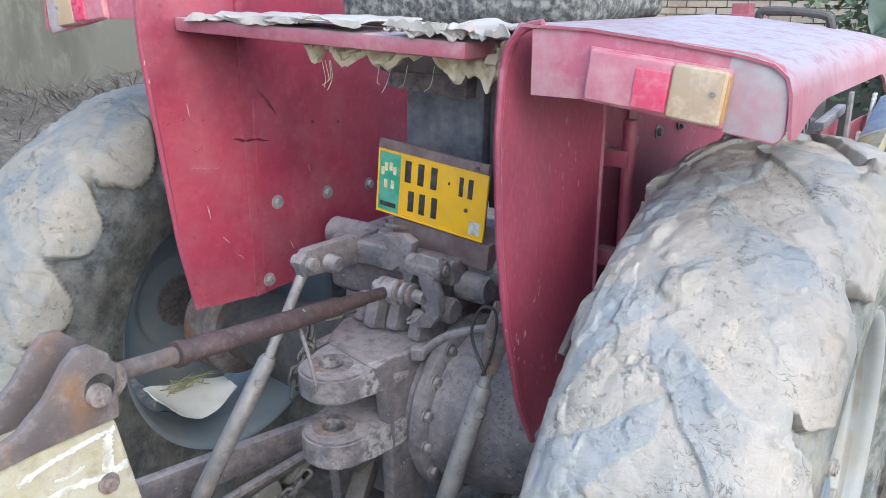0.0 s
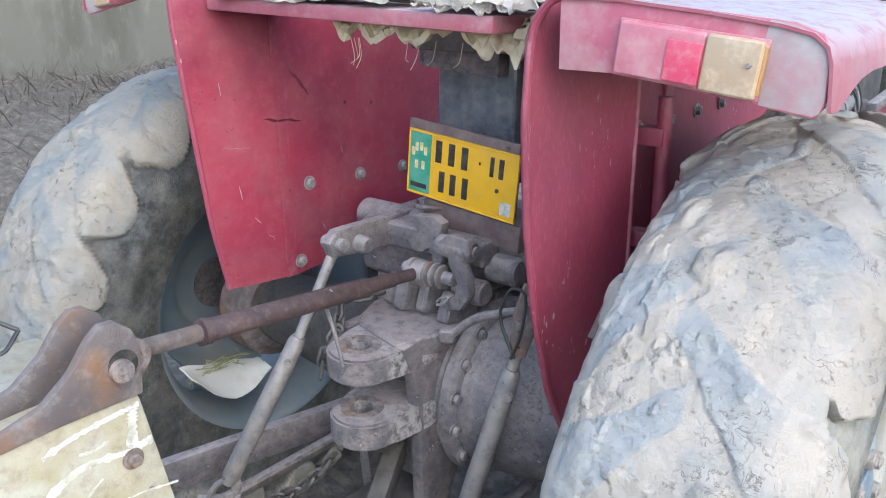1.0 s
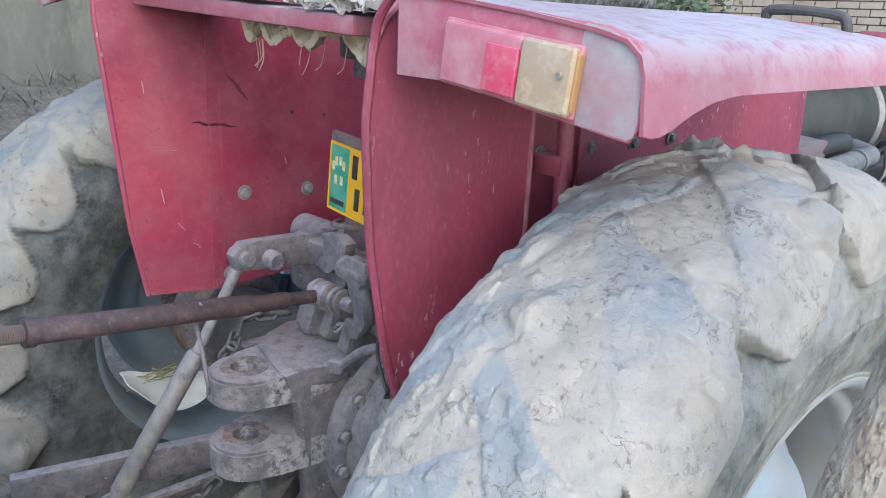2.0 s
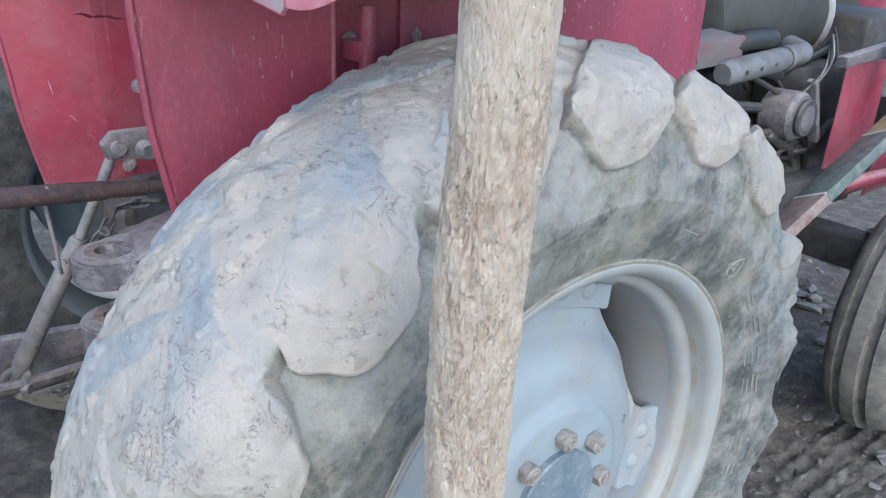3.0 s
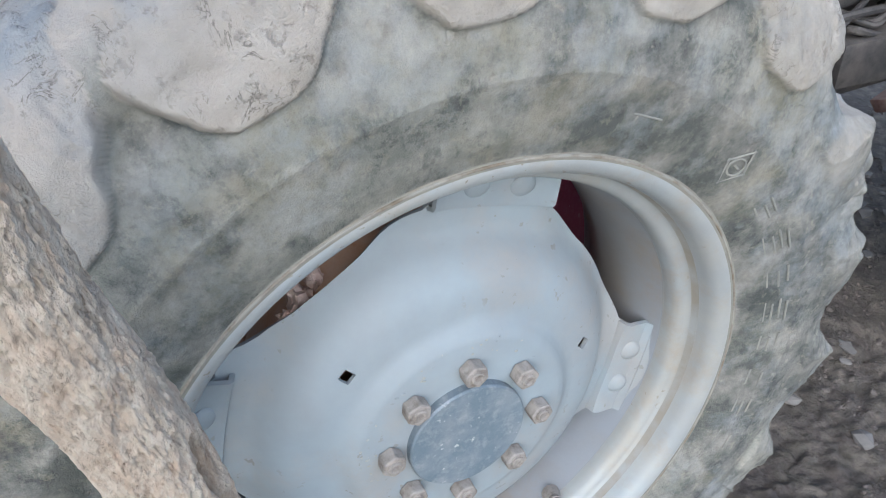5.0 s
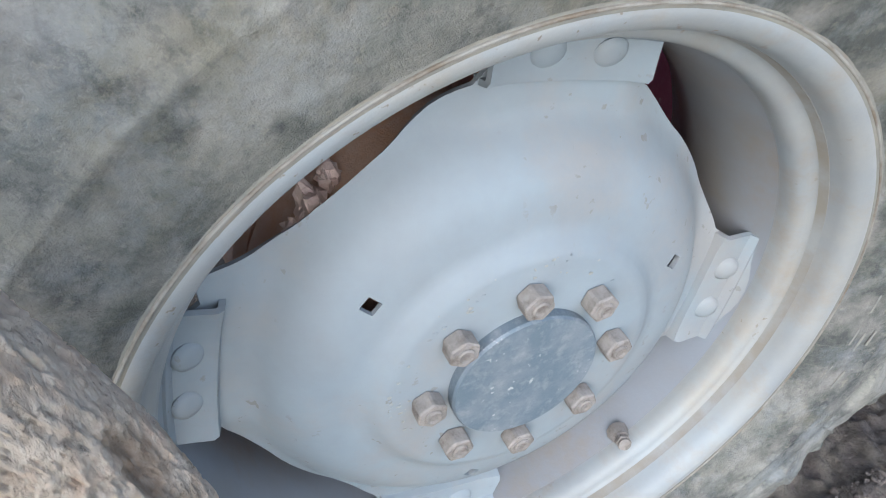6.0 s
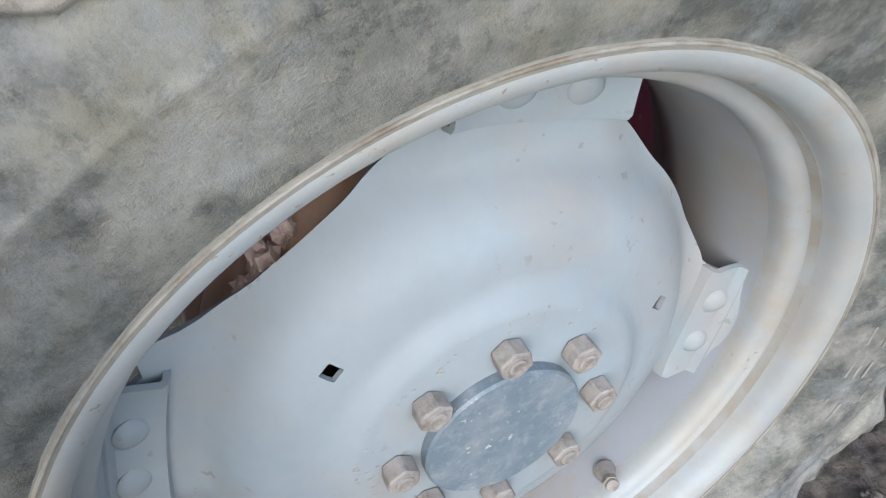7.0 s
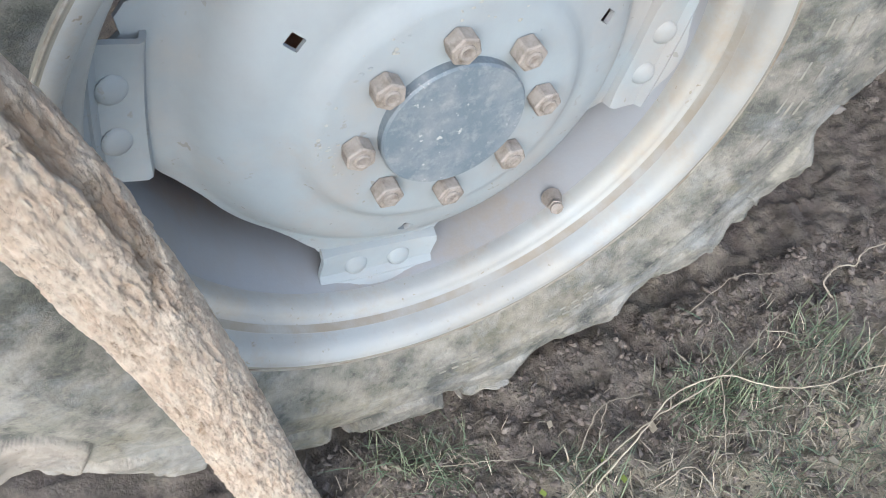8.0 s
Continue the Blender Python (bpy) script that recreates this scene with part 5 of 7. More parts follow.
HITCH = part("hitch_bracket", join(
    prism([(-0.195, -0.300), (-0.060, -0.335), (-0.030, -0.25), (-0.022, -0.12), (-0.235, -0.12), (-0.25, -0.20), (-0.225, -0.26)], 0.040, Matrix.Translation((0, 0, 0.800)), 0.009, 3),
    prism([(-0.335, 0.835), (-0.25, 0.842), (-0.16, 0.842), (-0.16, 0.55), (-0.22, 0.40), (-0.285, 0.40), (-0.292, 0.66), (-0.305, 0.76)], 0.030, Matrix.Translation((-0.072, 0, 0)) @ AXLE, 0.006),
    prism([(-0.32, 0.83), (-0.16, 0.83), (-0.16, 0.50), (-0.27, 0.42), (-0.29, 0.64)], 0.030, Matrix.Translation((-0.235, 0, 0)) @ AXLE, 0.006),
    box((0.14, 0.05, 0.36), (-0.145, -0.19, 0.64), bev=0.01)), M_CAST, TRACTOR, "worn cast-iron hitch bracket")
for x, y, z, w in ((-0.155, -0.175, 0.868, 0.034), (-0.105, -0.165, 0.872, 0.030), (-0.048, -0.165, 0.862, 0.034), (-0.205, -0.15, 0.862, 0.034)):
    part("bracket_finger", box((w, 0.085, 0.065), (x, y, z), (-18, 0, -8), bev=0.012, seg=3), M_CAST, HITCH, "cast upright finger")
part("hitch_ear", ear(0.832, 0.052), M_CAST, HITCH, "round ear with a pin hole")
part("hitch_ear", ear(0.700, 0.055), M_CAST, HITCH, "round ear with a pin hole")
for z in (0.8325, 0.7005):
    part("worn_ring", lathe([(-0.0008, 0.042), (0.0008, 0.042), (0.0008, 0.025), (-0.0008, 0.025)], (0, 0, 0), 32, True), M_RUST, HITCH, "bare rusty ring round the pin hole").matrix_basis = Matrix.Translation((-0.128, -0.363, z)) @ Matrix.Rotation(radians(90), 4, "Y")
part("hitch_foot", join(box((0.15, 0.20, 0.05), (-0.12, -0.30, 0.44), bev=0.012), box((0.04, 0.16, 0.05), (-0.09, -0.34, 0.55), (20, 0, 25), bev=0.012)), M_CAST_D, HITCH)
part("pto_shaft", lathe([(-0.02, 0.03), (0.02, 0.03)], (-0.12, -0.30, 0.60), 20), M_CAST_D, HITCH)

# rocker shaft, lift arms, top link bracket
part("rocker_shaft", lathe([(-0.40, 0.032), (-0.395, 0.036), (0.16, 0.036), (0.165, 0.032)], (0, -0.06, 0.975), 24), M_CAST, TRACTOR)
def lift_arm(x, y1, z1):
    w = 0.026
    m = Matrix.Translation((x - w / 2, 0, 0)) @ AXLE
    out = [(-0.02, 1.015), (-0.10, 1.010), (y1 + 0.03, z1 + 0.030), (y1 - 0.006, z1 + 0.030), (y1 - 0.03, z1 + 0.008), (y1 - 0.02, z1 - 0.024), (y1 + 0.04, z1 - 0.030), (-0.12, 0.945), (-0.04, 0.93), (-0.005, 0.96)]
    return prism(out, w, m, 0.006)
ARM = part("lift_arm", lift_arm(-0.262, -0.285, 0.985), M_CAST, TRACTOR, "curved cast lift arm")
part("pin", lathe([(-0.024, 0.019), (0.022, 0.019), (0.030, 0.014)], (-0.25, -0.235, 0.975), 16), M_CAST, ARM)
part("pin", lathe([(-0.03, 0.014), (0.026, 0.014)], (-0.262, -0.287, 0.985), 16), M_CAST, ARM)
part("lift_arm", lift_arm(0.19, -0.245, 0.955), M_CAST, TRACTOR, "curved cast lift arm")
# top link bracket: two cheeks with a spring between
def rear_plate(outline, y, depth, bev=0.004):
    return prism(outline, depth, Matrix.Translation((0, y, 0)) @ REARWARD, bev, 2)


TB = part("top_link_bracket", join(
    box((0.26, 0.10, 0.055), (-0.13, -0.10, 0.975), bev=0.014, seg=3),
    rear_plate([(-0.140, 1.045), (-0.088, 1.052), (-0.062, 1.040), (-0.070, 1.005), (-0.060, 0.978), (-0.075, 0.935), (-0.092, 0.920), (-0.105, 0.942), (-0.086, 0.965), (-0.098, 0.985), (-0.115, 0.972), (-0.140, 0.972), (-0.148, 0.992), (-0.126, 1.012)], -0.170, 0.026, 0.006)), M_CAST, TRACTOR, "grey top link bracket with curved cheeks")
part("clevis", rear_plate([(-0.034, 1.030), (0.012, 1.026), (0.018, 1.000), (0.000, 0.980), (0.012, 0.952), (0.016, 0.915), (-0.006, 0.882), (-0.038, 0.876), (-0.046, 0.895), (-0.020, 0.908), (-0.014, 0.936), (-0.030, 0.962), (-0.036, 0.982), (-0.062, 0.986), (-0.062, 1.010)], -0.190, 0.024, 0.006), M_CAST, TB, "hooked cast clevis")
part("cross_pin", lathe([(-0.045, 0.017), (-0.040, 0.021), (0.035, 0.021), (0.040, 0.017), (0.040, 0.010), (0.046, 0.010)], (-0.025, -0.195, 1.000), 22), M_CAST, TB, "thick cross pin")
part("lower_pin", lathe([(-0.065, 0.013), (0.06, 0.013)], (-0.085, -0.205, 0.938), 16), M_CAST, TB)
for k in range(5):
    part("pin_washer", lathe([(-0.005, 0.021), (-0.003, 0.024), (0.003, 0.024), (0.005, 0.021)], (-0.122 + 0.017 * k, -0.205, 0.938), 20), M_CAST if k % 2 else M_RUST, TB)
part("linch_pin", tube(curve([(-0.055, -0.222, 0.893), (-0.035, -0.232, 0.908), (-0.018, -0.232, 0.914), (-0.03, -0.236, 0.898), (-0.05, -0.228, 0.889)], 4), 0.003, 6), M_ROD, TB, "bright spring clip")
for x, y, z, r in ((0.02, -0.10, 0.94, 0.03), (-0.02, -0.16, 0.905, 0.026), (-0.30, -0.02, 0.94, 0.035)):
    part("casting_boss", lathe([(-0.03, r), (0.03, r), (0.036, r * 0.8)], (x, y, z), 18), M_CAST, TRACTOR)

# top link: a two-part screwed bar running back to the implement
A, B = Vector((-0.112, -0.205, 0.935)), Vector((-0.090, -0.835, 1.006))
d = (B - A).normalized()
at = lambda s: A + (B - A) * s
TL = part("top_link", tube([at(0.0), at(0.13), at(0.135), at(0.24), at(0.25), at(0.62), at(0.80), at(0.81)], [0.012, 0.012, 0.0145, 0.0145, 0.0175, 0.0180, 0.0180, 0.015], 18), M_RUSTPIPE, TRACTOR, "brown-red screwed top link bar")
part("link_collar", tube([at(0.79), at(0.812)], 0.0205, 18), M_RUSTPIPE, TL)
thread = []
for k in range(36):
    thread += [at(0.81 + 0.17 * k / 36), at(0.81 + 0.17 * (k + 0.5) / 36)]
part("link_screw", tube(thread, [0.0135, 0.0108] * 36, 12), M_RUST, TL, "threaded rusty bar")
part("link_eye", lathe([(-0.022, 0.026), (0.022, 0.026)], at(1.0), 20), M_RUST, TL)
part("link_joint", lathe([(-0.022, 0.026), (0.022, 0.026)], at(0.0), 20), M_CAST, TL)
hook = at(0.36)
part("wire_hook", tube(curve([hook + Vector((0.01, -0.024, 0.018)), hook + Vector((0.0, -0.03, -0.005)), hook + Vector((0.02, -0.03, -0.06)), hook + Vector((0.035, -0.03, -0.115)), hook + Vector((0.03, -0.028, -0.13))], 4), 0.0036, 8), M_CAST, TL, "bent wire hook")

# lift rods and lower links
def lift_rod(top, mid, end, fork):
    t, m_, e = Vector(top), Vector(mid), Vector(end)
    rod = part("lift_rod", tube([t, t + (m_ - t) * 0.5, m_], [0.011, 0.0105, 0.0105], 12), M_ROD, TRACTOR, "pale grey lift rod")
    part("rod_sleeve", tube([m_, m_ + (e - m_) * 0.03, m_ + (e - m_) * 0.85, m_ + (e - m_) * 0.9], [0.014, 0.0185, 0.0195, 0.013], 16), M_ROD, rod, "grey steel sleeve")
    k = m_ + (e - m_) * 0.12
    part("grease_nipple", hexbolt(k + Vector((0.018, -0.018, 0)), (0.7, -0.7, 0), 0.012, 0.008), M_ROD, rod)
    if fork:
        s = (e - m_).normalized()
        f0 = m_ + (e - m_) * 0.86
        for q in (-1, 1):
            off = Vector((0.75, 0.65, 0)) * 0.024 * q
            part("fork_cheek", tube(curve([f0, f0 + off * 0.9 + s * 0.02, e + off, e + off + s * 0.025], 4), 0.011, 8, flat=0.6), M_ROD, rod)
        part("fork_pin", tube([e - Vector((0.75, 0.65, 0)) * 0.045, e + Vector((0.75, 0.65, 0)) * 0.045], 0.011, 12), M_CAST, rod)
    return rod


lift_rod((-0.262, -0.290, 0.975), (-0.300, -0.365, 0.800), (-0.405, -0.52, 0.455), True)
lift_rod((0.185, -0.255, 0.950), (0.150, -0.262, 0.830), (0.055, -0.30, 0.46), False)
part("rod_yoke", join(tube(curve([(0.178, -0.25, 0.99), (0.165, -0.262, 0.93), (0.160, -0.265, 0.86)], 4), 0.014, 10, flat=0.5), tube(curve([(0.21, -0.25, 0.99), (0.19, -0.262, 0.93), (0.165, -0.265, 0.86)], 4), 0.012, 10, flat=0.5)), M_RUST, TRACTOR, "forked rod end")
part("wire_loop", tube(curve([(0.165, -0.28, 0.86), (0.135, -0.28, 0.93), (0.155, -0.28, 0.985), (0.185, -0.28, 0.98), (0.178, -0.28, 0.91), (0.16, -0.283, 0.86)], 5), 0.003, 6), M_WIRE, TRACTOR, "thin black wire loop")
part("lever", join(tube(curve([(0.160, -0.20, 0.925), (0.06, -0.235, 0.895), (0.005, -0.25, 0.852)], 5), 0.0085, 10), box((0.032, 0.032, 0.030), (-0.005, -0.252, 0.848), (0, 0, 30), bev=0.011, seg=3)), M_CAST, TRACTOR, "grey control lever")
part("lower_link", join(tube([(-0.38, -0.02, 0.46), (-0.40, -0.50, 0.45), (-0.43, -0.86, 0.46)], 0.034, 12, flat=0.45), lathe([(-0.02, 0.045), (0.02, 0.045)], (-0.43, -0.89, 0.46), 20)), M_CAST, TRACTOR, "flat steel lower link arm")
part("lower_link", join(tube([(0.06, -0.02, 0.44), (0.06, -0.40, 0.42), (0.08, -0.78, 0.38)], 0.034, 12, flat=0.45), lathe([(-0.02, 0.045), (0.02, 0.045)], (0.08, -0.80, 0.38), 20)), M_CAST, TRACTOR, "flat steel lower link arm")
part("cross_bar", prism([(0, -0.036), (0.62, -0.036), (0.62, 0.036), (0, 0.036)], 0.03, Matrix.Translation((-0.40, -0.05, 0.49)) @ Matrix(((-0.25, 0, 0.968, 0), (-0.968, 0, -0.25, 0), (0, 1, 0, 0), (0, 0, 0, 1))), 0.006), M_CAST, TRACTOR, "flat steel stay bar")


def chain(name, pts, parent, label):
    """Links of a chain along the points, every other one turned."""
    path = curve(pts, 6)
    run, step_ = 0.0, 0.026
    pos = [path[0]]
    for a, b in zip(path, path[1:]):
        seg = (b - a).length
        while run + seg >= step_:
            t = (step_ - run) / seg
            a = a + (b - a) * t
            seg = (b - a).length
            run = 0.0
            pos.append(a.copy())
        run += seg
    first = None
    for k, (a, b) in enumerate(zip(pos, pos[1:])):
        w = (b - a).normalized()
        s = w.orthogonal().normalized()
        if k % 2:
            s = w.cross(s)
        c = (a + b) / 2
        loop = [c + w * (0.011 * (1 if math.cos(t) > 0 else -1) + 0.008 * math.cos(t)) + s * 0.0095 * math.sin(t) for t in [2 * math.pi * j / 12 for j in range(13)]]
        bm = tube(loop, 0.0042, 6)
        first = join(first, bm) if first else bm
    return part(name, first, M_CAST_D, parent, label)


chain("check_chain", [(-0.235, -0.31, 0.865), (-0.205, -0.345, 0.835), (-0.215, -0.37, 0.80), (-0.22, -0.385, 0.74)], HITCH, "rusty hanging chain")
chain("check_chain", [(-0.185, -0.24, 0.885), (-0.225, -0.285, 0.878), (-0.245, -0.31, 0.86)], HITCH, "rusty hanging chain")
chain("check_chain", [(-0.17, -0.40, 0.60), (-0.20, -0.43, 0.55), (-0.25, -0.44, 0.50), (-0.33, -0.46, 0.455)], HITCH, "rusty hanging chain")

# ---- engine side, front axle and front wheel ----
part("engine_block", join(box((0.34, 1.25, 0.40), (-0.12, 1.35, 0.80), bev=0.03), box((0.30, 0.95, 0.22), (-0.12, 1.45, 1.08), bev=0.03)), M_CAST_D, TRACTOR, "dark oily engine block")
part("engine_side", box((0.14, 0.30, 0.12), (0.10, 1.25, 0.86), (0, 0, 8), bev=0.02), M_CAST_D, TRACTOR)
# two dark blocks added to stand for the engine bay's shade and close the gap
part("nose_gap_block", box((0.44, 0.40, 0.62), (-0.06, 2.12, 0.86), bev=0.02), M_CAST_D, TRACTOR, "dark block added to fill the gap at the nose")
part("engine_gap_block", box((0.16, 0.50, 0.40), (0.13, 1.72, 0.86), bev=0.03), M_CAST_D, TRACTOR, "dark block added to fill the gap beside the engine")
part("oil_sump", box((0.26, 0.90, 0.18), (-0.12, 1.35, 0.55), bev=0.04), M_CAST_D, TRACTOR)
part("foot_plate", box((0.10, 0.27, 0.062), (0.20, 0.915, 1.148), (2, 4, 0), bev=0.006), M_STAIN, TRACTOR, "grey sheet-metal box with red stains")
part("plate_hole", lathe([(0.0, 0.011), (0.003, 0.011)], (0.2495, 0.845, 1.135), 14), M_BLACK, TRACTOR, "dark round hole")
part("side_cover", box((0.10, 0.36, 0.30), (0.20, 0.55, 1.18), bev=0.008), M_RED, TRACTOR, "red sheet-metal side cover")
DRUM = part("drum", join(lathe([(0, 0.001), (0, 0.12), (0.012, 0.142), (0.03, 0.15), (0.56, 0.15), (0.58, 0.14), (0.59, 0.12), (0.59, 0.001)], (0, 0, 0), 40)), M_TANK, TRACTOR, "dark olive horizontal drum beside the engine")
DRUM.matrix_basis = Matrix.Translation((0.03, 1.06, 1.19)) @ Matrix.Rotation(radians(90), 4, "Z")
part("bonnet", join(box((0.62, 1.30, 0.012), (-0.12, 1.68, 1.385), (-2, 0, 0), bev=0.004), box((0.012, 1.30, 0.05), (0.192, 1.68, 1.366), (-2, 0, 0), bev=0.004), box((0.012, 1.30, 0.30), (-0.432, 1.68, 1.25), (-2, 0, 0), bev=0.004)), M_RED, TRACTOR, "faded red engine bonnet")
part("drum_strap", tube([(0.03 + 0.154 * math.cos(a), 1.60, 1.19 + 0.154 * math.sin(a)) for a in [2 * math.pi * k / 40 for k in range(41)]], 0.011, 6, flat=0.4), M_ROD, TRACTOR, "pale steel strap round the drum")
SIL = part("silencer", join(tube([(0.26, 0.955, 1.098), (0.26, 0.965, 1.099), (0.262, 1.20, 1.112), (0.262, 1.215, 1.113)], [0.024, 0.031, 0.031, 0.027], 20), tube(curve([(0.262, 1.21, 1.113), (0.264, 1.27, 1.12), (0.26, 1.32, 1.122), (0.20, 1.36, 1.13)], 5), 0.027, 16), tube([(0.262, 1.225, 1.114), (0.263, 1.24, 1.116)], 0.0315, 20)), M_SILENCER, TRACTOR, "pale grey perforated silencer tube")
for k in range(3):
    part("tube_hole", lathe([(0.0, 0.006), (0.002, 0.006)], (0.2905, 1.01 + 0.065 * k, 1.101 + 0.004 * k), 12), M_BLACK, SIL)
part("air_hose", tube(curve([(0.22, 1.0, 1.15), (0.235, 1.10, 1.165), (0.23, 1.20, 1.16), (0.15, 1.30, 1.15)], 6), 0.026, 14), M_WIRE, TRACTOR, "black air hose")
GEN = part("alternator", join(lathe([(-0.07, 0.055), (-0.06, 0.066), (0.02, 0.068), (0.03, 0.06), (0.034, 0.035), (0.05, 0.035), (0.052, 0.02)], (0.24, 1.37, 0.945), 28), box((0.03, 0.02, 0.20), (0.26, 1.455, 0.95), (25, 0, 0), bev=0.006)), M_CAST, TRACTOR, "dusty round alternator")
part("pulley", lathe([(0.02, 0.048), (0.03, 0.052), (0.036, 0.044), (0.042, 0.052), (0.05, 0.048)], (0.24, 1.37, 0.945), 28), M_CAST_D, GEN)
for k in range(22):
    y, z = RNG.uniform(0.9, 1.5), RNG.uniform(0.72, 1.05)
    part("engine_pipe", tube(curve([(0.14, y, z), (0.22, y + RNG.uniform(-0.05, 0.1), z + RNG.uniform(-0.05, 0.08)), (0.2, y + RNG.uniform(0.1, 0.25), z + RNG.uniform(-0.1, 0.1)), (0.12, y + 0.3, z)], 5), RNG.uniform(0.006, 0.014), 8), RNG.choice((M_CAST_D, M_CAST_D, M_WIRE)), TRACTOR)
for k in range(5):
    part("cable", tube(curve([(0.24, 1.36 + 0.02 * k, 0.99), (0.27, 1.42 + 0.02 * k, 1.05 + 0.01 * k), (0.24, 1.52, 1.09 + 0.02 * k), (0.2, 1.62, 1.12)], 6), 0.003, 6), M_ROD if k % 2 else M_WIRE, TRACTOR, "loose cable")
part("radiator_side", panel((0.31, 1.475, 0.79), (0, 0.27, 0), (0, 0.02, 0.29), 8, 8, 0.004, 0.006, 2.0), M_RED, TRACTOR, "red side sheet")
part("side_rail", box((0.03, 0.34, 0.03), (0.31, 1.62, 1.105), (4, 0, 0), bev=0.004), M_CAST, TRACTOR, "grey rail")
part("front_cowl", panel((0.32, 1.76, 0.66), (0, 0.62, 0), (0.02, 0.10, 0.40), 10, 10, 0.004, 0.012, 4.0), M_RED, TRACTOR, "dented dark red front panel")
part("front_bar", tube(curve([(0.36, 1.50, 0.745), (0.375, 1.60, 0.752), (0.39, 1.82, 0.745), (0.385, 2.05, 0.752), (0.37, 2.28, 0.79)], 6), 0.028, 14, flat=0.75), M_RED, TRACTOR, "dusty curved red front bar")
HL = part("headlamp", lathe([(0.0, 0.03), (0.0, 0.048), (0.03, 0.052), (0.05, 0.050), (0.054, 0.040)], (0.345, 2.04, 0.905), 24), M_CAST_D, TRACTOR, "small dark front lamp")
part("lamp_ring", lathe([(0.050, 0.050), (0.056, 0.050), (0.056, 0.043), (0.050, 0.043)], (0.345, 2.04, 0.905), 24, True), M_ROD, HL, "pale lamp ring")
part("pale_strip", box((0.012, 0.035, 0.20), (0.36, 1.652, 1.09), (2, 0, 0), bev=0.002), M_ROD, TRACTOR, "pale grey upright strip")
for off, mt in ((-0.014, M_WHITE), (0.0, M_PBLUE), (0.014, M_WHITE)):
    part("painted_stick", tube([(0.36, 2.14 + off, 1.14), (0.36, 2.043 + off, 0.939)], 0.007, 8), mt, TRACTOR, "thin blue and white painted rod")
part("white_bracket", join(tube([(0.36, 1.915, 1.02), (0.36, 1.844, 0.881)], 0.010, 8), tube([(0.36, 1.844, 0.883), (0.36, 2.0, 0.850)], 0.007, 8)), M_WHITE, TRACTOR, "white painted bracket")
part("front_beam", box((0.10, 0.62, 0.10), (0.22, 1.42, 0.70), (0, 0, -6), bev=0.01), M_CAST_D, TRACTOR, "dark steel front beam")
part("front_axle", join(box((0.80, 0.10, 0.11), (0.05, 1.72, 0.50), bev=0.015), tube([(0.42, 1.71, 0.58), (0.42, 1.71, 0.34)], 0.035, 14)), M_CAST_D, TRACTOR, "dark front axle beam")
# painted guard strap rising to the nose, in coloured lengths
S0, S1 = Vector((0.40, 1.06, 0.695)), Vector((0.43, 2.14, 1.135))
STRAP = None
for a, b, mt, lab in ((0.0, 0.17, M_PBROWN, "maroon length"), (0.17, 0.46, M_PGREEN, "green length"), (0.46, 0.74, M_PYELLOW, "yellow length"), (0.74, 1.0, M_PBLUE, "blue length")):
    pa, pb = S0 + (S1 - S0) * a, S0 + (S1 - S0) * b
    w = (S1 - S0).normalized()
    mm = Matrix.Translation((pa + pb) / 2) @ w.to_track_quat("Y", "Z").to_matrix().to_4x4() @ Matrix.Rotation(radians(-28), 4, "Y")
    bm = box((0.105, (pb - pa).length, 0.03), (0, 0, 0), bev=0.004)
    bmesh.ops.transform(bm, matrix=mm, verts=bm.verts)
    if STRAP is None:
        STRAP = part("guard_strap", bm, mt, TRACTOR, "guard strap painted maroon, green, yellow and blue")
    else:
        part("strap_length", bm, mt, STRAP, lab)
    bm2 = box((0.10, 0.008, 0.033), (0, 0, 0), bev=0.001)
    bmesh.ops.transform(bm2, matrix=mm @ Matrix.Translation((0, (pb - pa).length / 2, 0)), verts=bm2.verts)
    part("strap_joint", bm2, M_WHITE, STRAP, "white painted joint line")


def front_wheel(xt, yc, r, steer, label):
    c = (0, 0, 0)
    m = Matrix.Translation((xt, yc, r - 0.015)) @ Matrix.Rotation(radians(steer), 4, "Z")
    prof = [(0.066, 0.252), (0.088, 0.262), (0.101, 0.288), (0.100, 0.318), (0.086, 0.348), (0.066, 0.358), (0.050, 0.366), (0.045, 0.350), (0.026, 0.350), (0.020, 0.376), (-0.004, 0.378), (-0.020, 0.376), (-0.026, 0.350), (-0.045, 0.350), (-0.050, 0.366), (-0.066, 0.358), (-0.080, 0.345), (-0.094, 0.315), (-0.096, 0.285), (-0.082, 0.258), (-0.062, 0.250)]
    rim = lathe([(0.066, 0.262), (0.078, 0.264), (0.080, 0.250), (0.062, 0.236), (0.036, 0.228), (0.022, 0.205), (0.034, 0.13), (0.045, 0.08), (0.05, 0.05), (0.075, 0.045), (0.078, 0.001), (-0.02, 0.001), (-0.02, 0.220), (-0.058, 0.250)], c, 56)
    bmesh.ops.transform(rim, matrix=m, verts=rim.verts)
    wheel = part("front_wheel", rim, M_RIM, TRACTOR, label)
    t = lathe(prof, c, 96, False)
    for v in t.verts:
        v.co += v.co.normalized() * 0.003 * noise.noise(v.co * 14)
    bmesh.ops.transform(t, matrix=m, verts=t.verts)
    part("tyre", t, M_TYRE_FRONT, wheel, "muddy ribbed front tyre", 50)
    for k in range(6):
        a = radians(60 * k)
        q = m @ Vector((0.045, 0.075 * math.cos(a), 0.075 * math.sin(a)))
        part("wheel_nut", hexbolt(q, m.to_3x3() @ Vector((1, 0, 0)), 0.02, 0.014), M_NUT, wheel)


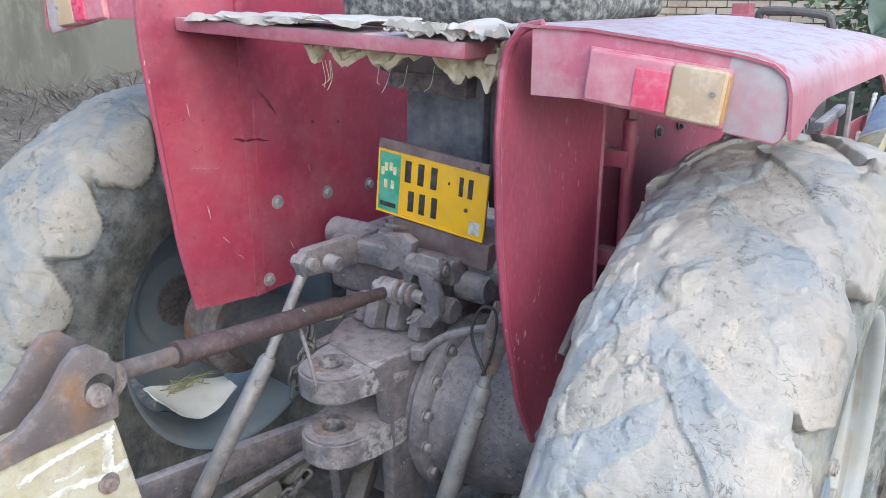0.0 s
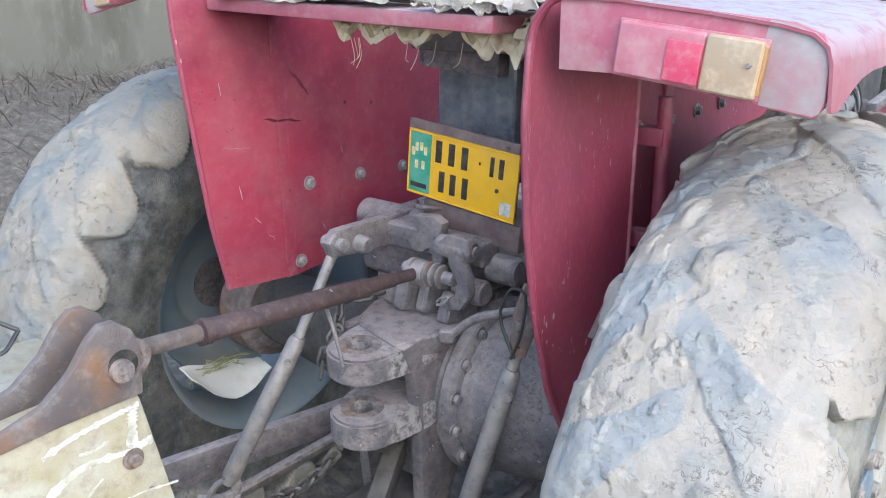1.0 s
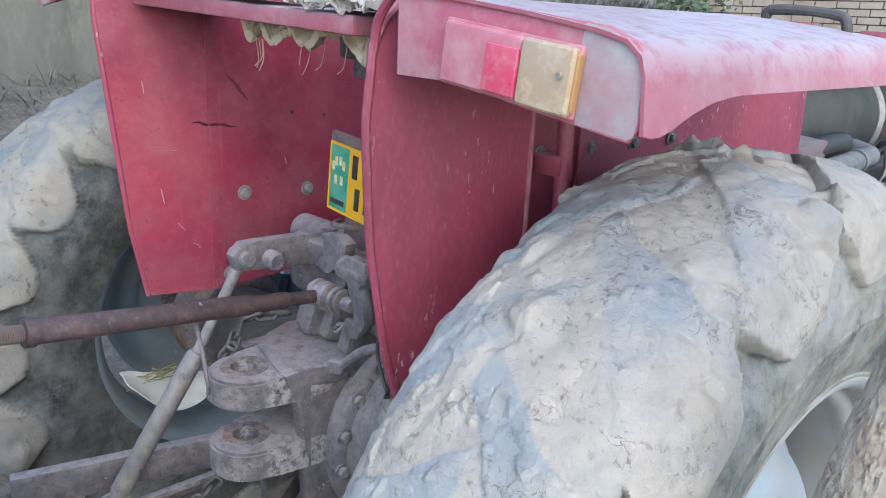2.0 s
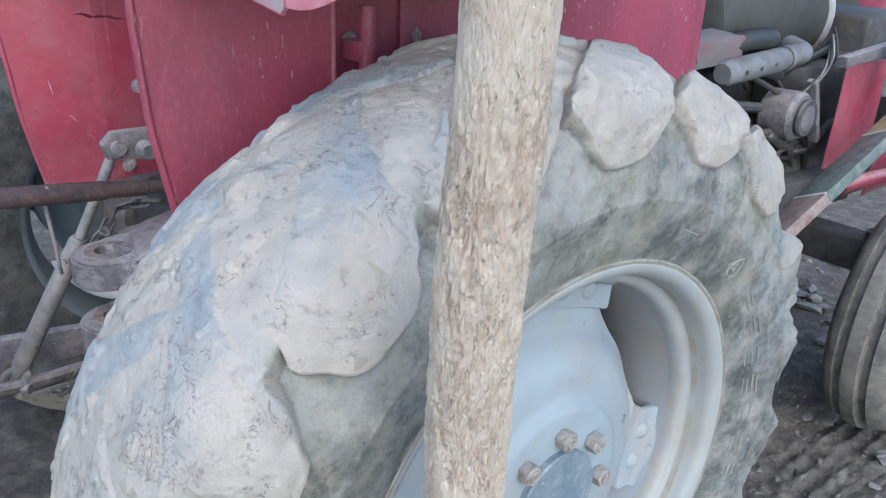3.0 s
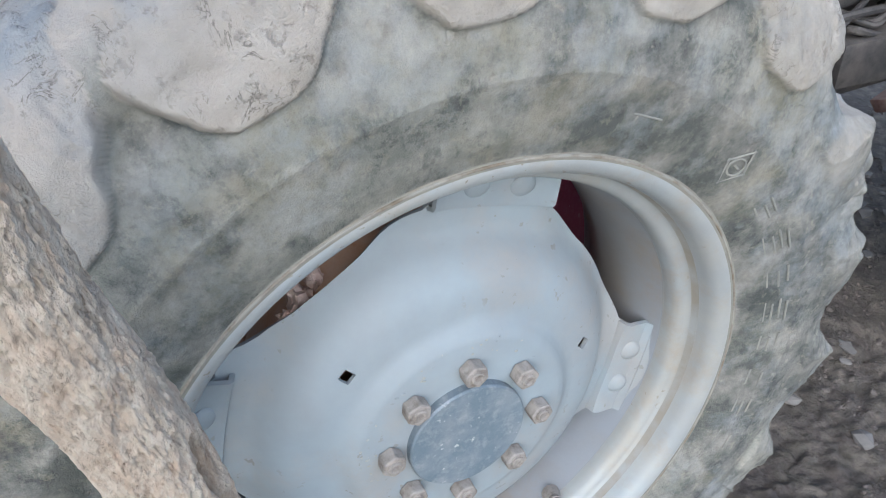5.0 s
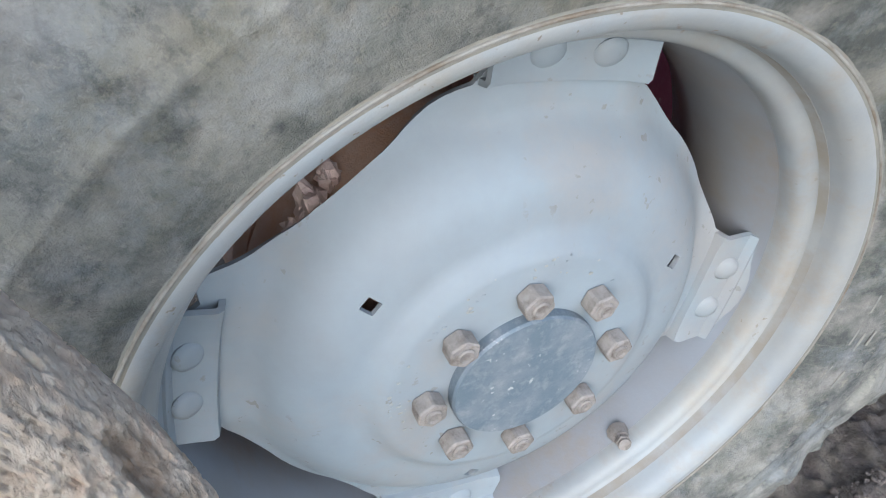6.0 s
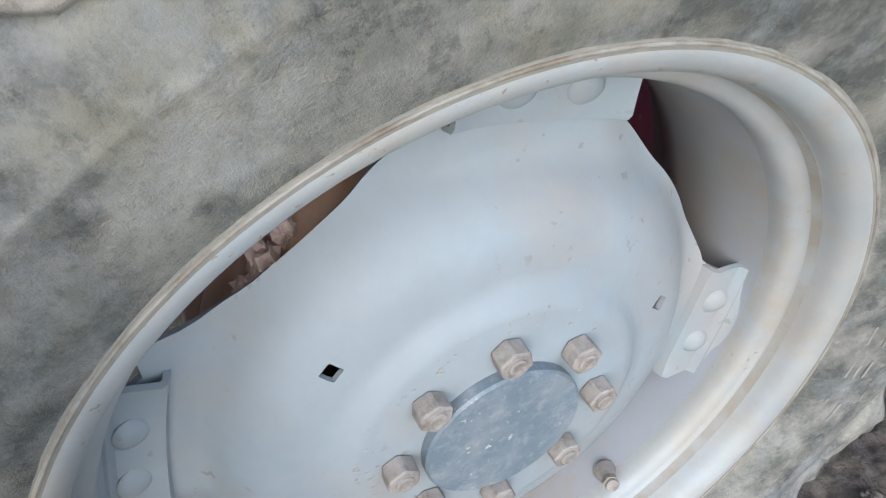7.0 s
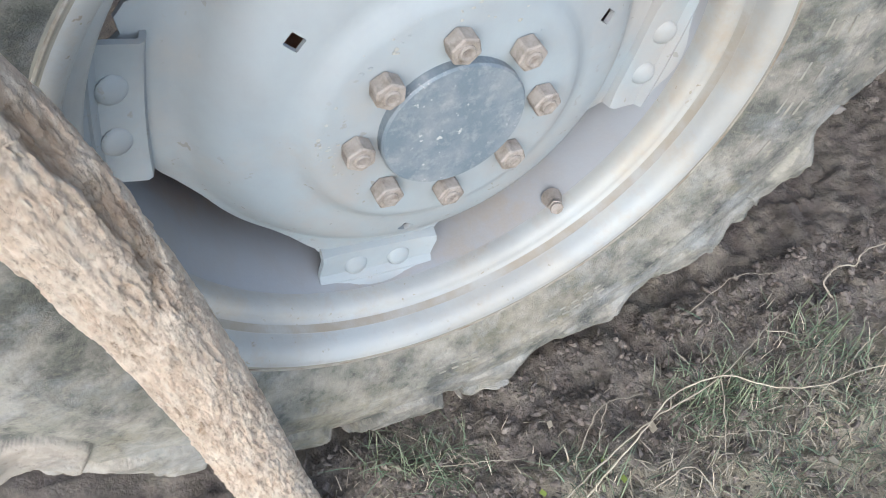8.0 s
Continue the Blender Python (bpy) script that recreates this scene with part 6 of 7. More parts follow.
front_wheel(0.55, 1.70, 0.385, 3, "front wheel with pale rim and ribbed dusty tyre")
front_wheel(-0.75, 1.70, 0.385, 0, "front wheel with pale rim and ribbed dusty tyre")

# white scrap with straw lying in the far rim
SCRAP = thing("plastic_scrap", (-0.80, -0.08, 0.33), "white plastic scrap with straw lying in the wheel rim", "scrap")
bm = bmesh.new()
rows = []
for i in range(13):
    u = i / 12
    row = []
    for j in range(7):
        v = j / 6
        row.append(bm.verts.new((-0.875 + 0.06 * v, -0.30 + 0.25 * u, 0.525 - 0.065 * u - (0.015 + 0.075 * math.sin(math.pi * u)) * v + 0.006 * noise.noise(Vector((u * 5, v * 5, 0))))))
    rows.append(row)
for a, b in zip(rows, rows[1:]):
    for j in range(6):
        bm.faces.new((a[j], b[j], b[j + 1], a[j + 1]))
bmesh.ops.recalc_face_normals(bm, faces=bm.faces[:])
thicken(bm, 0.004)
part("sheet", bm, M_BAG, SCRAP, "creased white plastic sheet")
bms = None
for k in range(40):
    p = Vector((RNG.uniform(-0.875, -0.84), RNG.uniform(-0.27, -0.12), 0.487 + 0.02 * RNG.random()))
    q = p + Vector((RNG.uniform(-0.03, 0.03), RNG.uniform(-0.06, 0.06), RNG.uniform(-0.004, 0.012)))
    b = tube([p, q], 0.0016, 4)
    bms = join(bms, b) if bms else b
part("straw", bms, M_HAY, SCRAP, "pale green and yellow straw")["kind"] = "stuff"

# ---- implement on the top link ----
IMP = thing("implement", (-0.10, -1.05, 0), "cream-yellow painted implement frame with rusty top link cheeks", "farm implement")
def cheek(x, parent):
    out = [(-0.834, 0.957), (-0.829, 1.025), (-0.838, 1.052), (-0.858, 1.069), (-0.878, 1.070), (-0.897, 1.055), (-0.925, 1.020), (-0.965, 0.990), (-1.02, 0.975), (-1.08, 0.965), (-1.08, 0.95), (-0.95, 0.957)]
    return part("cheek_plate", prism(out, 0.016, Matrix.Translation((x, 0, 0)) @ AXLE, 0.004), M_RUST, parent, "rusty cut steel cheek plate")
cheek(-0.072, IMP)
cheek(-0.150, IMP)
part("pin_hole", lathe([(0.0, 0.021), (0.002, 0.021)], (-0.0572, -0.857, 1.008), 20), M_BLACK, IMP, "worn oversize pin hole")
part("link_pin", join(tube([(-0.17, -0.862, 1.003), (-0.046, -0.862, 1.003)], 0.0155, 16)), M_RUST, IMP, "rusty link pin")
part("pin_ring", tube(curve([(-0.175, -0.93, 1.05), (-0.20, -0.955, 1.065), (-0.19, -0.98, 1.05), (-0.165, -0.96, 1.03), (-0.175, -0.93, 1.05)], 4), 0.003, 6), M_WIRE, IMP, "wire pin ring")
part("mast", prism([(-0.838, 0.956), (-0.775, 0.60), (-0.76, 0.40), (-1.16, 0.40), (-1.12, 0.80), (-1.03, 0.955), (-0.95, 0.958)], 0.30, Matrix.Translation((-0.36, 0, 0)) @ AXLE, 0.008), M_CREAM, IMP, "chipped cream-yellow painted steel mast")
def stroke(points, half, seed):
    """A ragged flat brush mark on the mast's side."""
    path = curve([(0, y, z) for y, z in points], 9)
    up, lo = [], []
    for k, p in enumerate(path):
        q = path[min(k + 1, len(path) - 1)] - path[max(k - 1, 0)]
        n = Vector((0, -q.z, q.y)).normalized()
        w = half * (0.75 + 0.9 * noise.noise(Vector((k * 0.9, seed, 0))))
        up.append((p.y + n.y * w, p.z + n.z * w))
        lo.append((p.y - n.y * w * 0.9, p.z - n.z * w * 0.9))
    return prism(up + lo[::-1], 0.0016, Matrix.Translation((-0.0605, 0, 0)) @ AXLE, 0)


for k, (pts, r) in enumerate((([(-0.842, 0.944), (-0.88, 0.941), (-0.93, 0.936), (-0.975, 0.925)], 0.005), ([(-0.852, 0.940), (-0.855, 0.92), (-0.860, 0.885)], 0.008), ([(-0.83, 0.885), (-0.868, 0.882), (-0.93, 0.888), (-0.985, 0.865)], 0.006), ([(-0.80, 0.80), (-0.87, 0.812), (-0.95, 0.80)], 0.002), ([(-0.89, 0.91), (-0.91, 0.905), (-0.93, 0.908)], 0.003), ([(-0.905, 0.86), (-0.93, 0.84), (-0.96, 0.79)], 0.0025))):
    part("paint_stroke", stroke(pts, r, k * 3.7), M_WHITE, IMP, "white brushed paint line")
part("mast_bolt", hexbolt((-0.06, -0.861, 0.868), (1, 0, 0), 0.018, 0.012), M_RUST, IMP)
part("frame_bar", box((1.3, 0.09, 0.09), (-0.2, -0.98, 0.42), bev=0.008), M_CREAM, IMP, "chipped cream-yellow steel beam")
part("frame_leg", join(box((0.06, 0.06, 0.42), (-0.75, -0.98, 0.20), bev=0.006), box((0.06, 0.06, 0.42), (0.35, -0.98, 0.20), bev=0.006)), M_CREAM, IMP)

# ---- leaning wooden post ----
POST_LINE = [(0.804, -0.287, -0.12), (0.810, -0.301, 0.2), (0.815, -0.308, 0.6), (0.828, -0.331, 0.9), (0.878, -0.375, 1.15), (0.921, -0.402, 1.4), (0.930, -0.432, 1.7), (0.935, -0.465, 2.1), (0.94, -0.50, 2.6)]
def wooden_post():
    path = curve(POST_LINE, 165)
    n, sides = len(path), 180
    pts = []
    for p in path:
        r = float(np.interp(p.z, [0, 0.2, 0.6, 0.9, 1.2, 1.5, 2.6], [0.042, 0.040, 0.0385, 0.0385, 0.0350, 0.0315, 0.028]))
        for j in range(sides):
            a = 2 * math.pi * j / sides
            pts.append((p.x + r * math.cos(a), p.y + r * math.sin(a), p.z, r, math.cos(a), math.sin(a)))
    P = np.array(pts)
    q = np.stack([P[:, 4] * 0.036, P[:, 5] * 0.036, P[:, 2] * 0.42], -1)
    low = np.clip(step(1.42, 1.16, P[:, 2]) + 0.5 * fbm(q + 2.0, 22.0, 3), 0.06, 1)
    warp = np.stack([q[:, 0], q[:, 1], q[:, 2] * 0.75], -1) + 0.0012 * np.stack([fbm(q + 7, 90.0, 2), fbm(q + 13, 90.0, 2), fbm(q + 17, 90.0, 2)], -1)
    flake = fbm(warp, 210.0, 4)
    scale2 = fbm(np.stack([warp[:, 0] * 1.6, warp[:, 1] * 1.6, warp[:, 2] * 0.8], -1) + 3.0, 330.0, 3)
    pit = np.clip((flake - 0.30) / 0.12, 0, 1) * low
    h = 0.0016 * fbm(q, 9.0, 2) + (0.0006 + 0.0010 * low) * fbm(q + 11, 75.0, 4) - 0.0021 * pit + 0.0015 * np.clip((scale2 - 0.1) / 0.07, 0, 1) * low + 0.0005 * fbm(warp, 620.0, 2)
    deep = np.clip(fbm(warp + 31, 95.0, 4) - 0.55, 0, 1) * low
    h = h - 0.0025 * deep
    scar = np.exp(-((P[:, 2] - 1.24) / 0.06) ** 2 - ((np.arctan2(P[:, 5], P[:, 4]) + 0.5) / 0.45) ** 2)
    h = h - 0.0030 * scar * (1 + 0.5 * fbm(q, 90.0, 2))
    # broken strip of bark above a ragged hollow, and smoother wood below it
    around = np.arctan2(P[:, 5], P[:, 4])
    sway = fbm(np.stack([P[:, 2] * 0, P[:, 2] * 0, P[:, 2]], -1), 14.0, 3)
    strip = np.exp(-((P[:, 2] - 0.85) / 0.115) ** 6 - ((around - 0.95 - 0.15 * sway) / 0.40) ** 4)
    strip = np.clip(2.0 * strip + 0.9 * fbm(q + 5, 70.0, 4) - 0.85, 0, 1)
    crevice = np.exp(-((around - 0.80 - 0.25 * sway) / 0.09) ** 2) + np.exp(-((around - 1.20 + 0.2 * sway) / 0.08) ** 2)
    h = h - strip * (0.0030 + 0.0050 * np.clip(crevice, 0, 1))
    brown = np.clip(0.30 * pit + 0.8 * deep + 0.45 * scar + strip * (0.85 + 0.5 * crevice) + 0.10 * (low - 0.5), 0, 1) - 0.16
    X, Y = P[:, 0] + P[:, 4] * h, P[:, 1] + P[:, 5] * h
    idx = np.arange(n * sides).reshape(n, sides)
    nx_ = np.roll(idx, -1, axis=1)
    faces = np.stack([idx[:-1], nx_[:-1], nx_[1:], idx[1:]], -1).reshape(-1, 4).tolist()
    faces += [idx[0][::-1].tolist(), idx[-1].tolist()]
    ob = part_mesh("wooden_post", np.stack([X, Y, P[:, 2]], -1).tolist(), faces, M_BARK, angle=70, attr=brown)
    tagged(ob, "leaning pale wooden pole with flaking bark beside the tyre", "wooden pole")


wooden_post()

# ---- soil crumbs, rubble, grass and stalks ----
def lumps(name, count, area, sizes, mat, label, category, seed, group_top=False):
    rng = random.Random(seed)
    verts, faces = [], []
    ball = bmesh.new()
    bmesh.ops.create_icosphere(ball, subdivisions=1, radius=1.0)
    base = [v.co.copy() for v in ball.verts]
    tri = [tuple(v.index for v in f.verts) for f in ball.faces]
    ball.free()
    spots = np.array([area(rng) for _ in range(count)])
    for (x, y), z in zip(spots.tolist(), ground_height(spots[:, 0], spots[:, 1]).tolist()):
        s = sizes(rng)
        turn = Euler((rng.random() * 6, rng.random() * 6, rng.random() * 6)).to_matrix()
        k = len(verts)
        for b in base:
            v = turn @ (Vector((b.x, b.y * 0.75, b.z * 0.5)) * rng.uniform(0.4, 1.4))
            verts.append((x + v.x * s, y + v.y * s, z + v.z * s * 0.8 + s * 0.1))
        faces += [tuple(k + i for i in f) for f in tri]
    return tagged(part_mesh(name, verts, faces, mat, angle=70), label, category, kind="stuff")


lumps("soil_crumbs", 26000, lambda r: (r.uniform(0.70, 1.3), r.uniform(-0.35, 1.1)), lambda r: 0.0011 + 0.0100 * r.random() ** 6, M_CLOD, "small crumbs of dry soil on the ground", "soil", 3)
lumps("soil_crumbs", 9000, lambda r: (r.uniform(-0.6, 1.6), r.uniform(1.0, 3.2)), lambda r: 0.003 + 0.011 * r.random() ** 4, M_CLOD, "small crumbs of dry soil on the ground", "soil", 4)
rr = random.Random(12)
for k in range(110):
    x, y = (rr.uniform(-0.3, 0.35), rr.uniform(1.5, 2.9)) if k < 60 else (rr.uniform(0.35, 0.9), rr.uniform(0.95, 2.2)) if k > 77 else (rr.uniform(0.62, 1.0), rr.uniform(1.45, 2.1))
    s = rr.uniform(0.012, 0.045) if k < 60 else rr.uniform(0.010, 0.030)
    bm = bmesh.new()
    bmesh.ops.create_icosphere(bm, subdivisions=1, radius=s)
    bmesh.ops.scale(bm, vec=(rr.uniform(0.6, 1.4), rr.uniform(0.5, 1.1), rr.uniform(0.35, 0.8)), verts=bm.verts)
    off = Vector((rr.random() * 9, rr.random() * 9, 0))
    for v in bm.verts:
        v.co *= 1 + 0.7 * noise.noise(v.co * 40 + off)
        v.co.z *= 0.6
    z = float(ground_height(np.array([x]), np.array([y]))[0])
    bmesh.ops.transform(bm, matrix=pose(x, y, z + s * 0.35, 0, 0, rr.uniform(0, 360)), verts=bm.verts)
    tagged(part("rubble_stone", bm, M_STONE, angle=25), "pale broken rubble stone lying on soil", "stone", "rubble by the front wheel")


def blades(name, count, area, length, width, mats, label, category, seed, lean=0.6):
    rng = random.Random(seed)
    verts, faces = [], []
    spots = np.array([area(rng) for _ in range(count)])
    for (x, y), z in zip(spots.tolist(), ground_height(spots[:, 0], spots[:, 1]).tolist()):
        L, w, a, t = length(rng), width(rng), rng.uniform(0, 6.283), rng.uniform(0.15, lean)
        dx, dy = math.cos(a), math.sin(a)
        k = len(verts)
        for j in range(5):
            s = j / 4
            out, up = L * math.sin(t) * s ** 1.5, L * math.cos(t) * s * (1 - 0.35 * s * t)
            ww = w * (1 - s) ** 0.6 + 0.0002
            verts.append((x + dx * out - dy * ww, y + dy * out + dx * ww, z + up))
            verts.append((x + dx * out + dy * ww, y + dy * out - dx * ww, z + up + ww * 0.5))
        for j in range(4):
            faces.append((k + 2 * j, k + 2 * j + 1, k + 2 * j + 3, k + 2 * j + 2))
    return tagged(part_mesh(name, verts, faces, mats, angle=80), label, category, kind="stuff")


TUFTS = [(0.86, 0.43, 0.04), (0.90, 0.40, 0.035), (0.93, 0.46, 0.04), (0.88, 0.34, 0.025), (0.77, -0.13, 0.03), (0.81, -0.06, 0.03), (1.02, 0.44, 0.05), (1.02, 0.56, 0.06), (1.08, 0.62, 0.07), (0.94, 0.60, 0.04), (0.93, 0.12, 0.04), (0.86, 0.60, 0.03), (1.08, 0.36, 0.06), (1.2, 0.5, 0.09)]
def tuft(r):
    cx, cy, sp = r.choice(TUFTS)
    return r.gauss(cx, sp), r.gauss(cy, sp)
def margin(r):
    return (0.92 + abs(r.gauss(0, 0.16)), r.uniform(0.0, 0.95))
blades("grass", 1500, tuft, lambda r: r.uniform(0.018, 0.075), lambda r: r.uniform(0.0004, 0.0009), M_GRASS, "thin green grass blades in tufts", "grass", 5, 1.3)
blades("dry_grass", 3800, lambda r: tuft(r) if r.random() < 0.25 else margin(r) if r.random() < 0.75 else (r.uniform(0.76, 1.4), r.uniform(-0.3, 0.9)), lambda r: r.uniform(0.008, 0.042), lambda r: r.uniform(0.0003, 0.0009), M_DRY, "dry straw and dead grass", "grass", 6, 1.55)
for k, (pts, r) in enumerate((
        ([(0.95, 0.02, 0.02), (0.915, 0.12, 0.035), (0.885, 0.24, 0.05), (0.875, 0.36, 0.06), (0.845, 0.45, 0.055), (0.81, 0.55, 0.035)], 0.0026),
        ([(0.94, 0.10, 0.02), (0.895, 0.22, 0.045), (0.865, 0.29, 0.055), (0.872, 0.38, 0.06), (0.92, 0.45, 0.05), (0.945, 0.52, 0.045), (0.96, 0.66, 0.04), (1.0, 0.85, 0.03)], 0.0021),
        ([(0.875, 0.375, 0.06), (0.925, 0.35, 0.045), (0.955, 0.335, 0.03), (1.03, 0.30, 0.015)], 0.0014),
        ([(0.90, 0.10, 0.01), (0.86, 0.145, 0.045), (0.835, 0.19, 0.06), (0.845, 0.26, 0.05)], 0.0018),
        ([(0.835, 0.19, 0.055), (0.865, 0.165, 0.04), (0.885, 0.155, 0.02)], 0.0012),
        ([(0.82, 0.66, 0.01), (0.79, 0.66, 0.03), (0.775, 0.70, 0.035), (0.785, 0.73, 0.03), (0.77, 0.76, 0.035), (0.78, 0.86, 0.03), (0.80, 0.98, 0.02)], 0.0026),
        ([(0.83, 0.50, 0.045), (0.85, 0.545, 0.03), (0.875, 0.55, 0.02), (0.89, 0.60, 0.02)], 0.0014),
        ([(0.97, 0.20, 0.015), (0.965, 0.26, 0.03), (1.0, 0.28, 0.025), (1.06, 0.27, 0.01)], 0.0017),
        ([(0.90, 0.70, 0.02), (0.92, 0.62, 0.03), (0.95, 0.58, 0.02)], 0.0013),
        ([(0.985, 0.44, 0.01), (0.965, 0.40, 0.03), (0.955, 0.36, 0.03), (0.93, 0.31, 0.015)], 0.0011),
        ([(0.80, -0.09, 0.01), (0.83, -0.02, 0.03), (0.85, 0.05, 0.02)], 0.0012),
        ([(0.74, 0.42, 0.02), (0.72, 0.52, 0.035), (0.74, 0.60, 0.02)], 0.0012))):
    way = curve(pts, 7)
    way = [p + Vector((noise.noise(p * 60), noise.noise(p * 60 + Vector((5, 0, 0))), noise.noise(p * 60 + Vector((0, 9, 0))))) * 0.004 for p in way]
    tagged(part("dry_stalk", tube(way, [r * (0.72 - 0.40 * i / len(way)) for i in range(len(way))], 7, 0.22), M_DRY), "pale dry twisted plant stalk on the soil", "plant stalk", "dry stalks by the tyre")
rr = random.Random(44)
for k in range(16):
    x, y = rr.uniform(0.74, 1.1), rr.uniform(-0.15, 0.85)
    z = float(ground_height(np.array([x]), np.array([y]))[0])
    L = rr.uniform(0.008, 0.018)
    leaf = panel((x, y, z + 0.006), (L, rr.uniform(-0.3, 0.3) * L, 0.2 * L), (rr.uniform(-0.2, 0.2) * L, L * 0.7, rr.uniform(-0.2, 0.4) * L), 4, 3, 0.0006, 0.004, k * 1.3)
    tagged(part("dead_leaf", leaf, M_DRY if k % 3 else M_CLOD), "small curled dead leaf on the soil", "leaf", "dead leaves by the tyre")
for k, (x, y) in enumerate(((0.895, 0.155), (0.935, 0.165), (0.90, 0.045), (0.915, 0.03), (0.955, 0.60))):
    z = float(ground_height(np.array([x]), np.array([y]))[0])
    leaf = panel((x, y, z + 0.004), (0.010, 0.004 * (k % 3 - 1), 0.005), (-0.003, 0.007, 0.003), 4, 3, 0.0006, 0.002, k * 2.1)
    tagged(part("fresh_leaf", leaf, M_SPROUT), "small yellow-green fresh leaf on the soil", "leaf", "fresh leaves by the tyre")

# ---- surroundings: mud wall with brush, brick wall, bushes ----
tagged(part("wall_west", box((0.35, 30, 3.2), (-6.2, 6, 1.5), (0, 0, -4), bev=0.03), M_MUDWALL), "grey weathered mud plaster wall", "wall", kind="structure")
def brush():
    rng = random.Random(21)
    verts, faces = [], []
    spots = np.array([(rng.uniform(-5.9, -2.6), rng.uniform(-1.0, 9.0)) for _ in range(12000)])
    for (x, y), z in zip(spots.tolist(), ground_height(spots[:, 0], spots[:, 1]).tolist()):
        L, w, a, e = rng.uniform(0.08, 0.40), rng.uniform(0.0012, 0.0045), rng.uniform(0, 6.283), rng.uniform(0.0, 0.8)
        d = Vector((math.cos(a) * math.cos(e), math.sin(a) * math.cos(e), math.sin(e))) * L
        s = Vector((-math.sin(a), math.cos(a), 0.3)) * w
        p = Vector((x, y, z - 0.01))
        k = len(verts)
        b = p + d * 0.5 + Vector((0, 0, 0.03 * L))
        verts += [tuple(p - s), tuple(p + s), tuple(b + s * 0.8), tuple(b - s * 0.8), tuple(p + d)]
        faces += [(k, k + 1, k + 2, k + 3), (k + 3, k + 2, k + 4)]
    tagged(part_mesh("dry_brush", verts, faces, M_BRUSH, angle=80), "tangled dark dry brush on the bank", "brush", kind="stuff")
brush()
BW = tagged(part("wall_north", box((10, 0.3, 2.0), (0.6, 8.6, 1.0), (0, 0, 2), bev=0.01), M_MUDWALL), "pale weathered brick boundary wall", "wall", kind="structure")
def courses():
    verts, faces = [], []
    rng = random.Random(2)
    m = pose(0.6, 8.6, 1.0, 0, 0, 2)
    for row in range(12):
        for col in range(41):
            x, z = -4.9 + col * 0.235 + (0.117 if row % 2 else 0), 0.02 + row * 0.08
            c = Vector((x, -0.158 - rng.uniform(0, 0.012), z))
            k = len(verts)
            for sx in (-1, 1):
                for sy in (-1, 1):
                    for sz in (-1, 1):
                        verts.append(tuple(m @ (c + Vector((sx * 0.11, sy * 0.02, sz * 0.034)))))
            faces += [tuple(k + i for i in f) for f in ((0, 1, 3, 2), (4, 6, 7, 5), (0, 4, 5, 1), (2, 3, 7, 6), (0, 2, 6, 4), (1, 5, 7, 3))]
    ob = part_mesh("brick_courses", verts, faces, M_BRICK, BW, angle=30)
    ob["kind"] = "stuff"
courses()


def bush(at, size, count, seed, label, trunk=0.0):
    rng = random.Random(seed)
    T = thing("bush" if not trunk else "tree", at, label, "bush" if not trunk else "tree", "greenery behind the tractor")
    limbs = None
    tips = []
    for k in range(9):
        a, e = rng.uniform(0, 6.283), rng.uniform(0.5, 1.4)
        L = size * rng.uniform(0.6, 1.1)
        p0 = Vector(at) + Vector((0, 0, trunk * rng.uniform(0.5, 1)))
        p1 = p0 + Vector((math.cos(a) * math.cos(e), math.sin(a) * math.cos(e), math.sin(e))) * L
        mid = (p0 + p1) / 2 + Vector((rng.uniform(-0.1, 0.1), rng.uniform(-0.1, 0.1), 0.05)) * size
        tips += [mid, p1]
        b = tube(curve([p0, mid, p1], 4), [0.03 * size * (1 - j / 10) for j in range(9)], 6)
        limbs = join(limbs, b) if limbs else b
    if trunk:
        limbs = join(limbs, tube([Vector(at) - Vector((0, 0, 0.1)), Vector(at) + Vector((0.03, 0, trunk))], [0.07 * size, 0.045 * size], 10))
    part("trunk", limbs, M_BARK, T, "grey-brown branches")
    verts, faces = [], []
    for _ in range(count):
        c = rng.choice(tips) + Vector((rng.gauss(0, 1), rng.gauss(0, 1), rng.gauss(0, 0.8))) * size * 0.22
        u = Vector((rng.uniform(-1, 1), rng.uniform(-1, 1), rng.uniform(-0.6, 0.6))).normalized()
        v = u.orthogonal().normalized()
        L, w = rng.uniform(0.05, 0.12), rng.uniform(0.018, 0.042)
        k = len(verts)
        verts += [tuple(c), tuple(c + u * L * 0.5 + v * w), tuple(c + u * L), tuple(c + u * L * 0.5 - v * w)]
        faces.append((k, k + 1, k + 2, k + 3))
    part_mesh("crown", verts, faces, M_LEAF, T, "dusty green leaves", 80)


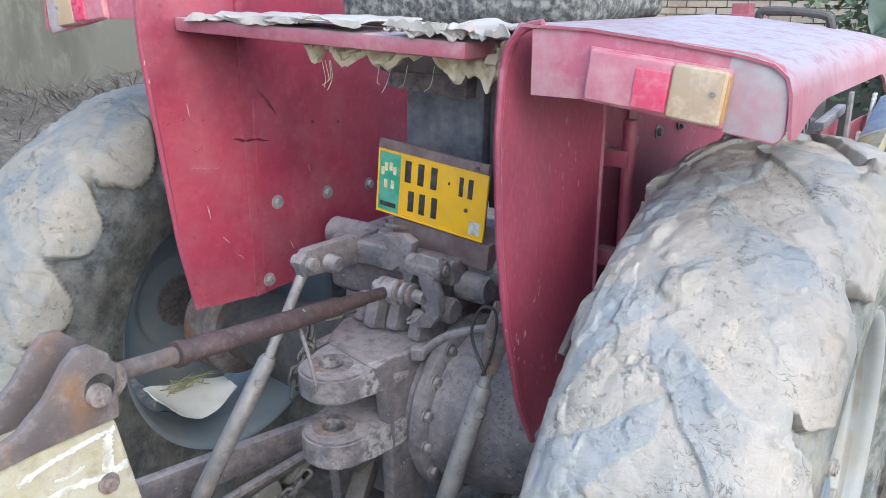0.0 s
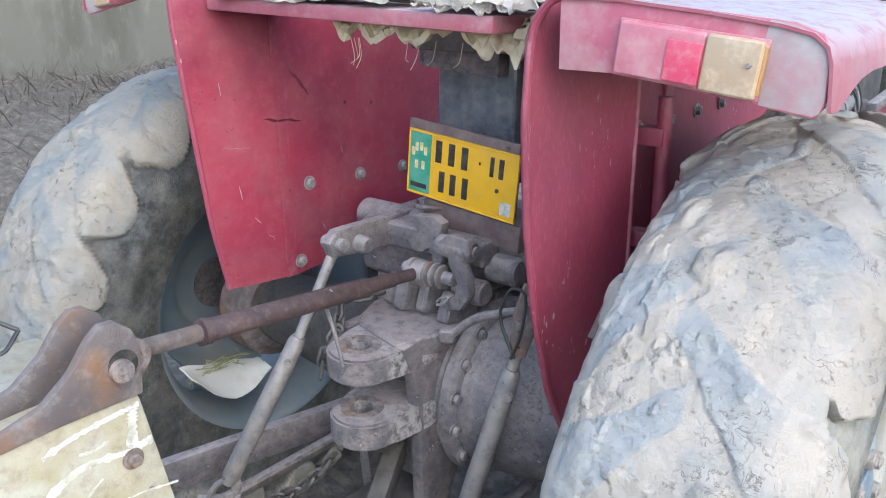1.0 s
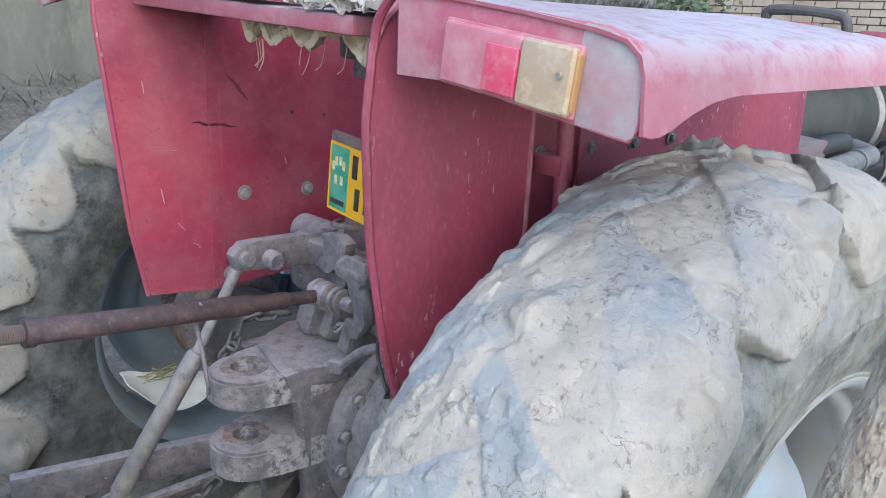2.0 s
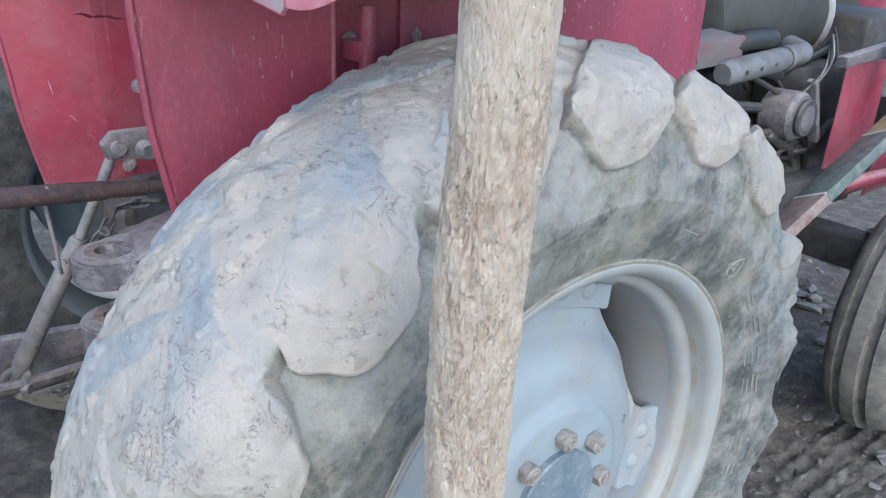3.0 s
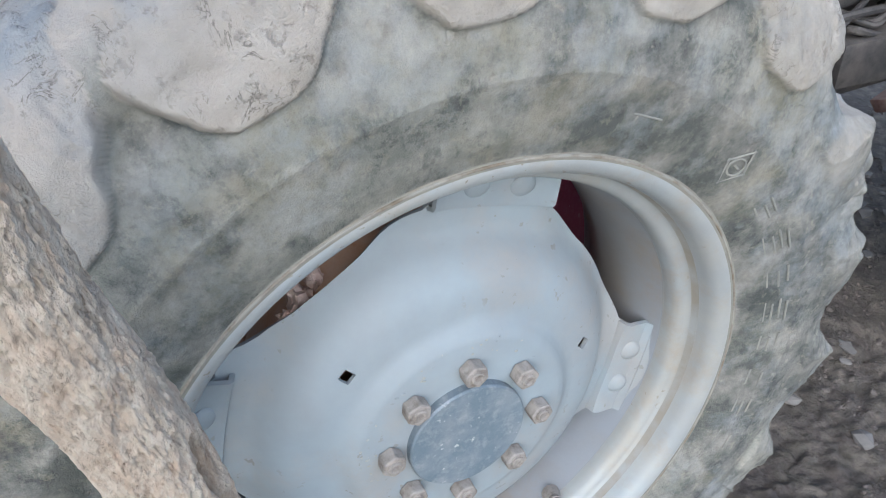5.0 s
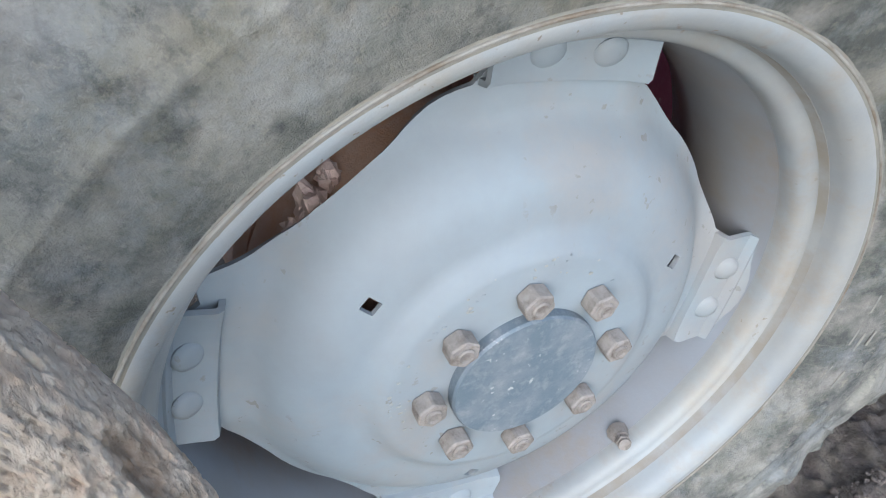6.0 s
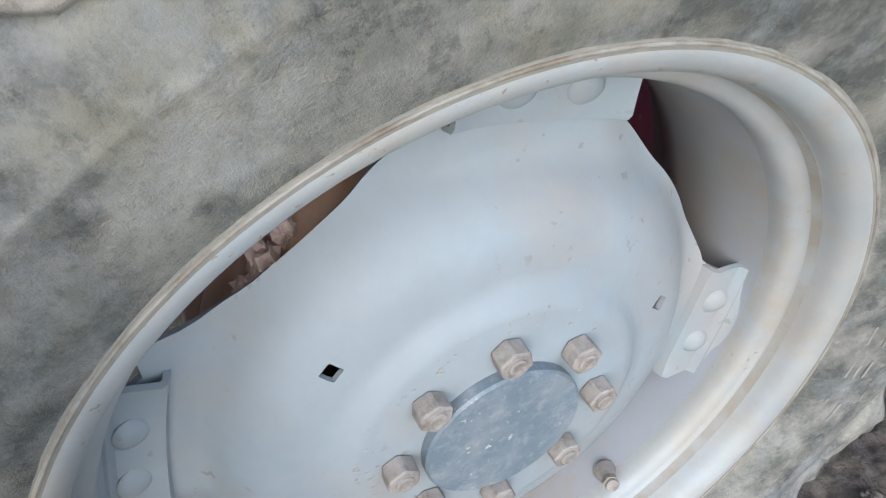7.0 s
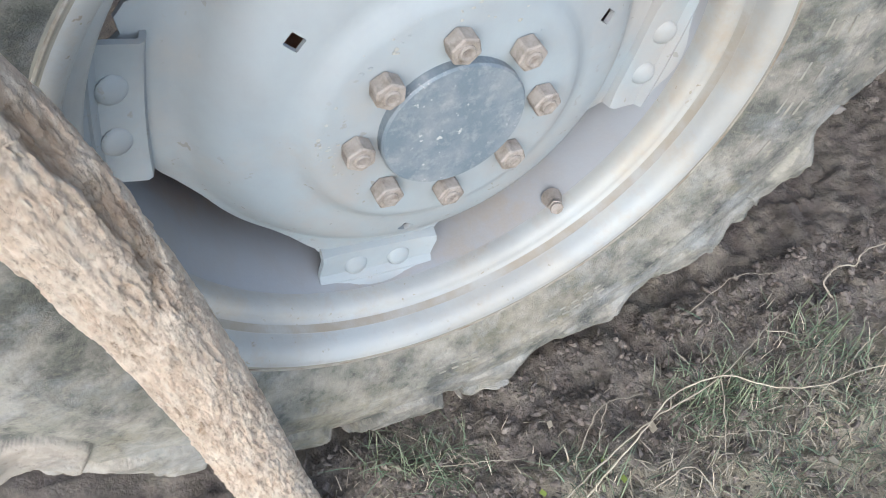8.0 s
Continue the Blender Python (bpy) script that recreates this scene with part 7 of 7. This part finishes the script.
def broad_plant(at, label):
    T = thing("broadleaf_plant", at, label, "plant")
    base = Vector(at)
    stem = [base - Vector((0, 0, 0.05)), base + Vector((-0.02, -0.05, 0.8)), base + Vector((-0.10, -0.25, 1.5)), base + Vector((-0.25, -0.55, 1.78)), base + Vector((-0.42, -0.88, 1.62))]
    part("stem", tube(curve(stem, 8), [0.016 - 0.011 * k / 32 for k in range(33)], 8), M_BARK, T, "thin woody stem")
    tips = LEAVES
    for k, (p, way, size) in enumerate(tips):
        p, way = Vector(p), Vector(way).normalized()
        side = way.cross(Vector((0.3, -0.6, 0.75))).normalized()
        bend = side.cross(way).normalized()
        bm = bmesh.new()
        rows = []
        for i in range(11):
            u = i / 10
            w = size * 0.36 * math.sin(math.pi * u ** 0.8) ** 0.75 + 0.001
            c = p + way * size * u - bend * size * 0.22 * u * u
            rows.append([bm.verts.new(c + side * w * v - bend * (0.14 * size * (1 - abs(v)) ** 1.4 + 0.03 * size * noise.noise(Vector((u * 4, v * 3, k))))) for v in (-1, -0.6, -0.2, 0, 0.2, 0.6, 1)])
        for a, b in zip(rows, rows[1:]):
            for j in range(6):
                bm.faces.new((a[j], b[j], b[j + 1], a[j + 1]))
        bmesh.ops.recalc_face_normals(bm, faces=bm.faces[:])
        thicken(bm, 0.001)
        part("leaf", bm, M_BROAD, T, "broad grey-green leaf", 80)
        near = min(curve(stem, 8), key=lambda q: (q - p).length)
        part("stalk", tube(curve([near, (near + p) / 2 + Vector((0, 0, 0.03)), p], 5), 0.0025, 6), M_BROAD, T)


tagged(part("painted_post", box((0.11, 0.11, 1.52), (-0.72, 4.0, 0.70), bev=0.008), M_RED), "short dull red painted post beyond the tractor", "post")
LEAVES = [((0.61, 0.67, 1.54), (-0.5, -0.3, -0.9), 0.14), ((0.645, 0.67, 1.47), (-0.35, -0.25, -0.9), 0.115), ((0.66, 0.70, 1.49), (-0.1, -0.2, -1), 0.12), ((0.70, 0.68, 1.45), (-0.4, -0.5, -0.9), 0.13), ((0.62, 0.74, 1.55), (-0.9, -0.1, -0.4), 0.13), ((0.68, 0.60, 1.56), (-0.4, -0.6, -0.5), 0.12), ((0.69, 1.61, 0.97), (-0.6, -0.2, -0.8), 0.13), ((0.68, 1.60, 1.04), (-0.7, -0.1, -0.6), 0.11)]
broad_plant((1.10, 1.60, 0.0), "broad-leaved grey-green plant beside the tractor's nose")
bush((1.4, 5.2, 0.0), 1.0, 5000, 31, "dusty green bush beyond the tractor", 0.5)
bush((2.5, 6.4, 0.0), 1.3, 5000, 32, "dusty green bush beyond the tractor", 0.5)
bush((0.5, 6.9, 0.0), 1.3, 5000, 33, "dusty green bush beyond the tractor", 0.6)
bush((-4.3, 7.4, 0.0), 1.3, 5000, 34, "dusty green bush beyond the tractor", 0.6)
